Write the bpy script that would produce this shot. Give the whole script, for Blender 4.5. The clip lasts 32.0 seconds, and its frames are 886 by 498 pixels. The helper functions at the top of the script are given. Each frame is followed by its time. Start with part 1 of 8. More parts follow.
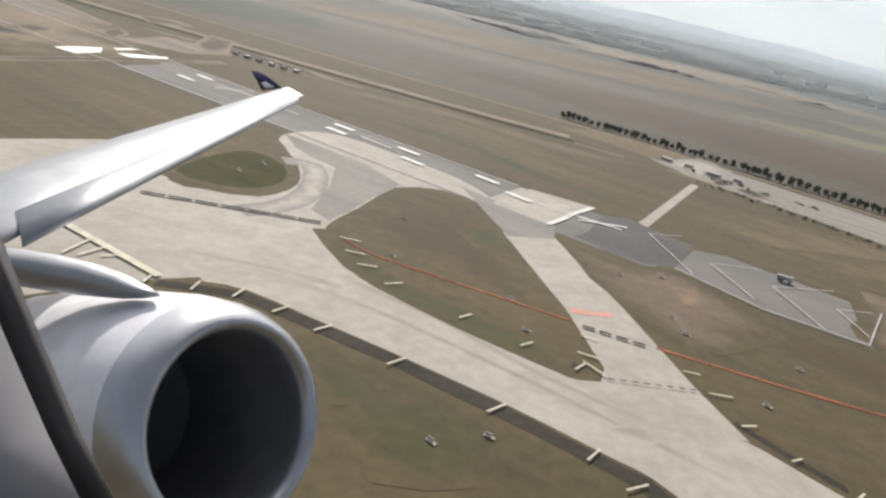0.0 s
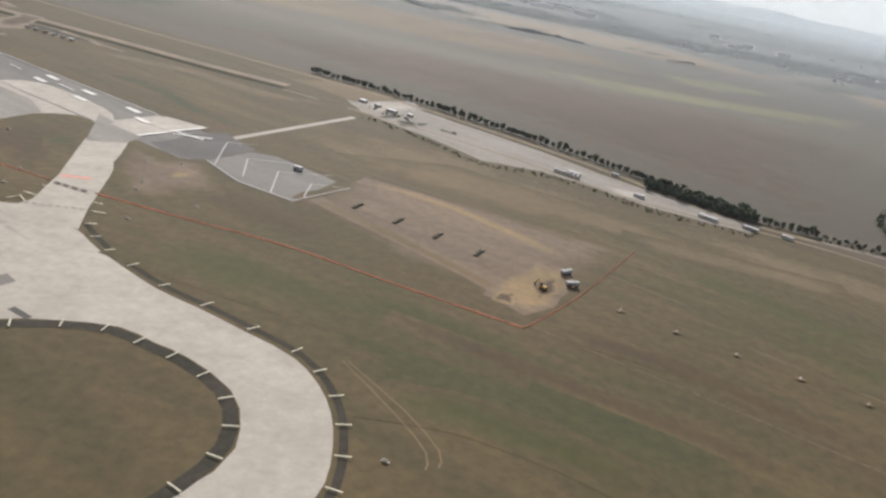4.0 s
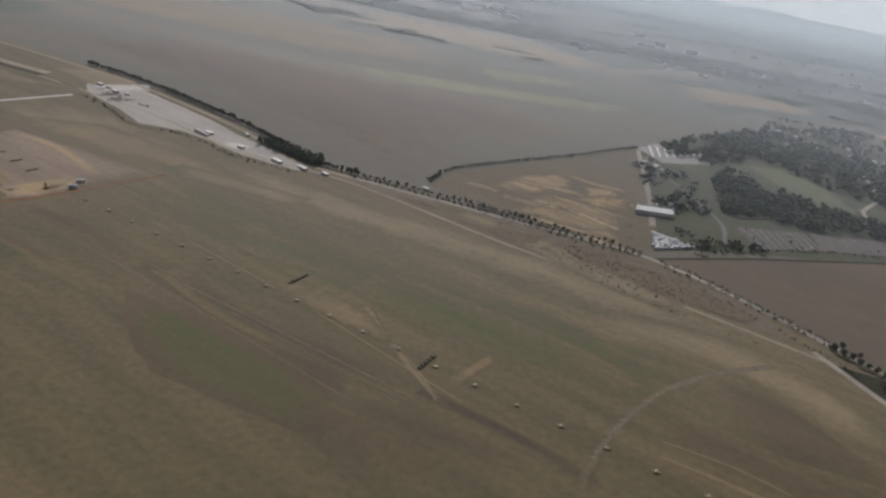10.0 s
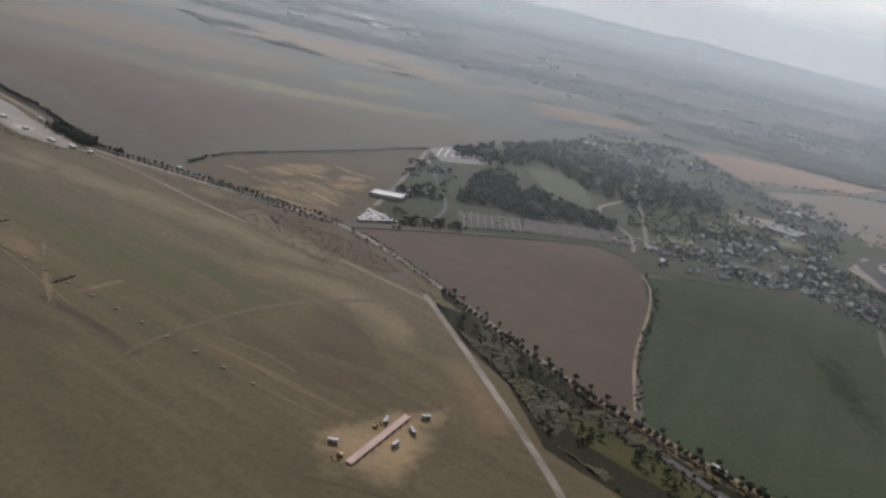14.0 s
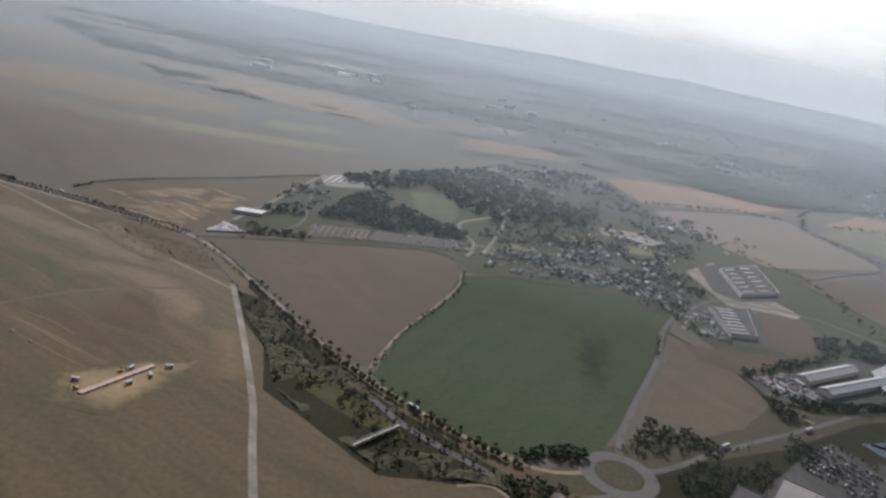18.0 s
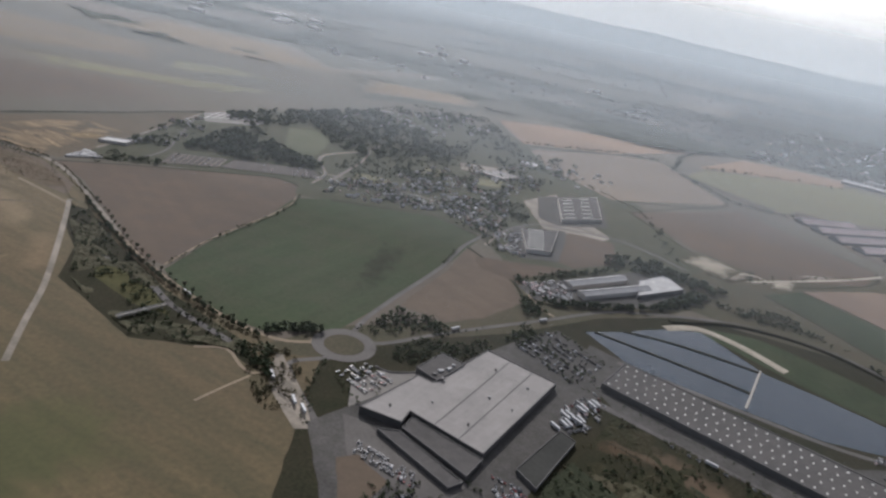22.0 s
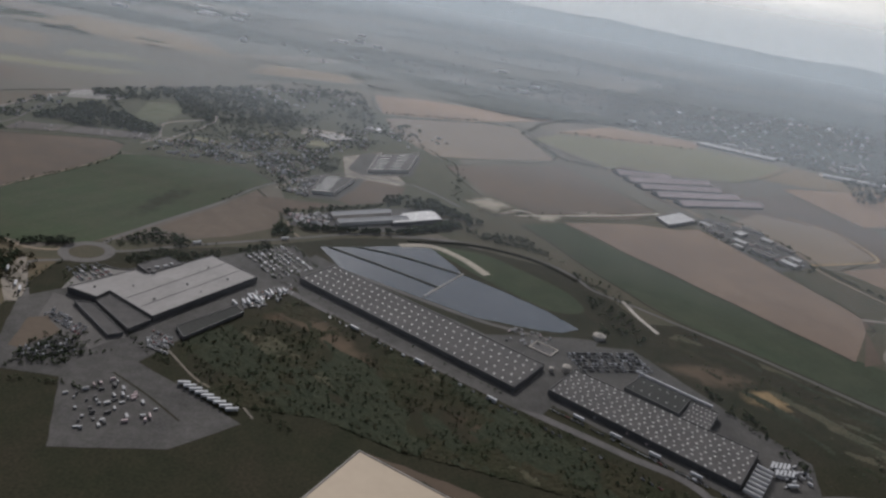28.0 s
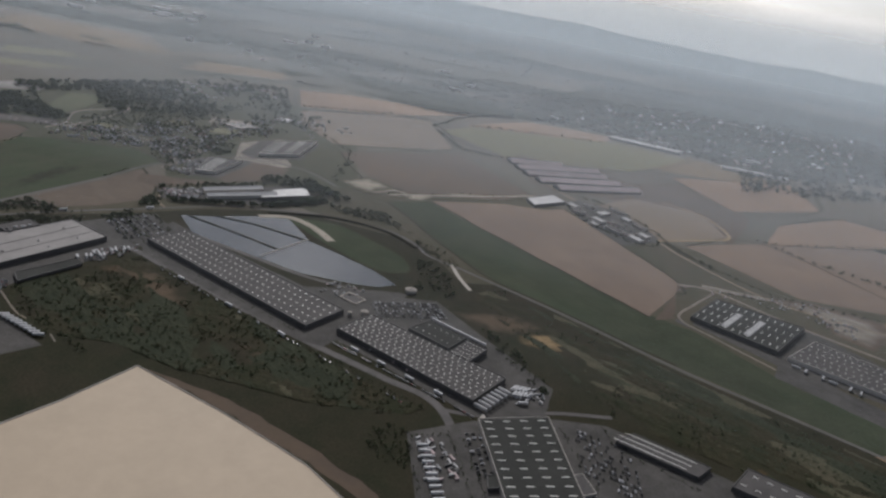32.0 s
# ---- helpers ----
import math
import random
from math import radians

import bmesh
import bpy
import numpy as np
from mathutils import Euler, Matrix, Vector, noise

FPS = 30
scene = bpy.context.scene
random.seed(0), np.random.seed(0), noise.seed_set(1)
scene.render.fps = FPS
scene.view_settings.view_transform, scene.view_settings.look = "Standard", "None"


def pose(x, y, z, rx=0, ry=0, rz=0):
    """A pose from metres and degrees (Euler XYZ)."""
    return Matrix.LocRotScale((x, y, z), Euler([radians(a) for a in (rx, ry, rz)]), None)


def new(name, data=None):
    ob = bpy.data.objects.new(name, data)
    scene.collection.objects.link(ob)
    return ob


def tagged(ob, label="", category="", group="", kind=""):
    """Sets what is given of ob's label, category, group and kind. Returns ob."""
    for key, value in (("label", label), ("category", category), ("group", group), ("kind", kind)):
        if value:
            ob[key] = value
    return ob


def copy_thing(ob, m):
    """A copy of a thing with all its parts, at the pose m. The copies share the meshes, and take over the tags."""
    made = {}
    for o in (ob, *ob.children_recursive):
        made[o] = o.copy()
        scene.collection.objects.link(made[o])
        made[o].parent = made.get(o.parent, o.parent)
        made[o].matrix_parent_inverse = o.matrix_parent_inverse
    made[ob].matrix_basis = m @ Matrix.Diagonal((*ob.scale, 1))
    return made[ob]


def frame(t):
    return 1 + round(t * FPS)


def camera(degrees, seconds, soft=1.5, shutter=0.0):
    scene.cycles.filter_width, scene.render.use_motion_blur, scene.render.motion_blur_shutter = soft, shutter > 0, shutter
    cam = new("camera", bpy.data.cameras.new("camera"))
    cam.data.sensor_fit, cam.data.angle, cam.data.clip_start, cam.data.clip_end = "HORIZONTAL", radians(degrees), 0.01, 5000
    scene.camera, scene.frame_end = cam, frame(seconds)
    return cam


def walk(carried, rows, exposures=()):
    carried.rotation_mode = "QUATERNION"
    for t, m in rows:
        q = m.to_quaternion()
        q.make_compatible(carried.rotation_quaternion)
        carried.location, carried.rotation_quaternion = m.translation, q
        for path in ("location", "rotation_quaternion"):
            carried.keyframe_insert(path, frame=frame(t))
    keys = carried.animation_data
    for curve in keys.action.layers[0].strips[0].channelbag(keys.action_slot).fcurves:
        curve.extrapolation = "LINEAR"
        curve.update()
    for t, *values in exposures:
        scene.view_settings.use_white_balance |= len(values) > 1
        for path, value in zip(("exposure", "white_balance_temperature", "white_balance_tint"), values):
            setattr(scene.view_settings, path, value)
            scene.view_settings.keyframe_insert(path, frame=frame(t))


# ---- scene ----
cam = camera(62.54, 32.0, soft=2.6)
ROWS = [
    (0, -0.00, -0.00, 45.20, 69.16, -12.15, 0.37),
    (0.5, 14.49, -8.83, 48.29, 69.95, -10.97, 0.08),
    (1, 28.98, -17.69, 51.36, 69.39, -10.42, -0.03),
    (1.5, 43.54, -26.60, 54.43, 69.31, -10.27, 0.09),
    (2, 58.21, -35.57, 57.54, 69.22, -9.79, 0.19),
    (2.5, 73.03, -44.60, 60.71, 68.91, -9.86, 0.41),
    (3, 87.95, -53.65, 63.97, 67.02, -9.53, 0.95),
    (3.5, 102.89, -62.66, 67.32, 67.07, -10.07, 0.72),
    (4, 117.83, -71.63, 70.79, 67.34, -10.39, 0.75),
    (4.5, 132.78, -80.58, 74.35, 67.06, -10.13, 0.62),
    (6.5, 193.55, -114.95, 89.99, 66.20, -11.86, 2.44),
    (7, 209.47, -124.03, 93.60, 65.84, -11.61, 3.13),
    (7.5, 225.52, -133.18, 97.14, 65.73, -11.72, 3.24),
    (8, 241.68, -142.38, 100.63, 66.20, -10.18, 2.11),
    (8.5, 257.93, -151.56, 104.12, 66.32, -9.81, 1.65),
    (9, 274.29, -160.72, 107.62, 66.52, -9.29, 1.31),
    (9.5, 290.76, -169.81, 111.16, 68.21, -9.58, 1.44),
    (10, 307.29, -178.80, 114.71, 67.04, -9.64, 3.34),
    (10.5, 323.82, -187.73, 118.24, 66.52, -9.98, 3.49),
    (11, 340.31, -196.58, 121.73, 67.81, -11.22, 4.85),
    (11.5, 356.77, -205.34, 125.17, 68.82, -11.57, 5.85),
    (12, 373.18, -214.02, 128.49, 69.72, -11.39, 4.08),
    (12.5, 389.49, -222.65, 131.69, 69.36, -11.77, 2.82),
    (13, 405.67, -231.25, 134.76, 69.87, -11.93, 2.17),
    (13.5, 421.74, -239.80, 137.72, 68.94, -12.04, 1.35),
    (15.5, 482.80, -272.40, 146.88, 70.39, -10.64, 2.22),
    (16, 497.73, -280.17, 149.06, 72.36, -10.16, 2.75),
    (16.5, 512.58, -287.88, 151.25, 72.22, -10.19, 2.51),
    (17, 527.30, -295.57, 153.47, 72.19, -9.78, 2.33),
    (17.5, 541.87, -303.26, 155.75, 72.48, -10.04, 2.51),
    (18, 556.26, -311.01, 158.11, 72.42, -10.16, 2.44),
    (18.5, 570.51, -318.82, 160.56, 72.46, -10.10, 2.46),
    (19, 584.65, -326.70, 163.10, 72.48, -10.15, 2.33),
    (19.5, 598.70, -334.63, 165.70, 72.38, -10.23, 2.11),
    (20, 612.68, -342.60, 168.34, 71.94, -10.20, 1.97),
    (20.5, 626.58, -350.56, 170.99, 71.62, -10.15, 1.83),
    (21, 640.37, -358.47, 173.61, 71.39, -10.22, 1.62),
    (21.5, 654.11, -366.38, 176.19, 69.82, -10.52, 1.35),
    (22, 667.82, -374.33, 178.71, 68.89, -10.90, 1.42),
    (22.5, 681.54, -382.37, 181.12, 68.96, -10.81, 1.24),
    (23, 695.30, -390.46, 183.40, 68.81, -10.77, 1.10),
    (23.5, 709.12, -398.60, 185.52, 68.71, -10.52, 1.00),
    (24, 723.00, -406.77, 187.46, 68.04, -10.38, 0.97),
    (24.5, 736.95, -414.92, 189.21, 67.82, -10.36, 0.76),
    (25, 750.98, -423.05, 190.78, 67.72, -10.11, 0.45),
    (25.5, 765.04, -431.17, 192.19, 67.50, -9.93, 0.34),
    (27.5, 821.74, -463.40, 194.82, 68.42, -9.25, 0.41),
    (28, 836.05, -471.48, 196.20, 68.75, -9.35, 0.40),
    (28.5, 850.36, -479.58, 197.71, 68.93, -9.45, 0.37),
    (29, 864.67, -487.72, 199.34, 68.95, -9.49, 0.25),
    (29.5, 878.98, -495.90, 201.06, 68.98, -9.58, 0.26),
    (30, 893.28, -504.13, 202.84, 69.14, -9.56, 0.21),
    (30.5, 907.58, -512.40, 204.65, 69.15, -9.58, 0.21),
    (31, 921.89, -520.73, 206.47, 69.08, -9.54, 0.22),
    (31.5, 936.21, -529.09, 208.29, 69.15, -9.60, 0.17),
    (32, 950.53, -537.45, 210.11, 69.23, -9.61, 0.02),
]
# the camera's exposure and white balance along the way
EXPO = [(0.0, 0.48, 6100, 12), (1.0, 0.12, 6250, 12), (2.0, -0.13, 6050, 13), (3.0, 0.25, 6120, 13), (4.0, 0.42, 6070, 13), (7.0, 0.42, 5920, 13), (8.0, -0.02, 5870, 14), (9.0, 0.10, 5870, 14), (10.0, -0.02, 5870, 14), (11.0, 0.27, 5820, 14), (13.0, 0.12, 5850, 15), (16.0, -0.46, 5780, 15), (17.0, 0.01, 5780, 15), (19.0, 0.03, 5780, 15), (22.0, 0.08, 5780, 15), (23.0, 0.04, 5730, 15), (24.0, -0.04, 5730, 15), (25.0, -0.33, 5730, 15), (28.0, -0.30, 5800, 14), (29.0, -0.48, 5800, 14), (32.0, -0.38, 5800, 14)]
walk(cam, [(t, pose(x, y, z, rx, ry, rz)) for t, x, y, z, rx, ry, rz in ROWS], EXPO)

from mathutils.geometry import delaunay_2d_cdt

# ---- world and sun ----
SUN_AZ, SUN_EL = radians(-8), radians(33)
world = bpy.data.worlds.new("sky")
scene.world = world
world.use_nodes = True
wn, wl = world.node_tree.nodes, world.node_tree.links
sky = wn.new("ShaderNodeTexSky")
sky.sky_type, sky.sun_disc = "NISHITA", False
sky.sun_elevation, sky.sun_rotation = SUN_EL, SUN_AZ
sky.air_density, sky.dust_density, sky.ozone_density = 1.0, 1.2, 1.5
veil = wn.new("ShaderNodeMix")          # thin high cloud over the blue, brighter round the sun
veil.data_type = "RGBA"
veil.inputs[0].default_value = 0.72
coord, dotn, glow, cloud = wn.new("ShaderNodeTexCoord"), wn.new("ShaderNodeVectorMath"), wn.new("ShaderNodeMapRange"), wn.new("ShaderNodeTexNoise")
dotn.operation = "DOT_PRODUCT"
dotn.inputs[1].default_value = (math.sin(SUN_AZ) * math.cos(0.25), math.cos(SUN_AZ) * math.cos(0.25), math.sin(0.25))
wl.new(coord.outputs["Generated"], dotn.inputs[0])
glow.interpolation_type = "SMOOTHSTEP"
for k_, v_ in zip(("From Min", "From Max", "To Min", "To Max"), (0.1, 1.0, 1.6, 12.5)):
    glow.inputs[k_].default_value = v_
wl.new(dotn.outputs["Value"], glow.inputs["Value"])
cloud.inputs["Scale"].default_value, cloud.inputs["Detail"].default_value = 3.0, 6
squash = wn.new("ShaderNodeMapping")
squash.inputs["Scale"].default_value = (1, 1, 7)
wl.new(coord.outputs["Generated"], squash.inputs["Vector"])
wl.new(squash.outputs[0], cloud.inputs["Vector"])
wisp = wn.new("ShaderNodeMapRange")
wisp.inputs["From Min"].default_value, wisp.inputs["From Max"].default_value = 0.35, 0.7
wisp.inputs["To Min"].default_value, wisp.inputs["To Max"].default_value = 0.72, 1.12
wl.new(cloud.outputs["Fac"], wisp.inputs["Value"])
amount = wn.new("ShaderNodeMath")
amount.operation = "MULTIPLY"
wl.new(glow.outputs[0], amount.inputs[0])
wl.new(wisp.outputs[0], amount.inputs[1])
tinted = wn.new("ShaderNodeVectorMath")
tinted.operation = "SCALE"
tinted.inputs[0].default_value = (1.0, 0.945, 0.845)
wl.new(amount.outputs[0], tinted.inputs["Scale"])
wl.new(tinted.outputs[0], veil.inputs[7])
wl.new(sky.outputs[0], veil.inputs[6])
wl.new(veil.outputs[2], wn["Background"].inputs[0])
wn["Background"].inputs[1].default_value = 0.12
sun = new("sun", bpy.data.lights.new("sun", "SUN"))
sun.data.energy, sun.data.angle, sun.data.color = 3.6, radians(2), (1.0, 0.92, 0.80)
sd = Vector((math.sin(SUN_AZ) * math.cos(SUN_EL), math.cos(SUN_AZ) * math.cos(SUN_EL), math.sin(SUN_EL)))
sun.rotation_euler = sd.to_track_quat("Z", "Y").to_euler()

# ---- materials ----
U = Vector((0.86, -0.51, 0))          # along the runway
RUN = math.atan2(U.y, U.x)


def nz(n, l, scale, detail, turn=None, stretch=14, lo=0.34, hi=0.66):
    """A noise over the ground, optionally drawn out along a heading."""
    geo = n.new("ShaderNodeNewGeometry")
    t = n.new("ShaderNodeTexNoise")
    t.inputs["Scale"].default_value, t.inputs["Detail"].default_value, t.inputs["Roughness"].default_value = scale, detail, 0.62
    if turn is not None:
        mp = n.new("ShaderNodeMapping")
        mp.vector_type = "TEXTURE"
        mp.inputs["Rotation"].default_value = (0, 0, turn)
        mp.inputs["Scale"].default_value = (stretch, 1, 1)
        l.new(geo.outputs["Position"], mp.inputs["Vector"])
        l.new(mp.outputs[0], t.inputs["Vector"])
    else:
        l.new(geo.outputs["Position"], t.inputs["Vector"])
    r = n.new("ShaderNodeMapRange")
    r.inputs["From Min"].default_value, r.inputs["From Max"].default_value = lo, hi
    l.new(t.outputs["Fac"], r.inputs["Value"])
    return r.outputs[0]


def blend(n, l, fac, a, b, kind="MIX"):
    x = n.new("ShaderNodeMix")
    x.data_type, x.blend_type = "RGBA", kind
    for s, v in ((x.inputs[0], fac), (x.inputs[6], a), (x.inputs[7], b)):
        if hasattr(v, "is_linked"):
            l.new(v, s)
        else:
            s.default_value = v if isinstance(v, float) else (*v, 1)
    return x.outputs[2]


def times(n, l, col, fac):
    v = n.new("ShaderNodeVectorMath")
    v.operation = "SCALE"
    l.new(col, v.inputs[0])
    l.new(fac, v.inputs["Scale"])
    return v.outputs[0]


def tint(n, l, base, other, big, fine, streak, third, mix, gamp, lay, blotch=None):
    """Colour and grain sockets of one surface."""
    col = blend(n, l, nz(n, l, big, 4, lay, 3.5 if lay is None else 7), base, other)
    if third:
        f = n.new("ShaderNodeMath")
        f.operation, f.inputs[1].default_value = "MULTIPLY", 0.8
        l.new(nz(n, l, big * 0.37, 4, lay, 5), f.inputs[0])
        col = blend(n, l, f.outputs[0], col, third)
    if streak is not None:
        s = n.new("ShaderNodeMath")
        s.operation, s.inputs[1].default_value = "MULTIPLY", mix
        l.new(nz(n, l, streak[1], 5, streak[0]), s.inputs[0])
        col = blend(n, l, s.outputs[0], col, tuple(v * 0.55 for v in base))
    if blotch:
        f = n.new("ShaderNodeMath")
        f.operation, f.inputs[1].default_value = "MULTIPLY", blotch[2]
        l.new(nz(n, l, blotch[0], 5, lay, 1.8 if lay is None else 6, 0.42, 0.62), f.inputs[0])
        col = blend(n, l, f.outputs[0], col, blotch[1])
    grain = nz(n, l, fine, 6)
    g = n.new("ShaderNodeMapRange")
    g.inputs["To Min"].default_value, g.inputs["To Max"].default_value = 1 - gamp, 1 + gamp
    l.new(grain, g.inputs["Value"])
    return times(n, l, col, g.outputs[0]), grain


TINTS = {}


def mat(name, base, other, big=0.02, fine=0.6, rough=0.9, metal=0.0, bump=0.0, streak=None, third=None, per=0.0, mix=0.35, spec=0.3, gamp=0.12, lay=None, blotch=None):
    """Principled with a large patchy noise, a fine grain, optional streaks along a heading and a shade per object."""
    m = bpy.data.materials.new(name)
    m.use_nodes = True
    n, l = m.node_tree.nodes, m.node_tree.links
    p = n["Principled BSDF"]
    p.inputs["Roughness"].default_value, p.inputs["Metallic"].default_value = rough, metal
    p.inputs["Specular IOR Level"].default_value = spec
    TINTS[name] = (base, other, big, fine, streak, third, mix, gamp, lay, blotch)
    col, grain = tint(n, l, *TINTS[name])
    if per:
        oi = n.new("ShaderNodeObjectInfo")
        pr = n.new("ShaderNodeMapRange")
        pr.inputs["To Min"].default_value, pr.inputs["To Max"].default_value = 1 - per, 1 + per
        l.new(oi.outputs["Random"], pr.inputs["Value"])
        col = times(n, l, col, pr.outputs[0])
    l.new(col, p.inputs["Base Color"])
    if bump:
        b = n.new("ShaderNodeBump")
        b.inputs["Strength"].default_value, b.inputs["Distance"].default_value = bump, 0.4
        l.new(grain, b.inputs["Height"])
        l.new(b.outputs[0], p.inputs["Normal"])
    return m


def island_mat(name, a, b, rough=0.85, lo=0.55, hi=1.5, power=1.0):
    """A shade of its own for every loose piece of a mesh."""
    m = mat(name, a, b, 0.05, 1.2, rough, spec=0.12)
    n, l = m.node_tree.nodes, m.node_tree.links
    geo, pw = n.new("ShaderNodeNewGeometry"), n.new("ShaderNodeMath")
    pw.operation, pw.inputs[1].default_value = "POWER", power
    ramp = n.new("ShaderNodeMapRange")
    ramp.inputs["To Min"].default_value, ramp.inputs["To Max"].default_value = lo, hi
    l.new(geo.outputs["Random Per Island"], pw.inputs[0])
    l.new(pw.outputs[0], ramp.inputs["Value"])
    sock = n["Principled BSDF"].inputs["Base Color"]
    l.new(times(n, l, sock.links[0].from_socket, ramp.outputs[0]), sock)
    return m


def thin(m, share):
    """Lets light through, as leaves and plastic netting do."""
    n, l = m.node_tree.nodes, m.node_tree.links
    p, tr, mx = n["Principled BSDF"], n.new("ShaderNodeBsdfTranslucent"), n.new("ShaderNodeMixShader")
    l.new(p.inputs["Base Color"].links[0].from_socket, tr.inputs["Color"])
    mx.inputs[0].default_value = share
    l.new(p.outputs[0], mx.inputs[1])
    l.new(tr.outputs[0], mx.inputs[2])
    l.new(mx.outputs[0], n["Material Output"].inputs["Surface"])
    return m


PLAIN = mat("bare_plain", (0.128, 0.098, 0.074), (0.092, 0.078, 0.060), 0.006, 0.12, third=(0.076, 0.080, 0.050), streak=(RUN, 0.03), gamp=0.05, lay=RUN + 0.35)
AIRGRASS = mat("dry_airfield_grass", (0.146, 0.108, 0.052), (0.070, 0.061, 0.027), 0.028, 0.4, third=(0.098, 0.070, 0.036), streak=(RUN, 0.12), mix=0.55, gamp=0.16, lay=RUN, blotch=(0.11, (0.066, 0.057, 0.027), 0.65))
GREENGRASS = mat("green_grass", (0.064, 0.064, 0.024), (0.082, 0.075, 0.032), 0.04, 0.4, streak=(RUN, 0.12), gamp=0.14, lay=RUN, blotch=(0.1, (0.052, 0.054, 0.026), 0.6), spec=0.08)
CROP = mat("green_crop", (0.054, 0.074, 0.038), (0.064, 0.083, 0.044), 0.02, 0.4, third=(0.055, 0.062, 0.038), streak=(radians(60), 0.08), gamp=0.1, blotch=(0.05, (0.070, 0.070, 0.045), 0.45), spec=0.06)
SOIL = mat("ploughed_soil", (0.102, 0.069, 0.042), (0.076, 0.055, 0.036), 0.015, 0.4, streak=(radians(-55), 0.1), mix=0.25, gamp=0.07, blotch=(0.05, (0.068, 0.049, 0.036), 0.45))
SOIL2 = mat("pale_soil", (0.120, 0.088, 0.058), (0.096, 0.073, 0.050), 0.015, 0.4, streak=(radians(-50), 0.08), mix=0.25, gamp=0.07, blotch=(0.06, (0.086, 0.063, 0.044), 0.45))
STUBBLE = mat("orange_stubble", (0.265, 0.168, 0.100), (0.215, 0.142, 0.088), 0.01, 0.2, streak=(radians(-15), 0.05), gamp=0.06)
TAN = mat("tan_field", (0.180, 0.125, 0.065), (0.118, 0.090, 0.047), 0.02, 0.3, streak=(radians(-25), 0.05), gamp=0.1)
PALEGREEN = mat("pale_green_field", (0.134, 0.132, 0.064), (0.160, 0.145, 0.076), 0.01, 0.2, streak=(radians(-20), 0.05), gamp=0.06)
SCRUB = mat("dark_scrub_grass", (0.020, 0.023, 0.012), (0.031, 0.031, 0.017), 0.07, 0.7, third=(0.037, 0.032, 0.020), gamp=0.25, spec=0.06)
FARWOOD = mat("far_woodland", (0.027, 0.032, 0.020), (0.040, 0.042, 0.028), 0.01, 0.05, third=(0.056, 0.052, 0.036), gamp=0.12, spec=0.06)
VILLAGE = mat("village_ground", (0.056, 0.062, 0.040), (0.092, 0.088, 0.060), 0.06, 0.5, third=(0.074, 0.074, 0.048), gamp=0.18, spec=0.06)
SAND = mat("bare_sand", (0.309, 0.215, 0.111), (0.191, 0.140, 0.075), 0.06, 0.5, gamp=0.1)
CONCRETE = mat("pale_concrete", (0.45, 0.41, 0.352), (0.375, 0.34, 0.29), 0.04, 0.5, 0.85, streak=(RUN, 0.15), mix=0.14, gamp=0.08, blotch=(0.16, (0.30, 0.27, 0.23), 0.3))
OLDCONC = mat("grey_concrete", (0.205, 0.19, 0.17), (0.16, 0.15, 0.135), 0.05, 0.5, 0.85, streak=(RUN, 0.15), gamp=0.06)
ASPHALT = mat("worn_asphalt", (0.175, 0.165, 0.152), (0.125, 0.12, 0.11), 0.04, 0.5, 0.85, streak=(RUN, 0.15), gamp=0.08, lay=RUN, blotch=(0.12, (0.23, 0.21, 0.185), 0.5))
DARKASPH = mat("dark_asphalt", (0.075, 0.07, 0.065), (0.11, 0.10, 0.095), 0.08, 0.9, 0.85)
ROADM = mat("grey_road", (0.130, 0.120, 0.110), (0.098, 0.091, 0.084), 0.05, 0.8, 0.85, spec=0.15)
YARD = mat("stained_yard_paving", (0.078, 0.074, 0.070), (0.052, 0.049, 0.046), 0.09, 0.8, 0.9, third=(0.108, 0.101, 0.093), gamp=0.22, blotch=(0.2, (0.05, 0.05, 0.04), 0.4), spec=0.12)
FADED = mat("faded_white_paint", (0.50, 0.48, 0.45), (0.36, 0.34, 0.315), 0.3, 1.5, 0.8)
TRACKM = mat("dirt_track", (0.25, 0.195, 0.13), (0.18, 0.142, 0.10), 0.05, 0.5, gamp=0.12)
GRAVEL = mat("grey_gravel", (0.19, 0.17, 0.145), (0.12, 0.108, 0.092), 0.07, 0.5, third=(0.24, 0.195, 0.145), gamp=0.18)
WHITEPAINT = mat("white_paint", (0.75, 0.74, 0.70), (0.60, 0.58, 0.54), 0.3, 1.5, 0.7)
YELLOWPAINT = mat("pale_yellow_paint", (0.62, 0.58, 0.44), (0.48, 0.45, 0.34), 0.3, 1.5, 0.7)
REDPAINT = mat("faded_red_paint", (0.62, 0.27, 0.20), (0.48, 0.30, 0.24), 0.4, 1.5, 0.8)
MESHFENCE = thin(mat("orange_plastic_fence", (0.80, 0.47, 0.36), (0.70, 0.42, 0.33), 0.2, 1.0, 0.7), 0.65)
WATER = mat("pond_water", (0.016, 0.028, 0.042), (0.022, 0.034, 0.048), 0.02, 0.05, 0.1, spec=0.28, gamp=0.02)
ROOFGREY = mat("grey_metal_roof", (0.295, 0.277, 0.26), (0.255, 0.24, 0.226), 0.03, 0.3, 0.75, streak=(radians(57), 0.3), mix=0.25, gamp=0.05, blotch=(0.06, (0.225, 0.212, 0.20), 0.6), spec=0.12)
ROOFDARK = mat("dark_felt_roof", (0.098, 0.092, 0.088), (0.080, 0.076, 0.073), 0.05, 0.5, 0.9, gamp=0.08, blotch=(0.15, (0.118, 0.110, 0.103), 0.5), spec=0.1)
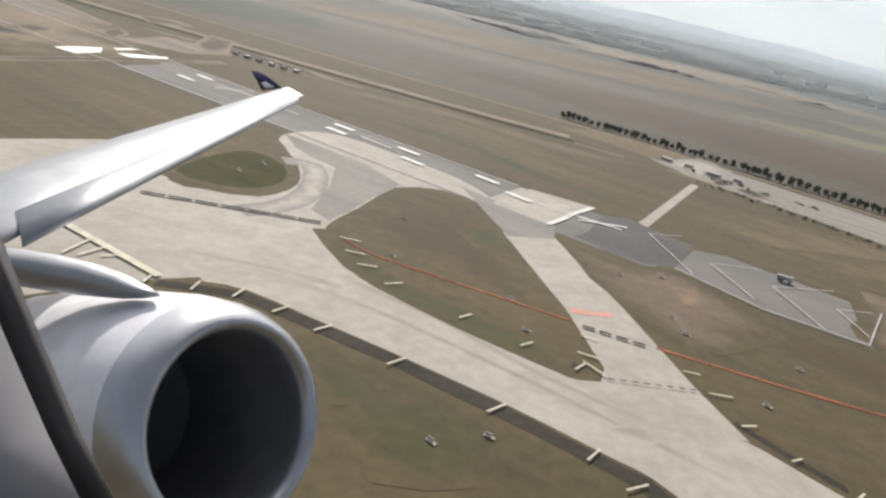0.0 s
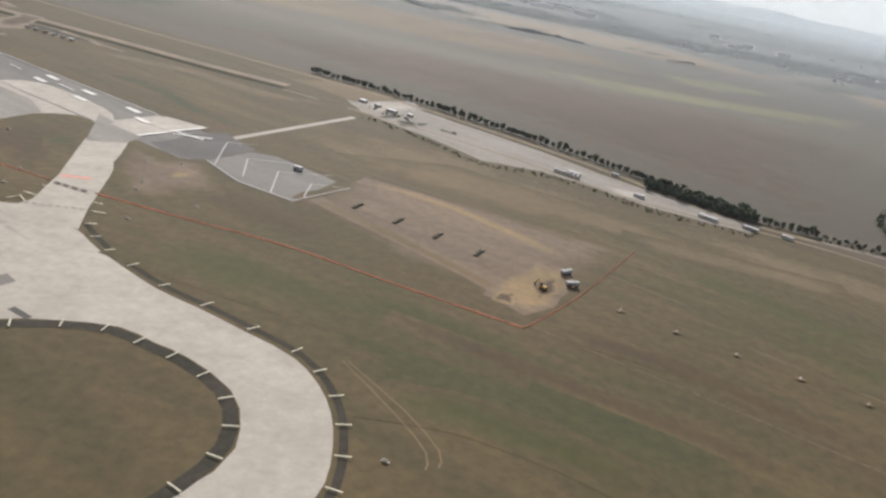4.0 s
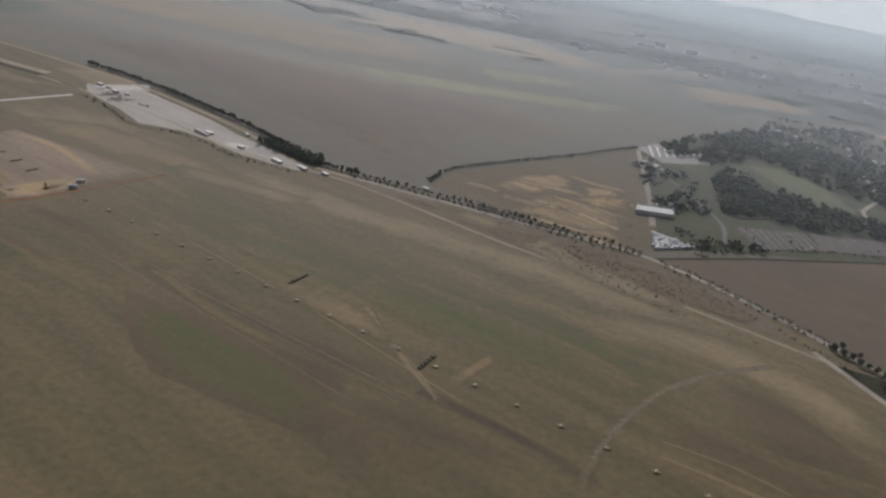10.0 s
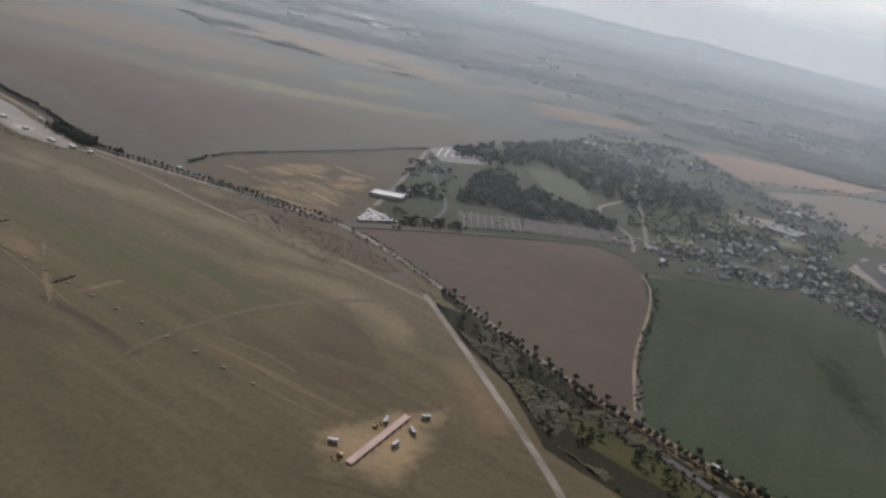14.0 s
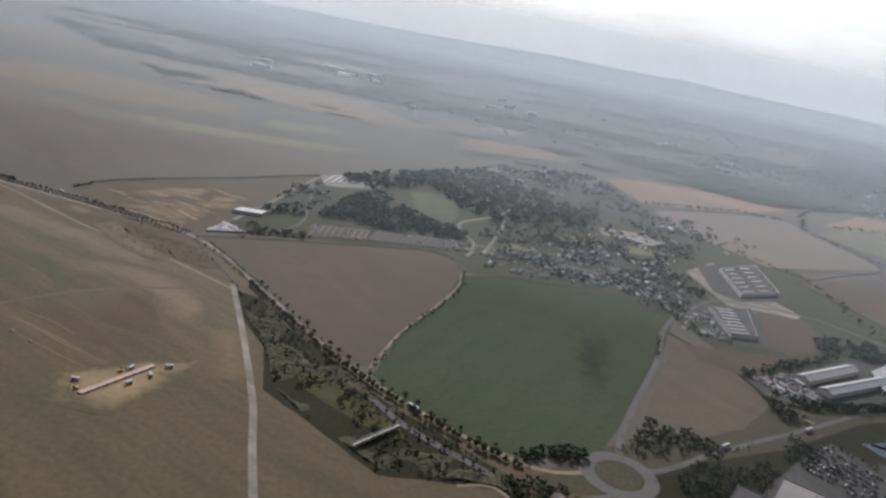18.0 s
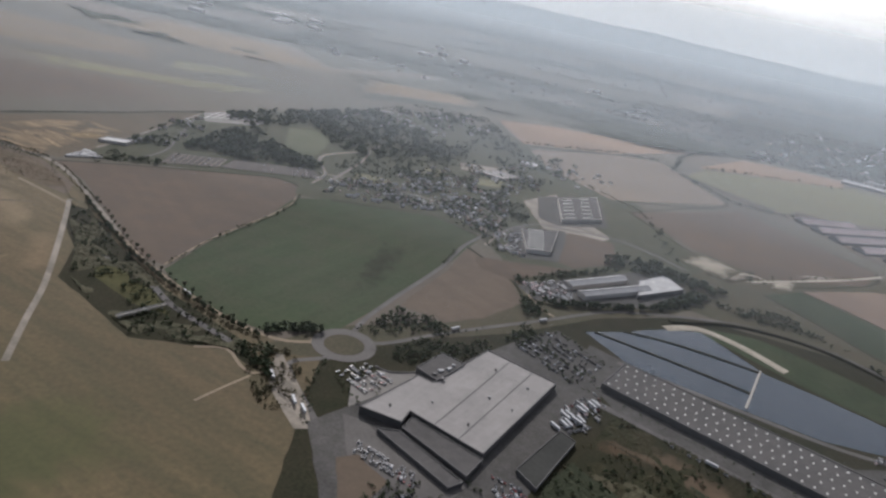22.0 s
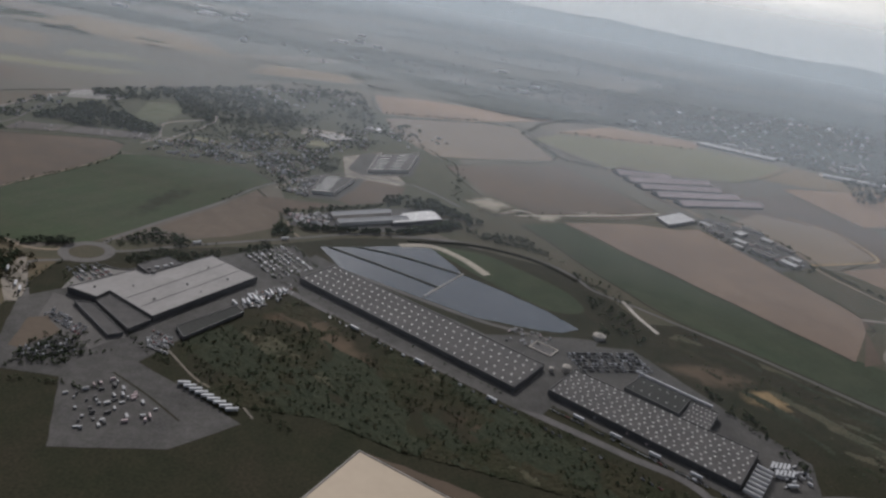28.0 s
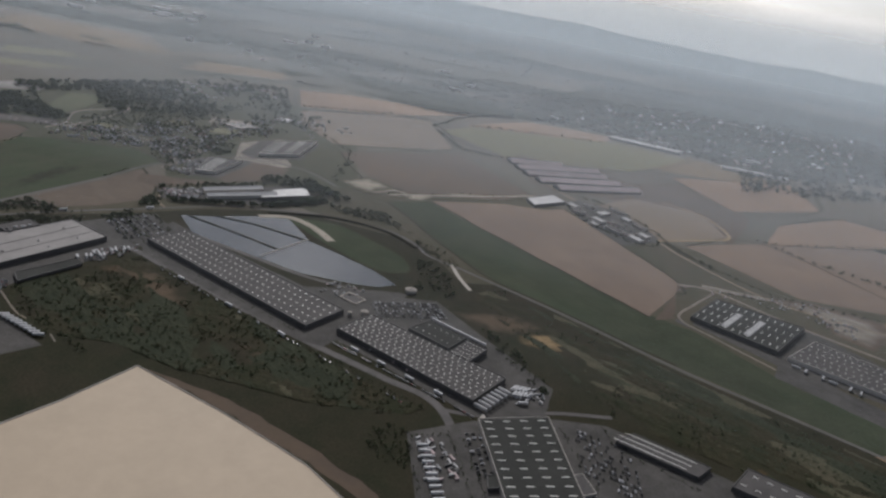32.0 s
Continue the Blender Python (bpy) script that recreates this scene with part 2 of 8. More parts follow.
ROOFBLACK = mat("dark_green_roof", (0.042, 0.043, 0.039), (0.054, 0.054, 0.049), 0.05, 0.5, 0.9, gamp=0.1, spec=0.08)
ROOFBEIGE = mat("beige_membrane_roof", (0.43, 0.345, 0.245), (0.40, 0.322, 0.228), 0.02, 0.15, 0.7, gamp=0.03)
ROOFWHITE = mat("white_metal_roof", (0.46, 0.45, 0.44), (0.38, 0.372, 0.364), 0.08, 0.4, 0.6, gamp=0.06, blotch=(0.2, (0.30, 0.295, 0.288), 0.5))
ROOFPINK = mat("pinkish_tile_roof", (0.54, 0.43, 0.415), (0.44, 0.36, 0.345), 0.05, 0.5, 0.8, per=0.15)
WALLGREY = mat("grey_wall_panel", (0.11, 0.105, 0.10), (0.085, 0.082, 0.08), 0.1, 0.8, 0.7)
WALLPALE = mat("pale_plaster", (0.52, 0.48, 0.43), (0.43, 0.40, 0.36), 0.1, 0.9, 0.85, per=0.25)
TILE = mat("clay_tile_roof", (0.215, 0.135, 0.105), (0.16, 0.115, 0.097), 0.2, 1.4, 0.85, per=0.4)
SLATE = mat("grey_tile_roof", (0.21, 0.195, 0.18), (0.16, 0.15, 0.145), 0.2, 1.4, 0.8, per=0.4)
LEAF = thin(island_mat("leaf_green", (0.074, 0.094, 0.054), (0.098, 0.111, 0.066), lo=0.65, hi=1.4), 0.5)
TOWNLEAF = thin(island_mat("dark_town_leaf", (0.036, 0.047, 0.030), (0.050, 0.060, 0.038), lo=0.65, hi=1.4), 0.45)
LEAFDRY = thin(island_mat("leaf_olive", (0.098, 0.094, 0.052), (0.115, 0.100, 0.060), lo=0.65, hi=1.4), 0.45)
BRUSH = mat("brush_foliage", (0.019, 0.025, 0.012), (0.034, 0.035, 0.018), 0.13, 0.9, third=(0.044, 0.037, 0.022), gamp=0.4, spec=0.06)
DITCH = mat("dark_ditch_grass", (0.046, 0.034, 0.019), (0.058, 0.043, 0.024), 0.05, 0.5, gamp=0.2, spec=0.06)
GREENBAND = mat("grown_grass", (0.066, 0.066, 0.023), (0.082, 0.077, 0.029), 0.03, 0.4, streak=(RUN, 0.12), gamp=0.1, lay=RUN, blotch=(0.07, (0.060, 0.062, 0.022), 0.5), spec=0.06)
BROWNGRASS = mat("brown_dead_grass", (0.096, 0.064, 0.033), (0.074, 0.055, 0.028), 0.03, 0.4, streak=(RUN, 0.12), gamp=0.1, lay=RUN, blotch=(0.09, (0.056, 0.045, 0.024), 0.6))
PALEYARD = mat("pale_compound_ground", (0.29, 0.252, 0.205), (0.20, 0.172, 0.135), 0.06, 0.5, gamp=0.12, lay=RUN, blotch=(0.12, (0.11, 0.098, 0.075), 0.6))
PALESAND = mat("pale_shore_sand", (0.38, 0.34, 0.27), (0.28, 0.25, 0.195), 0.1, 0.6, gamp=0.15)
VERGE = mat("brown_brush", (0.118, 0.090, 0.060), (0.088, 0.077, 0.048), 0.12, 0.9, third=(0.138, 0.104, 0.074), gamp=0.3, spec=0.06)
TANGRASS = mat("bleached_grass", (0.185, 0.136, 0.074), (0.145, 0.108, 0.060), 0.03, 0.4, streak=(RUN, 0.12), gamp=0.1, lay=RUN, blotch=(0.09, (0.105, 0.085, 0.046), 0.5))
STRIPSOIL = mat("dry_reddish_soil", (0.205, 0.145, 0.100), (0.165, 0.118, 0.085), 0.012, 0.3, streak=(radians(-52), 0.06), mix=0.25, gamp=0.08, blotch=(0.04, (0.135, 0.100, 0.076), 0.45))
FIELDTAN = mat("dry_tan_field", (0.205, 0.155, 0.108), (0.168, 0.130, 0.092), 0.012, 0.25, streak=(radians(-25), 0.05), mix=0.25, gamp=0.08, blotch=(0.03, (0.16, 0.128, 0.085), 0.4))
REDGROUND = mat("worn_reddish_ground", (0.182, 0.132, 0.092), (0.142, 0.106, 0.074), 0.03, 0.4, streak=(RUN, 0.12), mix=0.5, gamp=0.14, lay=RUN, blotch=(0.08, (0.215, 0.16, 0.11), 0.5))
OCHRE = mat("ochre_bare_ground", (0.35, 0.255, 0.150), (0.22, 0.162, 0.10), 0.06, 0.5, streak=(radians(-30), 0.2), mix=0.5, gamp=0.16, lay=radians(-30), blotch=(0.12, (0.13, 0.10, 0.065), 0.5))
COMPOUND = mat("pale_grey_hardcore", (0.31, 0.285, 0.25), (0.25, 0.228, 0.195), 0.05, 0.5, gamp=0.12, lay=RUN, blotch=(0.12, (0.19, 0.17, 0.14), 0.45))
TURNPAD = mat("stained_grey_concrete", (0.245, 0.228, 0.205), (0.20, 0.188, 0.17), 0.05, 0.5, 0.85, streak=(RUN, 0.12), mix=0.35, gamp=0.08, lay=RUN, blotch=(0.1, (0.30, 0.275, 0.24), 0.5))
RUST = thin(island_mat("rusty_brush_leaf", (0.150, 0.105, 0.066), (0.118, 0.092, 0.056), lo=0.65, hi=1.4), 0.4)
PALELEAF = thin(island_mat("pale_shrub_leaf", (0.135, 0.130, 0.082), (0.105, 0.102, 0.062), lo=0.7, hi=1.4), 0.4)
STAIN = mat("stained_concrete", (0.365, 0.33, 0.283), (0.31, 0.28, 0.24), 0.08, 0.6, 0.85, streak=(RUN, 0.2), gamp=0.08, lay=RUN)
FARROOF = mat("bright_sheet_roof", (0.80, 0.79, 0.77), (0.72, 0.71, 0.70), 0.05, 0.3, 0.5)
OLIVEBRUSH = mat("olive_brush_foliage", (0.052, 0.056, 0.034), (0.074, 0.072, 0.046), 0.13, 0.9, third=(0.090, 0.078, 0.050), gamp=0.35, spec=0.06)
SHOULDER = mat("dark_worn_shoulder", (0.062, 0.056, 0.044), (0.046, 0.043, 0.033), 0.1, 0.8, gamp=0.2, spec=0.1)
PLOT = mat("grey_garden_plot", (0.135, 0.118, 0.106), (0.105, 0.094, 0.086), 0.04, 0.6, streak=(radians(75), 0.3), mix=0.35, gamp=0.12, spec=0.1)
DARKWEED = mat("dark_weeds", (0.030, 0.036, 0.022), (0.042, 0.046, 0.028), 0.1, 0.8, gamp=0.3, spec=0.05)
OLIVEVERGE = mat("olive_verge", (0.058, 0.060, 0.037), (0.080, 0.074, 0.048), 0.05, 0.6, third=(0.090, 0.076, 0.052), gamp=0.18, spec=0.06)
ROUGH = mat("rough_brown_grass", (0.150, 0.116, 0.080), (0.112, 0.092, 0.064), 0.03, 0.5, third=(0.098, 0.088, 0.058), streak=(radians(-30), 0.15), mix=0.4, gamp=0.18, lay=radians(-30), spec=0.1)
MEADOW = mat("dull_meadow", (0.088, 0.098, 0.058), (0.110, 0.112, 0.070), 0.03, 0.4, gamp=0.12, spec=0.08)
DARKCROP = mat("dark_green_crop", (0.046, 0.064, 0.034), (0.057, 0.073, 0.040), 0.02, 0.4, third=(0.042, 0.046, 0.028), streak=(radians(-50), 0.08), gamp=0.12, blotch=(0.03, (0.066, 0.072, 0.044), 0.5), spec=0.05)
BARK = mat("bark", (0.10, 0.075, 0.055), (0.07, 0.055, 0.04), 1.0, 4.0)
SKYLIGHT = mat("skylight_plastic", (0.86, 0.84, 0.77), (0.80, 0.78, 0.70), 0.2, 1.0, 0.5)
CARWHITE = mat("white_car_paint", (0.50, 0.50, 0.50), (0.42, 0.42, 0.42), 0.3, 1.0, 0.6, spec=0.3)
CARGREY = mat("grey_car_paint", (0.22, 0.22, 0.23), (0.17, 0.17, 0.18), 0.3, 1.0, 0.3, per=0.7, spec=0.5)
CARRED = mat("red_car_paint", (0.30, 0.06, 0.05), (0.22, 0.05, 0.05), 0.3, 1.0, 0.3, per=0.4, spec=0.5)
DARKGLASS = mat("dark_glass", (0.03, 0.035, 0.04), (0.04, 0.045, 0.05), 0.5, 1.0, 0.45, spec=0.25)
RUBBER = mat("black_rubber", (0.03, 0.03, 0.03), (0.05, 0.05, 0.05), 0.8, 3.0)
DIGYELLOW = mat("yellow_machine_paint", (0.50, 0.30, 0.06), (0.40, 0.25, 0.07), 0.8, 3.0, 0.5)
STEEL = mat("galvanised_steel", (0.34, 0.34, 0.34), (0.27, 0.27, 0.27), 0.5, 2.0, 0.65, 0.2)
HUTWOOD = mat("weathered_timber", (0.22, 0.17, 0.12), (0.16, 0.125, 0.09), 0.5, 2.0)


# ---- mesh helpers ----
def part(name, bm, material, parent=None, label=""):
    """One mesh object from a bmesh, under a thing or a part."""
    me = bpy.data.meshes.new(name)
    bm.to_mesh(me)
    bm.free()
    me.materials.append(material)
    ob = new(name, me)
    ob.parent = parent
    return tagged(ob, label)


def from_data(name, verts, faces, material, parent=None, label=""):
    me = bpy.data.meshes.new(name)
    me.from_pydata(verts, [], faces)
    me.materials.append(material)
    ob = new(name, me)
    ob.parent = parent
    return tagged(ob, label)


def base_of(name, x, y, z=0.0, turn=0.0, label="", category="", group="", kind=""):
    ob = new(name)
    ob.empty_display_size = 0.5
    ob.matrix_basis = Matrix.Translation((x, y, z)) @ Matrix.Rotation(turn, 4, "Z")
    return tagged(ob, label, category, group, kind)


def box(bm, cx, cy, z0, sx, sy, sz, turn=0.0, taper=1.0, bevel=0.0):
    c, s = math.cos(turn), math.sin(turn)
    vs = []
    for k, (zz, f) in enumerate(((z0, 1.0), (z0 + sz, taper))):
        for ax, ay in ((-1, -1), (1, -1), (1, 1), (-1, 1)):
            px, py = ax * sx / 2 * f, ay * sy / 2 * f
            vs.append(bm.verts.new((cx + px * c - py * s, cy + px * s + py * c, zz)))
    fs = [bm.faces.new([vs[i] for i in q]) for q in ((3, 2, 1, 0), (4, 5, 6, 7), (0, 1, 5, 4), (1, 2, 6, 5), (2, 3, 7, 6), (3, 0, 4, 7))]
    if bevel:
        bmesh.ops.bevel(bm, geom=list({e for f in fs for e in f.edges}), offset=bevel, segments=1, affect="EDGES")
    return bm


def prism(poly, z0, z1):
    bm = bmesh.new()
    lo = [bm.verts.new((x, y, z0)) for x, y in poly]
    hi = [bm.verts.new((x, y, z1)) for x, y in poly]
    n = len(poly)
    bm.faces.new(hi)
    bm.faces.new(lo[::-1])
    for i in range(n):
        bm.faces.new((lo[i], lo[(i + 1) % n], hi[(i + 1) % n], hi[i]))
    bmesh.ops.recalc_face_normals(bm, faces=bm.faces)
    return bm


def ccw(poly):
    a = sum(p[0] * q[1] - q[0] * p[1] for p, q in zip(poly, poly[1:] + poly[:1]))
    return poly if a > 0 else poly[::-1]


def curve_pts(pts, step=4.0, closed=False):
    """A smooth line through the points."""
    out, n = [], len(pts)
    for i in range(n if closed else n - 1):
        p = [Vector((*(pts[k % n] if closed else pts[min(max(k, 0), n - 1)]), 0)) for k in (i - 1, i, i + 1, i + 2)]
        m = max(2, int((p[2] - p[1]).length / step))
        for j in range(m):
            t = j / m
            out.append(0.5 * (2 * p[1] + (p[2] - p[0]) * t + (2 * p[0] - 5 * p[1] + 4 * p[2] - p[3]) * t * t + (3 * p[1] - p[0] - 3 * p[2] + p[3]) * t ** 3))
    if not closed:
        out.append(Vector((*pts[-1], 0)))
    return out


def ragged(poly, step=6.0, amp=0.8):
    """The outline with straight sides broken up a little, as a field's edge is."""
    poly = ccw(list(poly))
    out = []
    for a, b in zip(poly, poly[1:] + poly[:1]):
        a, b = Vector((*a, 0)), Vector((*b, 0))
        m = max(1, int((b - a).length / step))
        side = Vector((-(b - a).y, (b - a).x, 0)).normalized()
        for j in range(m):
            p = a.lerp(b, j / m)
            w = amp * noise.noise(p * 0.11) if j else 0
            out.append((p + side * w)[:2])
    return out


LAYER = [0]
SOFT = {}


def soft_of(material, under, grain):
    """One surface that passes into another towards the rim of a patch."""
    key = (material.name, under.name, grain)
    if key not in SOFT:
        m = under.copy()
        m.name = material.name + "_thinning_out"
        n, l = m.node_tree.nodes, m.node_tree.links
        at, mx, rg = n.new("ShaderNodeAttribute"), n.new("ShaderNodeMath"), n.new("ShaderNodeMapRange")
        at.attribute_name = "inner"
        mx.operation = "ADD"
        l.new(at.outputs["Fac"], mx.inputs[0])
        l.new(nz(n, l, grain, 5, lo=0.25, hi=0.75), mx.inputs[1])
        rg.interpolation_type = "SMOOTHSTEP"
        rg.inputs["From Min"].default_value, rg.inputs["From Max"].default_value = 0.5, 1.5
        l.new(mx.outputs[0], rg.inputs["Value"])
        at2, fade = n.new("ShaderNodeMath"), n.new("ShaderNodeMath")
        at2.operation, at2.use_clamp, at2.inputs[1].default_value = "MULTIPLY", True, 4.0
        l.new(at.outputs["Fac"], at2.inputs[0])
        fade.operation = "MULTIPLY"
        l.new(rg.outputs[0], fade.inputs[0])
        l.new(at2.outputs[0], fade.inputs[1])
        sock = n["Principled BSDF"].inputs["Base Color"]
        upper, _ = tint(n, l, *TINTS[material.name])
        l.new(blend(n, l, fade.outputs[0], sock.links[0].from_socket, upper), sock)
        SOFT[key] = m
    return SOFT[key]


def patch(name, poly, material, label, rim=0.5, under=None, grain=0.12, lift=0.0):
    """A worn or grown patch whose edge passes into the ground round it."""
    pts = [p for p in ragged(poly, 5.0, 1.5)]
    cx, cy = sum(p[0] for p in pts) / len(pts), sum(p[1] for p in pts) / len(pts)
    LAYER[0] += 1
    z = 0.03 + lift + 0.0002 * LAYER[0]
    n = len(pts)
    vs, w = [(cx, cy, z)], [1.0]
    for f, a in ((rim, 1.0), (0.5 + rim / 2, 0.5), (1.0, 0.0)):
        vs += [(cx + (x - cx) * f, cy + (y - cy) * f, z) for x, y in pts]
        w += [a] * n
    fs = [(0, 1 + i, 1 + (i + 1) % n) for i in range(n)]
    for k in range(2):
        fs += [(1 + k * n + i, 1 + (k + 1) * n + i, 1 + (k + 1) * n + (i + 1) % n, 1 + k * n + (i + 1) % n) for i in range(n)]
    ob = from_data(name, vs, fs, soft_of(material, under or AIRGRASS, grain), None, label)
    ob.data.attributes.new("inner", "FLOAT", "POINT").data.foreach_set("value", w)
    return tagged(ob, kind="structure")


def soft_strip(name, pts, width, material, label, under=None, grain=0.05):
    """A grown or worn band along a line, passing into the ground on both sides and at its ends."""
    line = curve_pts(pts, 6.0)
    LAYER[0] += 1
    z = 0.03 + 0.0002 * LAYER[0]
    n = len(line)
    vs, w, fs = [], [], []
    for i, p in enumerate(line):
        d = (line[min(i + 1, n - 1)] - line[max(i - 1, 0)]).normalized()
        side = Vector((-d.y, d.x, 0))
        end = min(1.0, 5.0 * min(i, n - 1 - i) / n)
        for a, v in ((-0.5, 0), (-0.25, 0.6), (0, 1), (0.25, 0.6), (0.5, 0)):
            q = p + side * width * a
            vs.append((q.x, q.y, z))
            w.append(v * end)
    for i in range(n - 1):
        for j in range(4):
            k = i * 5 + j
            fs.append((k + 1, k, k + 5, k + 6))
    ob = from_data(name, vs, fs, soft_of(material, under or AIRGRASS, grain), None, label)
    ob.data.attributes.new("inner", "FLOAT", "POINT").data.foreach_set("value", w)
    return tagged(ob, kind="structure")


def sheet(name, poly, material, label, z=None, step=6.0, amp=0.8, parent=None, smooth=False, kind="structure"):
    """A patch of ground, laid over what is under it."""
    if smooth:
        poly = [p[:2] for p in curve_pts(list(poly), 4.0, True)]
        pts = ccw(poly)
    else:
        pts = ragged(poly, step, amp)
    LAYER[0] += 1
    z = 0.03 + 0.0002 * LAYER[0] if z is None else z
    n = len(pts)
    vs, _, fs, *_ = delaunay_2d_cdt([Vector(p) for p in pts], [(i, (i + 1) % n) for i in range(n)], [], 1, 1e-4)
    ob = from_data(name, [(*v, z) for v in vs], [tuple(f) for f in fs], material, parent, label)
    return tagged(ob, kind=kind if parent is None else "")


def ribbon(name, pts, width, material, label, z=None, height=0.0, parent=None, step=4.0, kind="structure"):
    """A road, track or bank along a line; with a height it has sloping sides."""
    line = curve_pts(pts, step)
    LAYER[0] += 1
    z = 0.03 + 0.0002 * LAYER[0] if z is None else z
    prof = [(-0.5, 0.0), (0.5, 0.0)] if not height else [(-0.5, 0.0), (-0.28, height), (0.28, height), (0.5, 0.0)]
    vs, fs = [], []
    for i, p in enumerate(line):
        d = (line[min(i + 1, len(line) - 1)] - line[max(i - 1, 0)]).normalized()
        side = Vector((-d.y, d.x, 0))
        for a, h in prof:
            q = p + side * width * a
            vs.append((q.x, q.y, z + h))
    k = len(prof)
    for i in range(len(line) - 1):
        for j in range(k - 1):
            a = i * k + j
            fs.append((a + 1, a, a + k, a + k + 1))
    ob = from_data(name, vs, fs, material, parent, label)
    return tagged(ob, kind=kind if parent is None else "")


ICO_V, ICO_F = [], []
_b = bmesh.new()
bmesh.ops.create_icosphere(_b, subdivisions=1, radius=1.0)
ICO_V = np.array([v.co[:] for v in _b.verts])
ICO_F = np.array([[v.index for v in f.verts] for f in _b.faces])
_b.free()
RNG = np.random.default_rng(7)


def clumps(centres, sizes, rng=RNG):
    """Uneven leafy clumps: vertices and faces for centres (n,3) and sizes (n,)."""
    n = len(centres)
    k = len(ICO_V)
    wob = 1 + 0.38 * rng.standard_normal((n, k, 1)).clip(-1.6, 1.6)
    ang = rng.uniform(0, 6.283, n)
    c, s = np.cos(ang), np.sin(ang)
    v = ICO_V[None] * wob * np.asarray(sizes)[:, None, None] * rng.uniform(0.75, 1.25, (n, 1, 3))
    x = v[..., 0] * c[:, None] - v[..., 1] * s[:, None]
    y = v[..., 0] * s[:, None] + v[..., 1] * c[:, None]
    v = np.stack([x, y, v[..., 2] * 0.85], -1) + np.asarray(centres)[:, None]
    f = ICO_F[None] + (np.arange(n) * k)[:, None, None]
    return v.reshape(-1, 3), f.reshape(-1, 3)


def leaf_stuff(name, spots, heights, material, label, per=7, kind="stuff", category="trees"):
    """A wood, hedge or thicket: every plant is a heap of clumps of its own height."""
    spots, heights = np.asarray(spots, float), np.asarray(heights, float)
    n = len(spots)
    r = RNG
    base = np.repeat(np.c_[spots, np.zeros(n)], per, 0)
    h = np.repeat(heights, per)
    off = r.standard_normal((n * per, 3)) * np.c_[0.27 * h, 0.27 * h, 0.2 * h]
    off[:, 2] = np.clip(off[:, 2] + 0.58 * h, 0.16 * h, 0.95 * h)
    v, f = clumps(base + off, h * r.uniform(0.14, 0.27, n * per))
    ob = from_data(name, v.tolist(), f.tolist(), material, None, label)
    return tagged(ob, category=category, kind=kind)


def inside(poly, x, y):
    c = False
    for (x0, y0), (x1, y1) in zip(poly, poly[1:] + poly[:1]):
        if (y0 > y) != (y1 > y) and x < (x1 - x0) * (y - y0) / (y1 - y0) + x0:
            c = not c
    return c


def scatter(poly, count, gap=0.0, patchy=0.0):
    """Random places in an outline; patchy leaves clearings."""
    xs, ys = [p[0] for p in poly], [p[1] for p in poly]
    out, tries = [], 0
    while len(out) < count and tries < count * 40:
        tries += 1
        x, y = RNG.uniform(min(xs), max(xs)), RNG.uniform(min(ys), max(ys))
        if not inside(poly, x, y):
            continue
        if patchy and noise.noise(Vector((x, y, 0)) * 0.035) < patchy - 0.5:
            continue
        if gap and any((x - a) ** 2 + (y - b) ** 2 < gap * gap for a, b in out):
            continue
        out.append((x, y))
    return out


def along(pts, gap, jitter=0.0):
    """Places at even steps along a line."""
    line = curve_pts(pts, 1.0)
    out, run = [], gap
    for a, b in zip(line, line[1:]):
        run += (b - a).length
        if run >= gap:
            run = 0
            out.append((b.x + RNG.normal(0, jitter), b.y + RNG.normal(0, jitter)))
    return out


def brush(name, poly, step, height, label, bare=-0.12, material=None, lie=None, size=1.0, away=0.0):
    """A low thicket as one uneven, broken canopy, drawn out along its lie."""
    xs, ys = [p[0] for p in poly], [p[1] for p in poly]
    cols = int((max(xs) - min(xs)) / step) + 1
    index, vs, fs = {}, [], []
    for j in range(int((max(ys) - min(ys)) / step) + 1):
        for i in range(cols):
            x, y = min(xs) + i * step, min(ys) + j * step
            if not inside(poly, x, y):
                continue
            p = Vector((x, y, 0)) / size
            if lie is not None:
                p = Vector(((p.x * math.cos(lie) + p.y * math.sin(lie)) * 0.28, p.y * math.cos(lie) - p.x * math.sin(lie), 0))
            p.z = away
            w = noise.noise(p * 0.03) + 0.5 * noise.noise(p * 0.09) - bare
            if w < 0:
                continue
            lump = 0.45 + 0.5 * noise.noise(p * 0.17) + 0.35 * noise.noise(p * 0.47) + RNG.uniform(-0.12, 0.12)
            index[i, j] = len(vs)
            vs.append((x + RNG.uniform(-0.35, 0.35) * step, y + RNG.uniform(-0.35, 0.35) * step, max(0.04, min(1.0, w * 3) * height * lump)))
    for (i, j), a in index.items():
        q = [index.get(k) for k in ((i + 1, j), (i + 1, j + 1), (i, j + 1))]
        if None not in q:
            fs.append((a, *q))
    ob = from_data(name, vs, fs, material or BRUSH, None, label)
    return tagged(ob, category="scrub", kind="stuff")


# ---- ground and fields ----
def ground():
    bm = bmesh.new()
    bmesh.ops.create_grid(bm, x_segments=40, y_segments=40, size=6500)
    tagged(part("ground", bm, PLAIN, None, "bare brown and olive plain reaching the hazy horizon"), kind="structure")


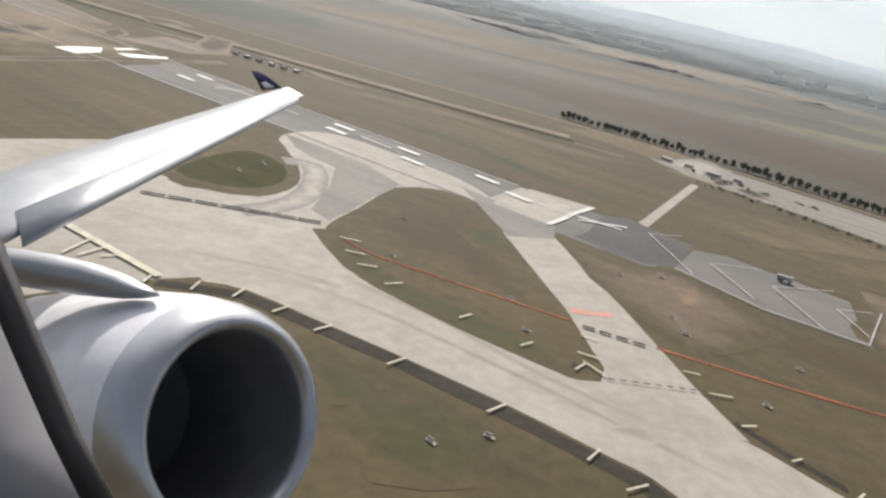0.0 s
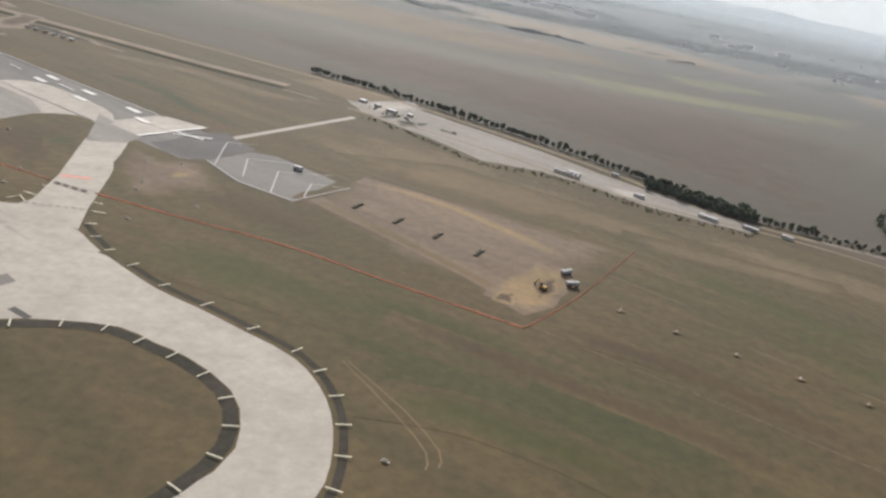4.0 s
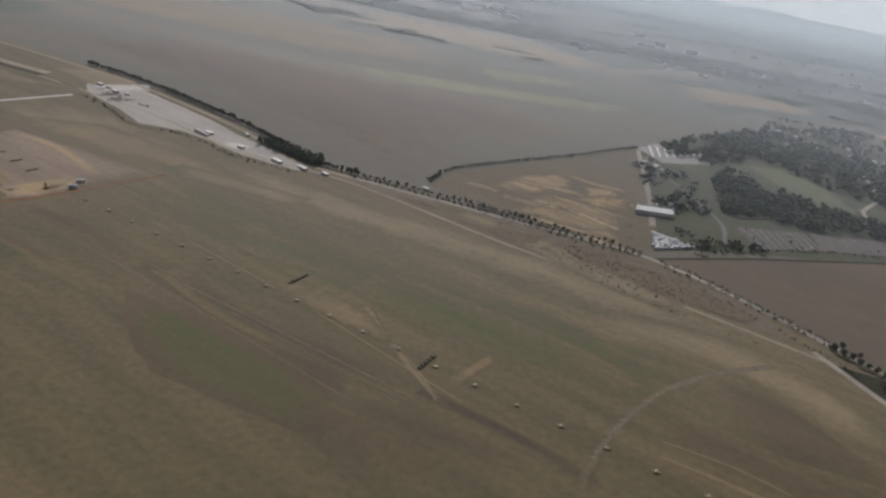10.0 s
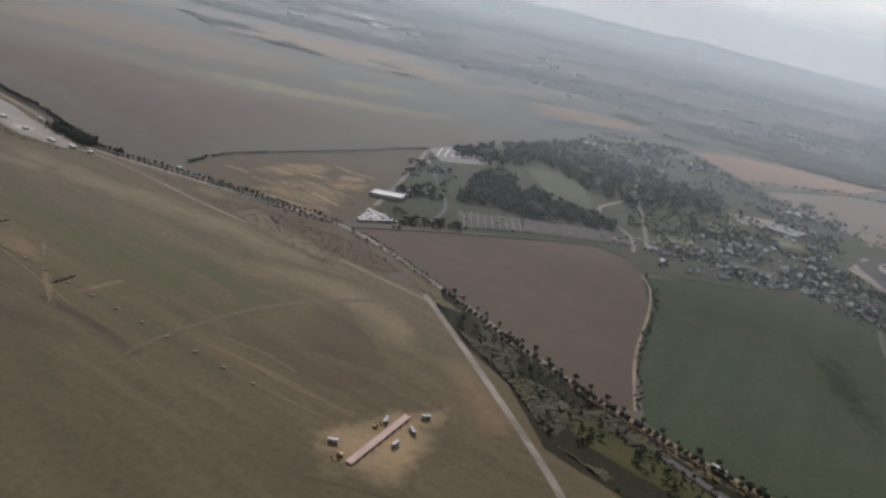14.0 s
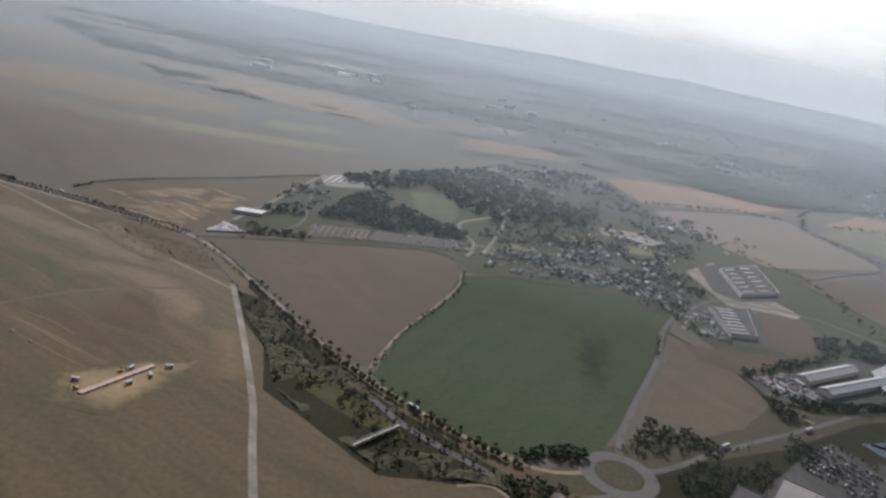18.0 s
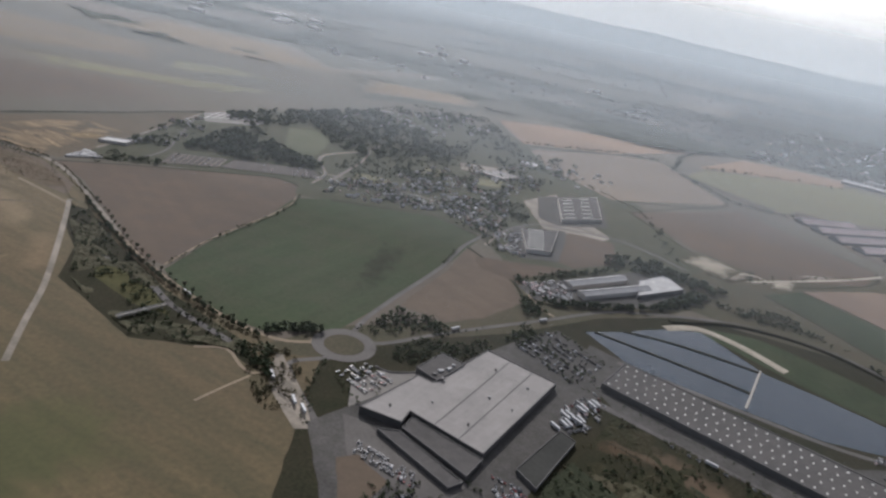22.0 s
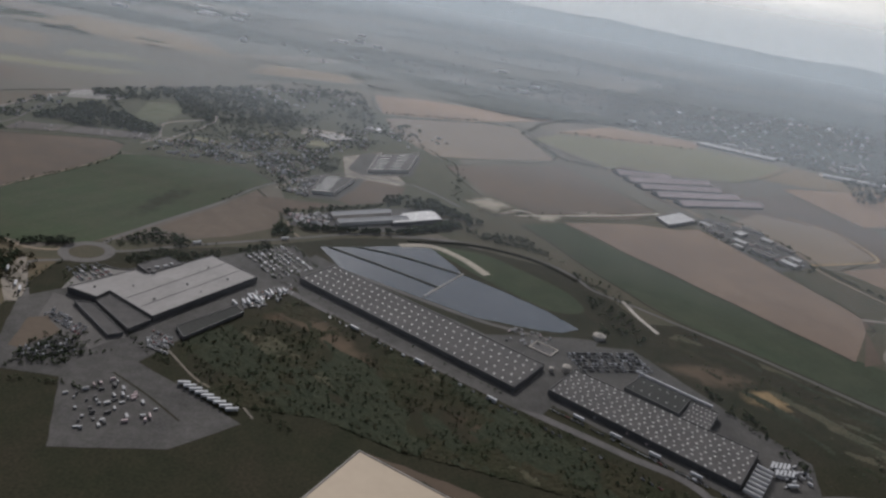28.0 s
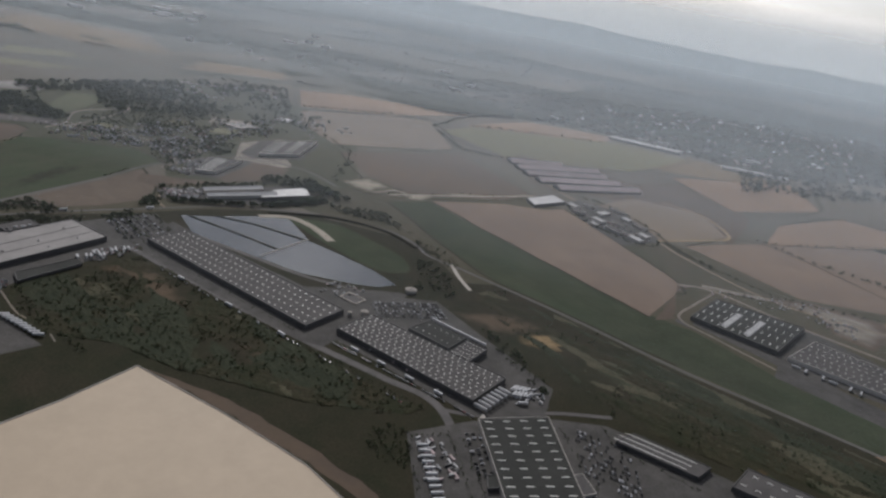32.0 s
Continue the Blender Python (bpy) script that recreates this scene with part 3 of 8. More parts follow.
ground()
TREE_LINE = [(-330, 470), (-67, 352), (60, 300), (110, 276), (160, 243), (196, 215), (234, 180), (290, 163), (345, 148), (400, 130), (440, 94), (470, 58), (500, 22), (524, -6), (550, -28), (584, -53), (612, -66), (636, -72)]
sheet("airfield_grass", [(-900, 720)] + TREE_LINE + [(650, -130), (640, -500), (-900, -300)], AIRGRASS, "dry tan and olive grass of the airfield")
sheet("brown_verge", [(186, 199), (273, 155), (336, 120), (378, 98), (417, 82), (446, 68), (440, 90), (400, 126), (345, 144), (290, 158), (234, 172)], SOIL2, "rough brown verge beside the tree-lined road")
soft_strip("grass_band", [(180, 108), (200, 96), (230, 80), (266, 64), (302, 51), (335, 42), (372, 28), (410, 8)], 46, GREENBAND, "broad olive-green band of airfield grass")
soft_strip("grass_band", [(186, 158), (210, 148), (251, 126), (297, 112), (338, 98), (390, 74), (430, 52)], 30, TANGRASS, "bleached tan strip of airfield grass")
patch("grass_patch", [(62, 178), (92, 210), (150, 190), (196, 160), (178, 140), (120, 150), (84, 160)], TANGRASS, "bleached tan airfield grass", 0.3, grain=0.05)
patch("grass_patch", [(186, 62), (240, 34), (300, -8), (345, -44), (300, -52), (250, -10), (190, 34)], BROWNGRASS, "dead brown band of airfield grass", 0.25, grain=0.04)
patch("grass_patch", [(214, 20), (232, 14), (252, 4), (276, -8), (296, -22), (288, -36), (262, -28), (240, -20), (222, 2)], GREENBAND, "olive-green airfield grass below the ditch", 0.4, BROWNGRASS, 0.05)
soft_strip("ditch", [(228, 30), (248, 20), (272, 11), (294, 1), (316, -10), (340, -22), (356, -34)], 4.5, DITCH, "shallow dark ditch in the grass", BROWNGRASS, 0.1)
soft_strip("trodden_path", [(272, 34), (287, 37), (294, 25), (305, 6), (318, -13)], 3.0, TANGRASS, "pale trodden path beside the approach lights", BROWNGRASS, 0.2)
soft_strip("trodden_path", [(214, 36), (224, 31), (235, 27), (250, 19), (262, 14)], 3.0, TANGRASS, "pale trodden path above the ditch", BROWNGRASS, 0.2)
patch("grass_patch", [(96, 92), (140, 66), (172, 54), (196, 30), (180, 6), (130, 30), (100, 60)], GREENBAND, "olive-green airfield grass", 0.25, grain=0.04)
patch("grass_patch", [(50, 128), (64, 124), (96, 106), (112, 92), (96, 90), (70, 98), (52, 110)], BROWNGRASS, "dead brown airfield grass", 0.3, grain=0.06)
patch("grass_patch", [(400, 30), (440, 44), (452, 20), (440, -20), (410, -30), (396, 0)], BROWNGRASS, "dead brown airfield grass", 0.3, grain=0.05)
patch("grass_patch", [(500, -140), (560, -120), (600, -160), (560, -220), (500, -200)], GREENBAND, "olive-green airfield grass", 0.3, grain=0.05)
for a_, b_, c_, d_, w_, m_ in ((118, 83, 300, -22, 0.7, VERGE), (166, 66, 345, -40, 0.5, VERGE), (112, 72, 240, -2, 0.45, VERGE), (201, 73, 322, -9, 0.6, TANGRASS), (96, 64, 190, 10, 0.4, VERGE), (70, 84, 130, 44, 0.4, VERGE), (230, 112, 380, 20, 0.4, BROWNGRASS), (85, 150, 190, 92, 0.6, TAN), (98, 156, 205, 100, 0.5, TAN)):
    ribbon("tyre_track", [(a_, b_), ((a_ + c_) / 2 + 2, (b_ + d_) / 2 + 1.5), (c_, d_)], w_, m_, "faint tyre track worn along the grass", step=6)
sheet("thicket_ground", [(452, 56), (470, 50), (500, 14), (548, -34), (600, -72), (616, -98), (594, -82), (551, -86), (520, -60), (497, -42), (487, -5), (465, 27)], SCRUB, "dark scrubby ground along the road")
sheet("crescent_meadow", [(500, -8), (517, -18), (545, -40), (560, -60), (540, -55), (512, -35)], GREENGRASS, "small olive meadow between road and track")

sheet("olive_verge", [(600, -80), (640, -40), (700, -10), (745, 60), (760, 130), (900, 175), (1060, 235), (1200, 150), (1420, 20), (1500, -100), (1320, -260), (1000, -60), (960, 20), (860, 70), (735, -10), (660, -70)], OLIVEVERGE, "dark olive verges between roads and fields", amp=2)
sheet("scrub_triangle", [(298, 178), (312, 208), (380, 283), (440, 350), (424, 226), (412, 150), (404, 136), (342, 156)], ROUGH, "brown rough grassland with bare patches", amp=2)
patch("far_field", [(-60, 390), (120, 300), (250, 205), (296, 186), (330, 262), (430, 370), (400, 440), (250, 440), (80, 470)], SOIL, "wide reddish-brown ploughed plain", 0.5, PLAIN, 0.08)
for q_ in ([(328, 192), (348, 225), (380, 251), (381, 223), (350, 190)], [(340, 162), (359, 200), (390, 198), (400, 169), (388, 143), (362, 153)], [(384, 225), (405, 232), (404, 206), (384, 200)], [(367, 152), (393, 157), (395, 136), (376, 134)]):
    patch("bare_patch", q_, OCHRE, "ochre bare sandy soil", 0.5, ROUGH, 0.12)
for q_, w_ in (([(342, 216), (352, 213), (375, 210), (385, 208)], 9), ([(335, 181), (354, 177), (369, 178)], 7), ([(369, 178), (381, 171), (396, 159)], 8), ([(377, 245), (391, 235), (412, 230)], 8), ([(390, 206), (407, 207), (410, 202)], 6), ([(344, 156), (365, 151), (390, 143)], 6), ([(314, 192), (327, 191), (336, 185)], 6), ([(360, 196), (380, 190), (402, 180)], 6)):
    soft_strip("bare_streak", q_, w_, OCHRE, "bright ochre streak of bare soil", ROUGH, 0.25)
for q_ in ([(375, 199), (400, 218), (412, 215), (406, 197), (386, 188)], [(392, 214), (399, 215), (395, 199), (390, 198)]):
    patch("pale_spoil", q_, SAND, "pale spoil on the rough land", 0.3, ROUGH, 0.2)
for q_ in ([(438, 334), (460, 340), (495, 333), (475, 304), (438, 294)], [(456, 305), (484, 307), (476, 273), (456, 273)]):
    patch("meadow_plot", q_, PALEGREEN, "pale grassy plot behind the hedge", 0.5, VILLAGE, 0.1)
patch("bare_plot", [(428, 245), (446, 250), (458, 231), (446, 221), (427, 227)], STRIPSOIL, "bare pinkish plot among bushes", 0.4, VILLAGE, 0.1)
sheet("village_green", [(412, 150), (424, 226), (440, 350), (530, 460), (680, 600), (800, 480), (880, 330), (900, 160), (850, 110), (745, 60), (720, 140), (682, 170), (575, 152), (572, 180), (480, 165), (430, 150)], VILLAGE, "olive village ground with gardens")
sheet("brown_field", [(404, 128), (457, 152), (491, 164), (552, 186), (572, 175), (577, 144), (567, 96), (548, 41), (536, -6), (522, -1), (500, 26), (470, 64), (440, 102)], SOIL, "brown ploughed field")
sheet("green_field", [(577, 146), (601, 157), (641, 161), (682, 165), (719, 137), (690, 60), (664, 3), (640, -44), (607, -59), (582, -50), (556, -33), (539, -12), (549, 41), (568, 96)], CROP, "dark green crop field")
sheet("brown_field", [(708, 110), (737, 64), (742, 32), (716, 0), (694, -14), (668, -2), (694, 60)], SOIL2, "small reddish-brown field")
sheet("orange_field", [(752, 655), (1046, 674), (900, 552), (781, 508)], STUBBLE, "orange stubble field")
sheet("tan_field", [(786, 480), (905, 548), (968, 560), (998, 393), (856, 318), (800, 400)], FIELDTAN, "pale tan field")
sheet("brown_field", [(866, 286), (1007, 372), (1083, 239), (1050, 196), (930, 158)], SOIL, "wide brown ploughed field")
sheet("orange_field", [(1023, 573), (1134, 700), (1279, 683), (1242, 612), (1130, 600)], STUBBLE, "orange stubble field")
sheet("pale_green_field", [(985, 505), (1030, 565), (1130, 592), (1274, 636), (1389, 594), (1247, 440), (1075, 398)], PALEGREEN, "pale green field")
sheet("dark_field", [(1150, 281), (1249, 380), (1333, 436), (1352, 383), (1355, 282), (1288, 168), (1268, 198), (1244, 247), (1201, 263)], SOIL, "dark brown ploughed ground round the sheds", amp=2.0)
sheet("tan_field", [(1290, 482), (1388, 610), (1453, 577), (1496, 524), (1469, 477), (1406, 486), (1339, 481)], TAN, "tan stubble strip below the town", amp=2.0)
sheet("shed_ground", [(1064, 396), (1094, 426), (1244, 368), (1240, 326), (1118, 261), (1094, 289)], SOIL, "dark trodden ground between the sheds", amp=1.5)
sheet("tan_field", [(1216, 299), (1290, 272), (1292, 193), (1211, 143), (1160, 235)], FIELDTAN, "tan field with a dirt loop")
sheet("brown_field", [(1309, 446), (1519, 526), (1494, 388), (1347, 312)], STUBBLE, "reddish bare field")
sheet("brown_field", [(1390, 280), (1511, 361), (1600, 300), (1481, 240), (1334, 190)], STUBBLE, "reddish bare field")
sheet("dark_field", [(1480, 240), (1620, 300), (1700, 190), (1560, 140)], SCRUB, "dark olive field")
sheet("brown_field", [(1230, 140), (1330, 190), (1480, 240), (1560, 140), (1420, 30), (1300, 40)], STRIPSOIL, "brown rough field")
sheet("green_strip", [(934, 128), (972, 150), (1085, 16), (1140, -44), (1164, -60), (1228, -92), (1239, -112), (1268, -150), (1310, -200), (1250, -204), (1196, -164), (1139, -122), (1078, -68), (1029, -30), (998, 12)], DARKCROP, "long dark green strip field")
sheet("brown_strip", [(974, 152), (1051, 184), (1092, 186), (1117, 200), (1189, 34), (1180, 8), (1140, -50), (1085, 17)], STRIPSOIL, "long reddish-brown strip field")
sheet("dark_field", [(1180, 8), (1189, 34), (1208, 28), (1172, -40), (1144, -54)], SOIL, "dark brown strip beside a warehouse")
sheet("business_ground", [(636, -72), (680, -40), (735, -10), (790, 30), (860, 60), (965, 30), (1000, -40), (1029, -34), (1138, -130), (1300, -240), (1250, -480), (640, -480)], SCRUB, "dark scrub and verges round the warehouses")
sheet("grass_bank", [(848, 42), (872, 44), (898, 41), (926, 19), (952, -6), (961, -32), (948, -42), (932, -38), (903, -14), (884, 5), (867, 23)], DARKCROP, "green grass bank beside the pond", smooth=True)
patch("brown_bank", [(984, -92), (1035, -80), (1064, -98), (1034, -116), (1010, -112)], SOIL2, "bare brown earth bank", 0.3, SCRUB)
sheet("brown_bank", [(832, -213), (880, -240), (915, -262), (950, -288), (962, -300), (958, -284), (925, -258), (880, -230)], SOIL, "bare brown earth beside a roof", amp=2)
sheet("brown_corner", [(1232, -196), (1262, -188), (1300, -210), (1260, -226)], STUBBLE, "reddish bare field")
sheet("gravel_belt", [(1180, 10), (1206, 34), (1250, 58), (1300, 10), (1420, 0), (1500, -120), (1400, -220), (1220, -130), (1160, -50)], OLIVEVERGE, "brown disturbed building ground")
sheet("sand_pit", [(1314, -14), (1360, 12), (1390, -20), (1345, -36)], SAND, "ochre sand pit")
ribbon("site_track", [(1210, 34), (1250, 28), (1290, 22), (1330, 8), (1390, -10), (1450, -40)], 7.0, PALEYARD, "pale dug strip of building ground", step=8)
patch("pale_spoil", [(1270, 30), (1310, 34), (1360, 12), (1350, -20), (1316, -50), (1296, -30), (1300, 0)], PALEYARD, "pale sandy building ground", 0.4, SOIL, 0.05)
patch("grass_patch", [(90, 80), (140, 62), (200, 30), (180, 10), (120, 30), (96, 56)], GREENGRASS, "olive airfield grass", 0.4)
patch("grass_patch", [(90, 170), (130, 180), (200, 150), (220, 130), (150, 140), (100, 158)], TAN, "dry tan airfield grass", 0.4)
sheet("town_ground", [(1120, 730), (1290, 705), (1400, 640), (1480, 570), (1560, 590), (1900, 700), (2500, 1000), (2300, 1700), (1500, 1600), (1180, 1000)], SCRUB, "dark green ground of the far town")
patch("far_woods", [(420, 720), (900, 700), (1130, 800), (1300, 1500), (900, 2000), (300, 1800), (280, 1000)], FARWOOD, "dark far wooded country", 0.82, PLAIN, 0.012, 0.10)
patch("far_woods", [(-300, 1500), (300, 1900), (900, 2200), (2500, 2000), (4500, 2400), (4000, 4200), (0, 4500), (-1500, 3000)], FARWOOD, "dark far wooded country", 0.85, PLAIN, 0.012, 0.12)
patch("far_woods", [(540, 560), (760, 630), (1000, 730), (1120, 900), (700, 1000), (460, 760)], FARWOOD, "dark far wooded country", 0.6, PLAIN, 0.03, 0.14)
patch("far_field", [(-168, 400), (-120, 380), (-58, 425), (-50, 500), (-110, 540), (-190, 480)], CROP, "hazy green field beyond the runway road", 0.6, PLAIN, 0.05)
patch("far_field", [(-150, 560), (150, 520), (330, 560), (300, 700), (-50, 760)], TAN, "hazy pinkish field on the plain", 0.6, PLAIN, 0.02, 0.16)
patch("far_field", [(100, 800), (420, 700), (520, 760), (400, 950), (140, 980)], TAN, "hazy pinkish field on the plain", 0.6, PLAIN, 0.02, 0.18)
patch("green_streak", [(250, 560), (360, 540), (470, 600), (420, 640), (300, 610)], PALEGREEN, "soft green streak across the plain", 0.4, PLAIN, 0.03)
patch("green_streak", [(165, 480), (228, 430), (333, 448), (440, 462), (500, 528), (360, 500), (250, 486)], PALEGREEN, "soft green streak across the plain", 0.5, PLAIN, 0.05)

for q_ in ([(756, -106), (778, -88), (799, -101), (787, -118), (767, -113)], [(822, -135), (856, -128), (862, -153), (838, -158), (824, -152)], [(861, -142), (890, -164), (880, -172), (856, -156)], [(824, -145), (841, -143), (839, -157), (825, -158)]):
    patch("scrub_clearing", q_, SOIL, "reddish bare clearing in the scrub", 0.15, SCRUB, 0.15)
for pts_ in ([(1068, -107), (1118, -137), (1169, -174), (1201, -223)], [(1084, -172), (1131, -205), (1162, -239)]):
    soft_strip("grass_band", pts_, 10, BROWNGRASS, "brown grassy band across the dark slope", SCRUB, 0.08)
patch("brown_slope", [(1172, -205), (1204, -193), (1214, -210), (1186, -235), (1164, -231)], BROWNGRASS, "brown dead growth on the slope", 0.3, SCRUB, 0.1)
patch("scrub_clearing", [(757, -93), (787, -92), (808, -106), (832, -136), (840, -156), (822, -150), (790, -118)], SOIL2, "brown bare clearing in the scrub", 0.3, SCRUB)
patch("scrub_clearing", [(860, -170), (900, -176), (946, -204), (930, -222), (886, -206)], SOIL2, "brown bare clearing in the scrub", 0.2, SCRUB)
patch("scrub_clearing", [(1035, -108), (1062, -103), (1072, -124), (1050, -132), (1033, -124)], SAND, "bare sandy bank", 0.3, SCRUB)
patch("green_patch", [(1060, -120), (1110, -110), (1180, -160), (1170, -200), (1100, -180)], CROP, "greener rough grass on the slope", 0.3, SCRUB)
patch("far_field", [(560, 640), (720, 690), (740, 780), (560, 760)], TAN, "hazy tan field on the plain", 0.6, PLAIN, 0.02, 0.20)


def far_hills():
    """A low ridge closing the plain."""
    vs, fs = [], []
    m = 120
    for i in range(m + 1):
        a = radians(-85 + 190 * i / m)
        d = Vector((math.sin(a), math.cos(a), 0))
        h = 62 + 38 * noise.noise(Vector((a * 3.0, 3.1, 0))) + 16 * noise.noise(Vector((a * 17.0, 9.0, 0)))
        for r, z in ((3700, 0), (4200, h), (4400, 0)):
            p = Vector((450, -150, z)) + d * r
            vs.append(tuple(p))
    for i in range(m):
        for j in range(2):
            a = i * 3 + j
            fs.append((a, a + 3, a + 4, a + 1))
    tagged(from_data("far_hills", vs, fs, FARWOOD, None, "low blue hazy hills on the horizon"), kind="structure")


far_hills()


def field_edge(pts, w, material, label):
    """A ragged ditch or grass balk along a field's edge."""
    line = [(x + 2.5 * noise.noise(Vector((x, y, 0)) * 0.02), y + 2.5 * noise.noise(Vector((x, y, 7)) * 0.02)) for x, y in (p[:2] for p in curve_pts(pts, 18.0))]
    ribbon("field_edge", line, w, material, label, step=8)


for pts_ in ([(866, 286), (1007, 372), (1083, 239)], [(1083, 239), (1050, 196), (930, 158), (866, 286)], [(786, 480), (905, 548), (968, 560), (998, 393), (856, 318)], [(985, 505), (1075, 398), (1247, 440), (1389, 594)], [(1216, 299), (1290, 272)], [(1309, 446), (1519, 526), (1494, 388), (1347, 312), (1309, 446)], [(1390, 280), (1511, 361), (1600, 300), (1481, 240), (1334, 190)], [(934, 128), (998, 12), (1029, -30), (1078, -68), (1139, -123)], [(974, 152), (1085, 17), (1140, -50)], [(1117, 200), (1189, 34), (1180, 8)], [(404, 128), (457, 152), (491, 164), (552, 186), (572, 175)], [(708, 110), (737, 64), (742, 32)], [(601, 157), (641, 161), (682, 165), (719, 137)], [(1230, 140), (1330, 190), (1420, 30)], [(752, 655), (781, 508), (900, 552)]):
    field_edge(pts_, 2.2, SCRUB, "dark weedy balk along the field")
patch("pale_spoil", [(896, 150), (915, 172), (946, 178), (936, 158), (912, 140)], PALEYARD, "pale dug ground by the farm track", 0.3, SCRUB, 0.08)
patch("pale_spoil", [(980, 186), (1000, 198), (1030, 206), (1010, 186)], PALEYARD, "pale dug ground by the farm track", 0.3, SOIL, 0.08)


# ---- airfield: runway, taxiways, markings ----
def rw(a, b):
    """A place a metres along the runway from its threshold and b metres across it, to the far side."""
    return (39 + 0.86 * a + 0.51 * b, 160 - 0.51 * a + 0.86 * b)


runway = sheet("runway", [rw(-330, -16), rw(24, -16), rw(24, 9), rw(-330, 9)], ASPHALT, "grey worn asphalt runway", amp=0.1)
sheet("runway_end_pad", [rw(-17, -10), rw(-1.5, -10), rw(-1.5, 8), rw(-17, 8)], CONCRETE, "pale concrete pad at the runway end", amp=0.1)
sheet("asphalt_patch", [rw(6, -14), rw(8, 8), rw(26, 8), rw(27, -10), rw(22, -15)], DARKASPH, "dark fresh asphalt patch", amp=1.5)
sheet("overrun", [rw(27, -11), rw(27, 8), rw(34, 12), rw(66, 10), rw(64, -14), rw(45, -16)], OLDCONC, "grey overrun apron beyond the runway", amp=0.3)
sheet("taxiway_apron", [(-130, 60), (-60, 145), (-42, 128), (-36, 127), (-26, 129), (-21, 141), (-24, 156), (-32, 176), (-20, 190), (12, 172), (20, 156), (6, 156), (-2, 152), (-8, 134), (-12, 121), (-10, 113), (-4, 102), (4, 96), (15, 90), (26, 83.5), (30, 83), (46, 77), (56, 68), (72, 56), (82, 51), (93, 45), (103, 39), (110, 29), (113, 17), (112, 5), (103, -8), (92, -16), (86, -8), (98, 8), (99, 18), (95, 27), (86, 34), (79, 37), (72, 40), (62, 39), (52.4, 36), (49.5, 30), (48.6, 14), (38.6, 14), (37.8, 46.6), (37.3, 53.5), (35.8, 60), (32.3, 64.9), (28.4, 67.2), (17, 74), (3, 81), (-8, 86), (-18, 90.5), (-24, 90.5), (-29, 89), (-60, 60), (-90, 30)], CONCRETE, "pale concrete taxiway", smooth=True)
sheet("link_taxiway", [(21, 138), (32, 142), (40, 110), (44.6, 88), (48, 76), (26, 83), (30.5, 84), (31.8, 88), (29, 106)], CONCRETE, "pale concrete link taxiway", amp=0.1)
sheet("taxi_island", [(-2, 153), (3, 157), (9, 159), (15, 156), (19, 146), (21, 137), (25, 120), (28.6, 106), (31, 91), (30, 86), (26, 85.5), (15, 92), (4, 98), (-3, 104), (-8.5, 114), (-10.5, 121), (-7, 134)], AIRGRASS, "brown grass island between taxiways", amp=0.1)
sheet("grass_wedge", [(-112, 192), (-95, 217), (-56, 190), (-37, 175), (-31, 171), (-25, 156), (-23, 141), (-27, 131), (-36, 129), (-44, 130), (-62, 146)], AIRGRASS, "brown grass between runway and apron", smooth=True)
sheet("green_grass", [(-43, 134), (-34, 131), (-27, 134), (-24, 142), (-26, 152), (-34, 158), (-40, 150)], GREENGRASS, "olive grass by the taxiway bend", smooth=True)
sheet("shoulder", [(-29, 88.5), (-18, 90), (-8, 85.7), (3, 80.8), (17, 73.6), (29, 66.2), (32.2, 64.4), (35.4, 59.8), (36.9, 53.4), (37.4, 46.4), (37.6, 22), (35, 22), (34.9, 46), (34.6, 52.6), (33.4, 57.6), (30.6, 62), (28, 64), (15.8, 71), (2.4, 78.2), (-8.6, 83.2), (-18.6, 87.6), (-29.6, 86.6)], SHOULDER, "dark asphalt shoulder", amp=0.3)
sheet("shoulder", [(-10.2, 121), (-8.2, 114), (-2.8, 104.4), (4.2, 98.4), (15.2, 92.4), (26, 86), (29, 87), (27.5, 88), (16, 94), (5, 100), (-1.8, 105.6), (-6.8, 114), (-8.6, 121)], SHOULDER, "dark taxiway shoulder", amp=0.3)
BEND_IN = [(53.4, 34.6), (62, 37.6), (71, 38.6), (78.6, 35.6), (85.4, 32.6), (93.8, 26.2), (97.6, 17.8), (96.6, 8.6), (90, -3)]
BEND_OUT = [(47.5, 80), (57.2, 69.6), (73, 57.6), (83, 52.6), (94, 46.6), (104.3, 40.2), (111.6, 29.6), (114.6, 17), (113.6, 4.6), (104.4, -9)]
ribbon("shoulder", BEND_IN, 2.4, SHOULDER, "dark taxiway shoulder")
ribbon("shoulder", BEND_OUT, 1.4, SHOULDER, "dark taxiway shoulder")
sheet("concrete_panel", [(44, 49), (46, 52), (49, 49.6), (47, 46.4)], OLDCONC, "greyer replaced concrete panel", amp=0.05)
patch("bare_patch", [(54.5, 118), (60, 121), (64, 117), (58, 113.5)], SAND, "small bare sandy patch", 0.2, grain=0.4)
ribbon("service_road", [(57, 164), (68, 184), (90, 224)], 2.6, CONCRETE, "pale road from runway to compound")
sheet("compound_yard", [(78, 266), (92, 235), (122, 213), (142, 193), (165, 193), (185, 183), (203, 171), (235, 162), (238, 172), (215, 188), (196, 201), (169, 224), (143, 242), (115, 261), (99, 268)], COMPOUND, "pale grey gravel compound beside the road", amp=1.5)
sheet("compound_edge", [(52, 277), (89, 251), (101, 253), (102, 282), (77, 292)], TANGRASS, "bleached ground beside the compound", amp=1.5)
for q_ in ([(86, 253), (110, 278), (118, 263), (96, 235)], [(187, 191), (206, 188), (203, 176), (189, 179)]):
    patch("pale_spoil", q_, CONCRETE, "nearly white crushed stone in the compound", 0.4, COMPOUND, 0.15)
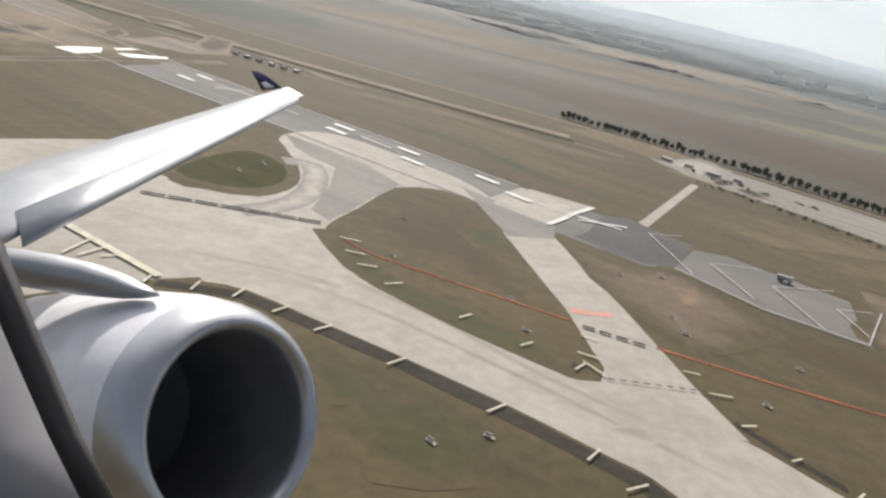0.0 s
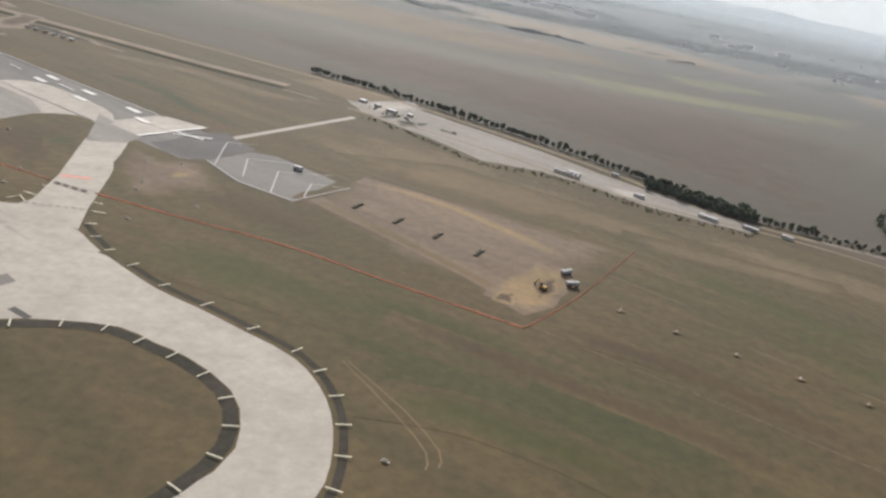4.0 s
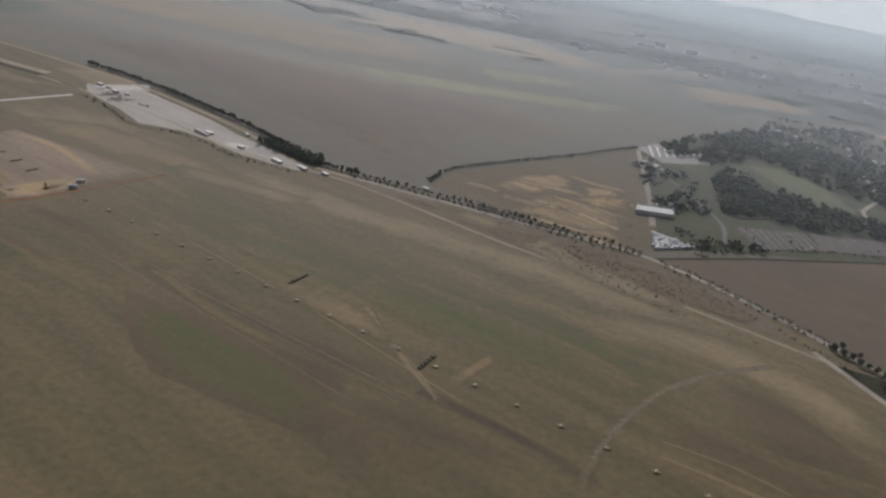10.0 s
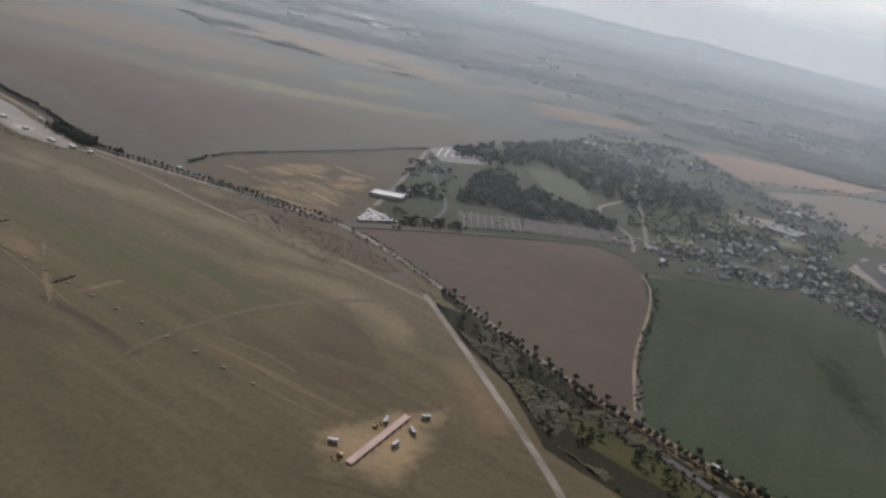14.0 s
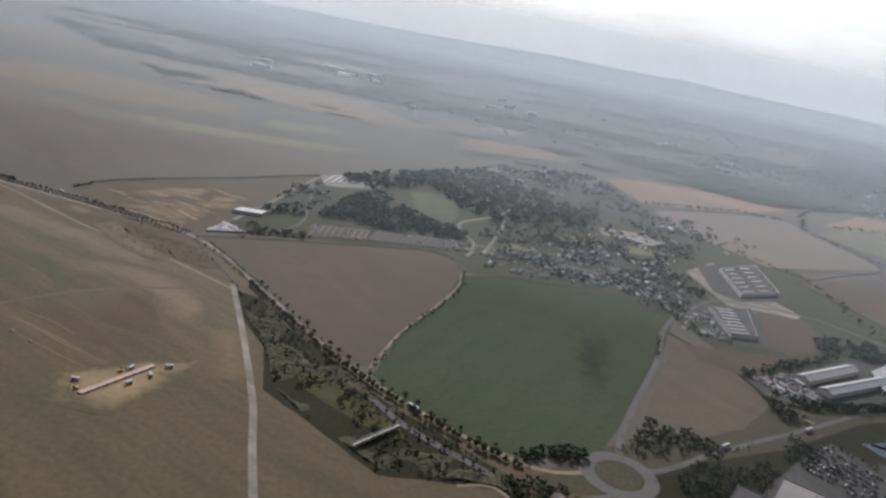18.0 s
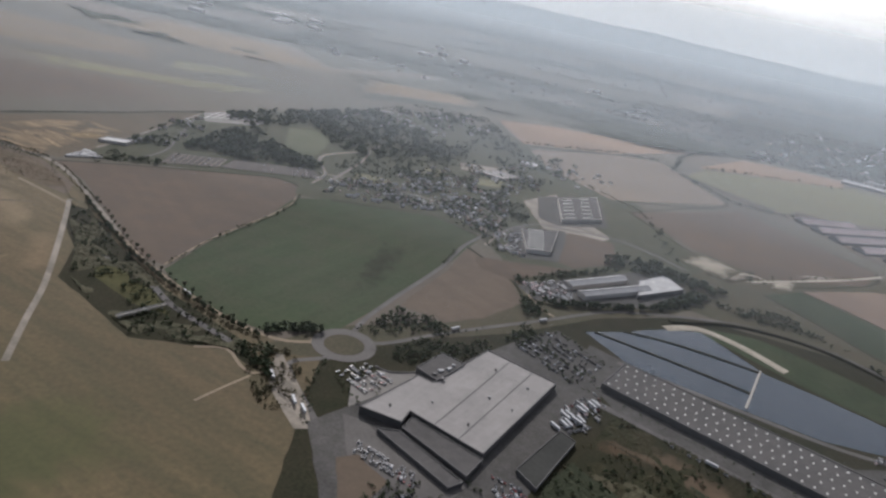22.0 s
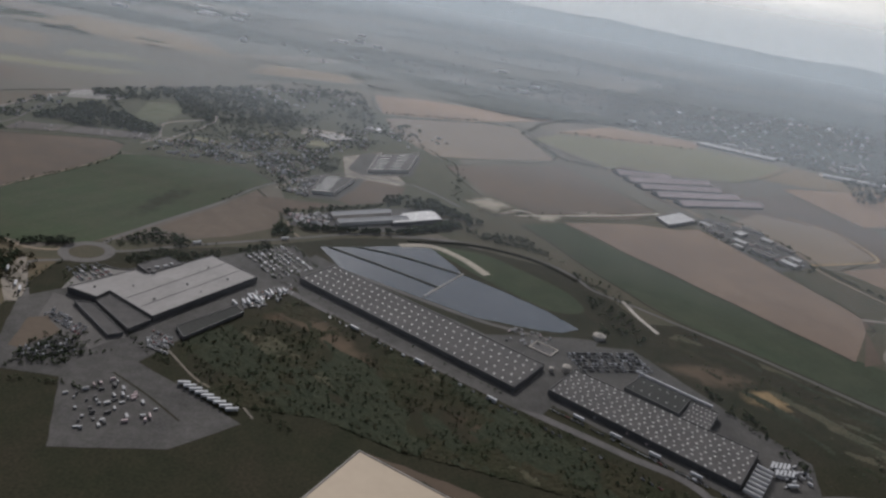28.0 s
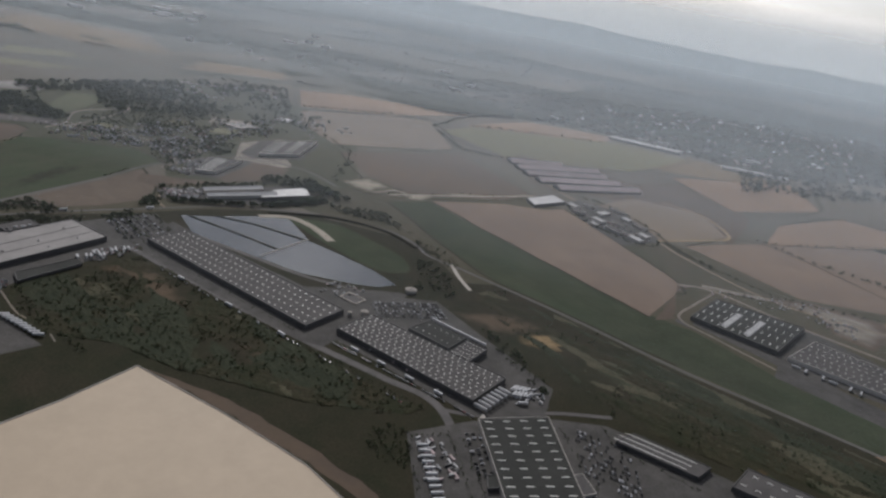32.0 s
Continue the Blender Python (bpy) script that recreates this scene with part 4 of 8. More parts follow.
for q_ in ([(101, 242), (110, 246), (108, 236), (97, 228)], [(113, 233), (124, 242), (119, 231), (110, 223)], [(106, 234), (115, 237), (118, 226), (108, 222)]):
    patch("dark_spoil", q_, SCRUB, "dark spoil lying on the gravel", 0.4, COMPOUND, 0.2)
ribbon("old_road", [(-250, 372), (-45, 296), (20, 272), (55, 262)], 6, TRACKM, "pale old road running on from the compound", step=8)
ribbon("brush_strip", [(-250, 366), (-45, 289), (20, 265), (55, 255)], 4, SCRUB, "dark brush beside the old road", step=8)
patch("earthworks", [(-190, 340), (-100, 280), (-82, 232), (-94, 210), (-118, 200), (-200, 220), (-320, 290)], TRACKM, "pale churned earthworks across the runway", 0.6, None, 0.06)
for q_ in ([(-190, 300), (-140, 270), (-120, 290), (-170, 330)], [(-110, 262), (-84, 262), (-70, 282), (-100, 290)], [(-230, 260), (-180, 240), (-150, 252), (-200, 280)]):
    patch("pale_spoil", q_, PALEYARD, "pale bare spoil on the earthworks", 0.4, TRACKM, 0.06)
for q_ in ([(-120, 300), (-60, 280), (-20, 268), (-60, 292)], [(-170, 236), (-130, 226), (-118, 234), (-150, 250)]):
    patch("dark_spoil", q_, SCRUB, "dark wet earth and brush", 0.4, TRACKM, 0.06)
soft_strip("earth_bank", [(-114, 188), (-107, 201), (-97, 220), (-89, 234), (-81, 244), (-70, 260)], 5, DITCH, "dark earth bank across the runway works", TRACKM, 0.15)
for q_ in ([(-111, 225), (-109, 232), (-103, 240), (-100, 232), (-103, 222)], [(-101, 243), (-98, 250), (-95, 250), (-99, 241)], [(-97, 236), (-94, 240), (-85, 248), (-84, 244), (-92, 234)]):
    sheet("ground_cover", q_, SKYLIGHT, "bright white sheeting laid on the earthworks", amp=0.6)
for q_ in ([(-135, 240), (-134, 255), (-125, 255), (-125, 242)], [(-118, 271), (-117, 287), (-109, 276), (-109, 260)], [(-89, 286), (-93, 319), (-81, 316), (-75, 282), (-81, 273)], [(-131, 330), (-114, 340), (-103, 331), (-117, 315)]):
    patch("turned_earth", q_, SOIL, "dark turned earth in the runway works", 0.4, TRACKM, 0.15)
ribbon("perimeter_track", [(55, 252), (92, 236), (150, 208), (200, 176), (262, 158), (340, 113), (400, 86), (452, 56)], 1.6, TRACKM, "worn perimeter track", step=8)


# turning area between apron and runway, with its paler inner curve
sheet("turning_area", [(-32, 180), (-11, 168), (-1, 156), (-6, 142), (-10, 129), (-12, 124), (-16, 128), (-15, 145), (-16, 159), (-22, 163), (-27, 169)], TURNPAD, "greyer stained concrete where the taxiway joins the runway", amp=0.4)
sheet("link_head", [(13, 165), (21, 159), (34, 152), (32, 140), (22, 136)], TURNPAD, "grey asphalt joining the link to the runway", amp=0.4)
soft_strip("turn_curve", [(-27, 156), (-21, 157), (-18, 144), (-19, 132), (-23, 124), (-27, 120)], 5.5, CONCRETE, "pale inner curve of the taxiway", TURNPAD, 0.2)
for pts_ in ([(-21, 98), (-3, 93), (18, 82), (36, 71), (44, 66)], [(-11, 103), (7, 94), (22, 83), (38, 74)], [(-32, 99), (-15, 99), (-5, 97)]):
    soft_strip("tyre_stain", pts_, 1.8, STAIN, "grey tyre-stained band along the taxiway", CONCRETE, 0.25)
for q_ in ([(29, 73), (34, 71), (37, 74), (32, 75)], [(1, 98), (5, 96), (9, 99), (3, 101)]):
    patch("concrete_stain", q_, STAIN, "grey stain on the pale concrete", 0.2, CONCRETE, 0.4)
sheet("dark_asphalt", [(38, 145), (47, 164), (54, 169), (58, 164), (67, 156), (59, 142), (53, 137), (44, 138)], DARKASPH, "dark fresh asphalt at the runway end", amp=1.0)
sheet("runway_end_pad", [(20, 157), (31, 176), (47, 171), (32, 149)], CONCRETE, "pale concrete pad at the runway end", amp=0.1)
ribbon("pad_joint", [(26, 166), (38, 159)], 0.3, OLDCONC, "joint across the concrete pad")
# grass of the island and the verges
soft_strip("green_verge", [(-11, 120), (-4, 107), (7, 98), (19, 91), (27, 87)], 7, GREENGRASS, "greener grass along the island's edge", None, 0.1)
patch("reddish_grass", [(-9, 128), (-1, 146), (13, 150), (21, 126), (25, 101), (13, 109), (1, 115)], BROWNGRASS, "dead brown grass on the island", 0.3, grain=0.08)
patch("reddish_grass", [(33, 140), (43, 134), (57, 136), (70, 112), (48, 96), (42, 109), (36, 122)], REDGROUND, "worn reddish ground beside the link taxiway", 0.3, grain=0.06)
patch("bare_patch", [(53, 123), (58, 128), (58, 123), (54, 117), (52, 117)], SAND, "small bare sandy patch", 0.2, REDGROUND, 0.4)
patch("green_grass_patch", [(11, 134), (19, 140), (22, 132), (15, 125)], GREENGRASS, "olive grass on the island", 0.3, grain=0.1)
for q_ in ([(-2, 70), (8, 74), (17, 68), (13, 58), (2, 56)], [(-6, 76), (-1, 76), (1, 69), (-3, 67)]):
    patch("green_grass_patch", q_, GREENGRASS, "dark olive rough grass", 0.3, grain=0.15)
soft_strip("tan_verge", [(-31, 219), (4, 218), (42, 187), (62, 176)], 9, GREENGRASS, "darker grass along the runway edge", None, 0.08)
soft_strip("tan_verge", [(-37, 257), (11, 254), (49, 237), (85, 240)], 14, TANGRASS, "bleached grass between road and runway", None, 0.05)
ribbon("ditch_line", [(11, 265), (50, 244), (83, 231)], 1.6, VERGE, "brown worn line along the grass", step=8)
ribbon("ditch_line", [(59, 164), (70, 170), (88, 188), (100, 191), (135, 190)], 0.7, VERGE, "faint dark line worn in the grass", step=6)
# bare strip under the approach lights, inside the site fence
patch("worn_ground", [(86, 119), (102, 149), (143, 138), (184, 124), (165, 92), (148, 68), (136, 76), (116, 92)], REDGROUND, "worn reddish ground inside the site fence", 0.62, grain=0.04)
soft_strip("sandy_streak", [(102, 145), (127, 136), (147, 122), (162, 110)], 7, SAND, "sandy streak along the worn ground", REDGROUND, 0.06)
soft_strip("sandy_streak", [(92, 121), (116, 103), (134, 89), (148, 75)], 5, TAN, "paler streak along the worn ground", REDGROUND, 0.06)
patch("digging", [(138, 78), (145, 91), (153, 103), (162, 102), (161, 90), (155, 78), (147, 71)], SAND, "churned yellow digging", 0.45, REDGROUND, 0.1)
for q_ in ([(151, 90), (158, 96), (157, 86), (151, 80)], [(142, 81), (146, 82), (145, 75), (140, 76)]):
    patch("spoil_patch", q_, SOIL, "dark turned earth in the digging", 0.3, SAND, 0.4)
# long olive, brown and tan bands over the open airfield
for pts_, w_, m_, l_ in (([(60, 77), (92, 66), (122, 59), (148, 52)], 22, GREENBAND, "olive"), ([(193, 117), (212, 103), (231, 88), (236, 79)], 16, GREENBAND, "olive"), ([(114, 31), (131, 31), (150, 25), (162, 18)], 12, GREENBAND, "olive"), ([(117, 60), (142, 50), (172, 37), (193, 25)], 7, BROWNGRASS, "brown"), ([(156, 66), (179, 59), (198, 47), (211, 37)], 8, BROWNGRASS, "brown"), ([(183, 135), (216, 127), (248, 120)], 14, TANGRASS, "bleached"), ([(210, 72), (236, 70), (273, 64), (307, 47)], 20, GREENBAND, "olive"), ([(223, 38), (250, 17), (277, 5), (309, -9)], 12, BROWNGRASS, "brown"), ([(302, 149), (345, 126), (379, 96), (407, 81)], 18, TANGRASS, "bleached"), ([(284, 53), (317, 40), (354, 20), (366, 8)], 30, GREENBAND, "olive"), ([(289, -16), (314, -24), (342, -32)], 12, BROWNGRASS, "brown"), ([(379, 0), (410, -19), (445, -26)], 22, BROWNGRASS, "brown"), ([(368, 56), (418, 46), (450, 4)], 26, TANGRASS, "bleached"), ([(463, 9), (478, -22), (484, -40)], 20, TAN, "tan")):
    soft_strip("grass_band", pts_, w_, m_, "broad " + l_ + " band of airfield grass", None, 0.04)
for t_pts, w_, m_ in (([(249, 17), (284, -2), (308, -13)], 0.5, VERGE), ([(224, 32), (256, 16), (297, -5), (314, -14)], 0.8, VERGE), ([(280, 35), (295, 20), (309, 3), (315, -11)], 0.6, TANGRASS), ([(299, 18), (311, -4), (315, -9)], 0.9, TANGRASS), ([(378, -11), (396, -17), (409, -25)], 0.7, TANGRASS), ([(385, -21), (411, -35), (433, -43)], 0.8, TANGRASS), ([(385, -31), (409, -42), (430, -51)], 0.6, TANGRASS), ([(111, 41), (122, 27), (127, 19), (127, 15)], 0.4, TANGRASS), ([(112, 41), (123, 29), (129, 20), (129, 16)], 0.4, TANGRASS)):
    ribbon("tyre_track", t_pts, w_, m_, "worn tyre track on the grass", step=6)
for q_ in ([(257, 36), (264, 46), (269, 44), (264, 31)], [(317, 1), (331, 20), (332, 16), (320, -3)], [(286, 28), (289, 29), (288, 25), (285, 24)], [(259, 34), (270, 45), (291, 30), (301, 15), (286, 20)]):
    patch("worn_patch", q_, TAN, "worn tan ground round the approach lights", 0.3, grain=0.15)


def stripe(name, a, b, w, material, label, parent=None):
    """A painted bar from a to b."""
    a, b = Vector((*a, 0)), Vector((*b, 0))
    s = Vector((-(b - a).y, (b - a).x, 0)).normalized() * w / 2
    LAYER[0] += 1
    z = 0.03 + 0.0012 * LAYER[0]
    ob = from_data(name, [(*(p)[:2], z) for p in (a - s, b - s, b + s, a + s)], [(0, 1, 2, 3)], material, None, label)
    return tagged(ob, kind="structure")


for a, b in ((-128, 4), (-128, -3.5), (-74, 4.5), (-72, -1.5), (-52, 4), (-46, -3.5), (-28, 4), (-17, -1)):
    stripe("runway_marking", rw(a, b), rw(a + 7, b - 0.4), 1.9, WHITEPAINT, "white painted runway bar")
for a_, b_ in (((32, 149), (38, 158)), ((38, 159), (46, 170))):
    stripe("threshold_line", a_, b_, 1.3, WHITEPAINT, "white painted threshold line")
for a_, b_ in (((40, 160), (50, 156)), ((40, 157), (52, 159))):
    stripe("closed_cross", a_, b_, 0.8, WHITEPAINT, "white closed-runway cross")
for b_ in (8.2, -15.2):
    stripe("runway_edge_line", rw(-330, b_), rw(-18, b_), 0.5, FADED, "faded white runway edge line")
for p_, q_ in ((rw(27, -10.6), rw(45, -15.6)), (rw(45, -15.6), rw(63.5, -13.6)), (rw(63.5, -13.6), rw(65.5, 9.6))):
    stripe("overrun_edge", p_, q_, 0.35, FADED, "faded white overrun edge line")
stripe("runway_marking", rw(-62, 1), rw(-52, 0.5), 0.5, WHITEPAINT, "white runway centre line")
stripe("runway_marking", rw(-92, 1), rw(-84, 0.5), 0.5, WHITEPAINT, "white runway centre line")
for a in (rw(-110, 2),):
    stripe("closed_cross", (a[0] - 6, a[1] + 2), (a[0] + 6, a[1] - 3), 0.5, WHITEPAINT, "white closed-runway cross")
    stripe("closed_cross", (a[0] - 5, a[1] - 3), (a[0] + 5, a[1] + 3), 0.5, WHITEPAINT, "white closed-runway cross")
for a_, b_, c_ in (((57, 158), (60, 135), (66, 161)), ((67, 145), (70, 128), (80, 148)), ((78, 138), (80, 119), (94, 143)), ((89, 132), (89, 120), (98, 134))):
    stripe("chevron", a_, b_, 0.4, FADED, "faded white chevron")
    stripe("chevron", a_, c_, 0.25, FADED, "faded white chevron")
stripe("taxi_line", (-60, 108), (-29.5, 89.2), 1.2, YELLOWPAINT, "yellow taxiway line")
for a, b in (((-42.9, 90.5), (-41.6, 97.4)), ((-40.9, 90.8), (-38.6, 95.6)), ((-38.4, 91.9), (-35.6, 93.6))):
    stripe("taxi_line", a, b, 0.45, YELLOWPAINT, "thin yellow taxiway line")
for k in range(7):
    stripe("stop_bar", (-43.5 + k * 4.4, 119 + k * 0.4), (-39.5 + k * 4.4, 119.3 + k * 0.4), 0.8, ROOFBLACK, "dark hold bar on the concrete")
for k in range(4):
    stripe("stop_bar", (30.8 + k * 2.5, 100 - k * 0.7), (32.6 + k * 2.5, 99.5 - k * 0.7), 0.7, ROOFBLACK, "dark hold bar on the concrete")
for k in range(9):
    stripe("hold_line", (31.6 + k * 1.7, 84.8 + k * 0.2), (32.5 + k * 1.7, 84.9 + k * 0.2), 0.3, ROOFBLACK, "dashed hold line")
sheet("red_marking", [(30, 104.5), (36.8, 105.6), (37.2, 107.5), (29.7, 106.6)], REDPAINT, "faded red mandatory sign on concrete", amp=0.1)
sheet("red_marking", [(53.5, 41), (57.8, 38.6), (57, 37.6), (52.8, 39.8)], DARKASPH, "worn dark sign painted on concrete", amp=0.1)
# short pale bars across the shoulders
edge_marks = [((-30.4, 89.5), (-30.6, 86.5)), ((-24.3, 90), (-24.6, 87)), ((-18.4, 90.2), (-19.2, 87.4)), ((-11.8, 87.8), (-13.5, 85.3)), ((-5.6, 84.8), (-7.6, 82.5)), ((4.4, 80), (2.2, 77.6)), ((16.8, 73.8), (14.4, 71.4)), ((27.1, 68.1), (25.2, 65.6)), ((31.4, 63.2), (28.6, 61.6)), ((34.1, 57.8), (31.2, 56.6)), ((35.9, 51.6), (33, 51.1)), ((36.3, 45.8), (33.2, 45.8)),
              ((-9, 116.5), (-5.2, 116.3)), ((-7.4, 111), (-4, 111)), ((-4.8, 106.4), (-1.6, 106.8)), ((0, 101), (2.8, 102.6)), ((11.4, 94.4), (13.4, 96.4)), ((20, 89.4), (22, 91.2)), ((27.2, 85.6), (29, 87.8)), ((28.4, 90.8), (31.6, 90)), ((28.8, 88.4), (31.4, 85.4)),
              ((29.8, 96.6), (32.4, 96)), ((44, 91.4), (46.6, 91.2)), ((46.2, 86.2), (49.6, 86.2)), ((48, 79), (50.4, 79.8)), ((52, 73), (53.8, 74)), ((57.4, 67.6), (59, 69)), ((64, 62.5), (65.8, 64.5)), ((72.6, 56.4), (74.4, 58)), ((82.4, 51.4), (84.2, 53.6)), ((92.6, 45.6), (94.6, 47.4))]
for a, b in edge_marks:
    stripe("shoulder_mark", a, b, 0.3, YELLOWPAINT, "pale yellow shoulder stripe")
for line_, first in ((curve_pts(BEND_IN, 1.0), 3), (curve_pts(BEND_OUT, 1.0), 66)):
    for i_ in range(first, len(line_) - 2, 7):
        p_, q_ = line_[i_], line_[i_ + 1]
        side = Vector((-(q_ - p_).y, (q_ - p_).x, 0)).normalized() * 1.3
        stripe("shoulder_mark", (p_ - side)[:2], (p_ + side)[:2], 0.27, YELLOWPAINT, "pale yellow shoulder stripe")



def long_mesh_fence(pts):
    """Orange plastic netting on stakes."""
    fence = base_of("site_fence", *pts[0], label="low orange plastic mesh fence on stakes", category="fence")
    line = curve_pts(pts, 3.0)
    o = Vector((*pts[0], 0))
    vs, fs = [], []
    for i, p in enumerate(line):
        q = p - o
        sag = 0.03 * math.sin(i * 1.7)
        for z, dx in ((0.02, 0.0), (0.25 + sag, 0.02), (0.26 + sag, 0.05), (0.02, 0.07)):
            vs.append((q.x, q.y + dx, z))
    for i in range(len(line) - 1):
        for j in range(3):
            a = i * 4 + j
            fs.append((a, a + 4, a + 5, a + 1))
    from_data("netting", vs, fs, MESHFENCE, fence)
    stake = None
    for i in range(0, len(line), 3):
        q = line[i] - o
        if stake is None:
            bm = bmesh.new()
            box(bm, 0, 0, 0, 0.08, 0.08, 0.72, taper=0.7)
            stake = part("stake", bm, HUTWOOD, fence)
        else:
            s2 = new("stake", stake.data)
            s2.parent = fence
            s2.location = (q.x, q.y, 0)


long_mesh_fence([(-8, 116), (-3.3, 112.3), (10.5, 107.4), (29, 101.4)])
long_mesh_fence([(42, 97.6), (61, 92.8), (91, 86), (118, 75.5), (146.5, 64.8)])
long_mesh_fence([(146.5, 64.8), (160, 83), (173, 104), (185, 124)])


def light_box(kind_turn, x, y):
    """A small airfield cabinet on a slab."""
    b = base_of("runway_sign", x, y, 0.12, kind_turn, "small pale airfield sign box on grass", "sign", "airfield sign boxes")
    b.scale = (0.72, 0.72, 0.72)
    bm = bmesh.new()
    box(bm, 0, 0, 0, 1.9, 0.7, 0.1)
    part("slab", bm, CONCRETE, b)
    bm = bmesh.new()
    box(bm, -0.2, 0, 0.22, 1.1, 0.2, 0.42, bevel=0.03)
    part("panel", bm, FADED, b)
    for px in (-0.6, 0.2):
        bm = bmesh.new()
        box(bm, px, 0, 0.08, 0.08, 0.08, 0.2)
        part("leg", bm, STEEL, b)


for i, (x, y) in enumerate([(20, 105), (21.5, 95), (48.4, 110.5), (54.6, 86), (1.2, 133.6), (0.4, 113.4), (43, 126.6), (52, 130), (8, 64), (14.4, 66.8), (49, 105), (-33, 142), (-30, 150), (121, 15.5), (66, 100)]):
    light_box(RUN + 0.25 * math.sin(i * 2.1), x, y)


def light_bar(x, y, turn, wide=5.2):
    """An approach-light crossbar in its trench."""
    b = base_of("approach_light_bar", x, y, 0.16, turn, "dark approach-light crossbar lying in bare earth", "light bar", "approach light bars")
    bm = bmesh.new()
    box(bm, 0, 0, 0.02, 1.2, wide, 0.1)
    part("strip_base", bm, SCRUB, b)
    for k in range(5):
        bm = bmesh.new()
        box(bm, 0, (k - 2) * wide * 0.21, 0.12, 0.3, 0.3, 0.2, taper=0.7)
        part("lamp", bm, FADED, b)


for x, y in ((104, 121), (116, 115), (127, 109), (138, 102)):
    light_bar(x, y, RUN + 0.12)
for x, y in ((263, 47), (311, 8)):
    light_bar(x, y, RUN + 0.1, 10.0)


def light_pit(x, y):
    b = base_of("approach_light", x, y, 0, 0, "white approach light on a bare earth patch", "light", "approach lights")
    bm = bmesh.new()
    bmesh.ops.create_circle(bm, cap_ends=True, segments=9, radius=0.8, matrix=Matrix.Translation((0, 0, 0.3)))
    for v in bm.verts:
        v.co.x *= 1.5
        v.co.z = 0.27
    part("bare_earth", bm, TAN, b)
    bm = bmesh.new()
    box(bm, 0, 0, 0.1, 0.7, 0.7, 0.35, taper=0.8)
    part("plinth", bm, CONCRETE, b)
    bm = bmesh.new()
    box(bm, 0, 0, 0.45, 0.12, 0.12, 0.35)
    part("post", bm, WHITEPAINT, b)


for k in range(20):
    x, y = 171 + 11.9 * k, 81.5 - 6.25 * k
    light_pit(x, y)


def digger(x, y, turn):
    d = base_of("excavator", x, y, 0, turn, "yellow tracked excavator digging in sand", "excavator")
    for s in (-1, 1):
        bm = bmesh.new()
        box(bm, 0, s * 0.5, 0, 1.9, 0.28, 0.42, bevel=0.12)
        part("track", bm, RUBBER, d)
    bm = bmesh.new()
    box(bm, -0.2, 0, 0.45, 1.5, 1.15, 0.6, bevel=0.08)
    part("house", bm, DIGYELLOW, d)
    bm = bmesh.new()
    box(bm, 0.35, 0.32, 1.05, 0.6, 0.45, 0.6, taper=0.85)
    part("cab", bm, DARKGLASS, d)
    for name, p, q, w in (("boom", (0.5, -0.1, 0.8), (1.7, -0.1, 2.1), 0.22), ("arm", (1.7, -0.1, 2.1), (2.5, -0.1, 0.9), 0.18)):
        bm = bmesh.new()
        box(bm, 0, 0, 0, w, w, (Vector(q) - Vector(p)).length, taper=0.8)
        bmesh.ops.transform(bm, matrix=Matrix.Translation(p) @ (Vector(q) - Vector(p)).to_track_quat("Z", "Y").to_matrix().to_4x4(), verts=bm.verts)
        part(name, bm, DIGYELLOW, d)
    bm = bmesh.new()
    box(bm, 2.5, -0.1, 0.3, 0.5, 0.6, 0.6, taper=0.7)
    part("bucket", bm, STEEL, d)


digger(153, 86.5, 2.4)


# ---- roads, water ----
ribbon("avenue", [(-330, 462), (-67, 345), (60, 293), (108, 270), (158, 238), (194, 211), (232, 176), (290, 159), (343, 146), (400, 130), (438, 97), (468, 61), (498, 25), (522, -2), (548, -25), (582, -50), (612, -64), (632, -60)], 2.4, TRACKM, "pale tree-lined country road", step=5)
ribbon("avenue_surface", [(262, 167), (290, 159), (343, 146), (400, 130), (438, 97), (468, 61), (498, 25)], 3.2, PALEYARD, "pale worn middle of the avenue", step=5)
ribbon("field_path", [(577, 147), (577, 130), (568, 96), (548, 41), (537, -6)], 1.4, TRACKM, "pale path along the field edge")
ribbon("farm_lane", [(719, 139), (704, 108), (690, 64), (664, 4), (652, -26), (648, -42)], 3.0, ROADM, "grey lane to the roundabout")
ribbon("lane", [(740, 66), (744, 56), (752, 30), (760, 20)], 2.0, TRACKM, "pale lane into the works yard")
ribbon("main_road", [(657, -52), (668, -47), (690, -30), (716, -12), (754, 13), (798, 42), (840, 54), (880, 60), (910, 57), (940, 46), (962, 26), (974, 4), (1000, -14), (1024, -32), (1076, -72), (1139, -126), (1196, -167), (1300, -242)], 2.8, ROADM, "grey two-lane road past the ponds")
ribbon("dirt_track", [(451, 62), (465, 28), (480, -10), (496, -53), (505, -84), (516, -120)], 3.0, PALEYARD, "pale dirt track beside the thicket")
ribbon("approach_road", [(645, -70), (634, -76), (625, -81), (624, -87), (631, -102), (639, -116), (646, -128), (654, -141)], 3.0, ROADM, "grey approach road", step=3)
ribbon("splitter_lane", [(627, -57), (636, -65), (643, -70)], 1.6, TRACKM, "narrow pale lane to the roundabout", step=3)
sheet("lay_by", [(616, -78), (619, -77), (630, -97), (638, -114), (643, -129), (636, -131), (630, -122), (622, -109), (616, -95)], PALEYARD, "pale lorry lay-by beside the approach road", amp=0.4)
ribbon("dirt_track", [(580, -84), (594, -81), (604, -93), (611, -97), (617, -91)], 1.6, TRACKM, "pale dirt track", step=4)
ribbon("dirt_track", [(594, -124), (602, -111), (610, -99)], 1.3, TRACKM, "pale dirt track", step=4)
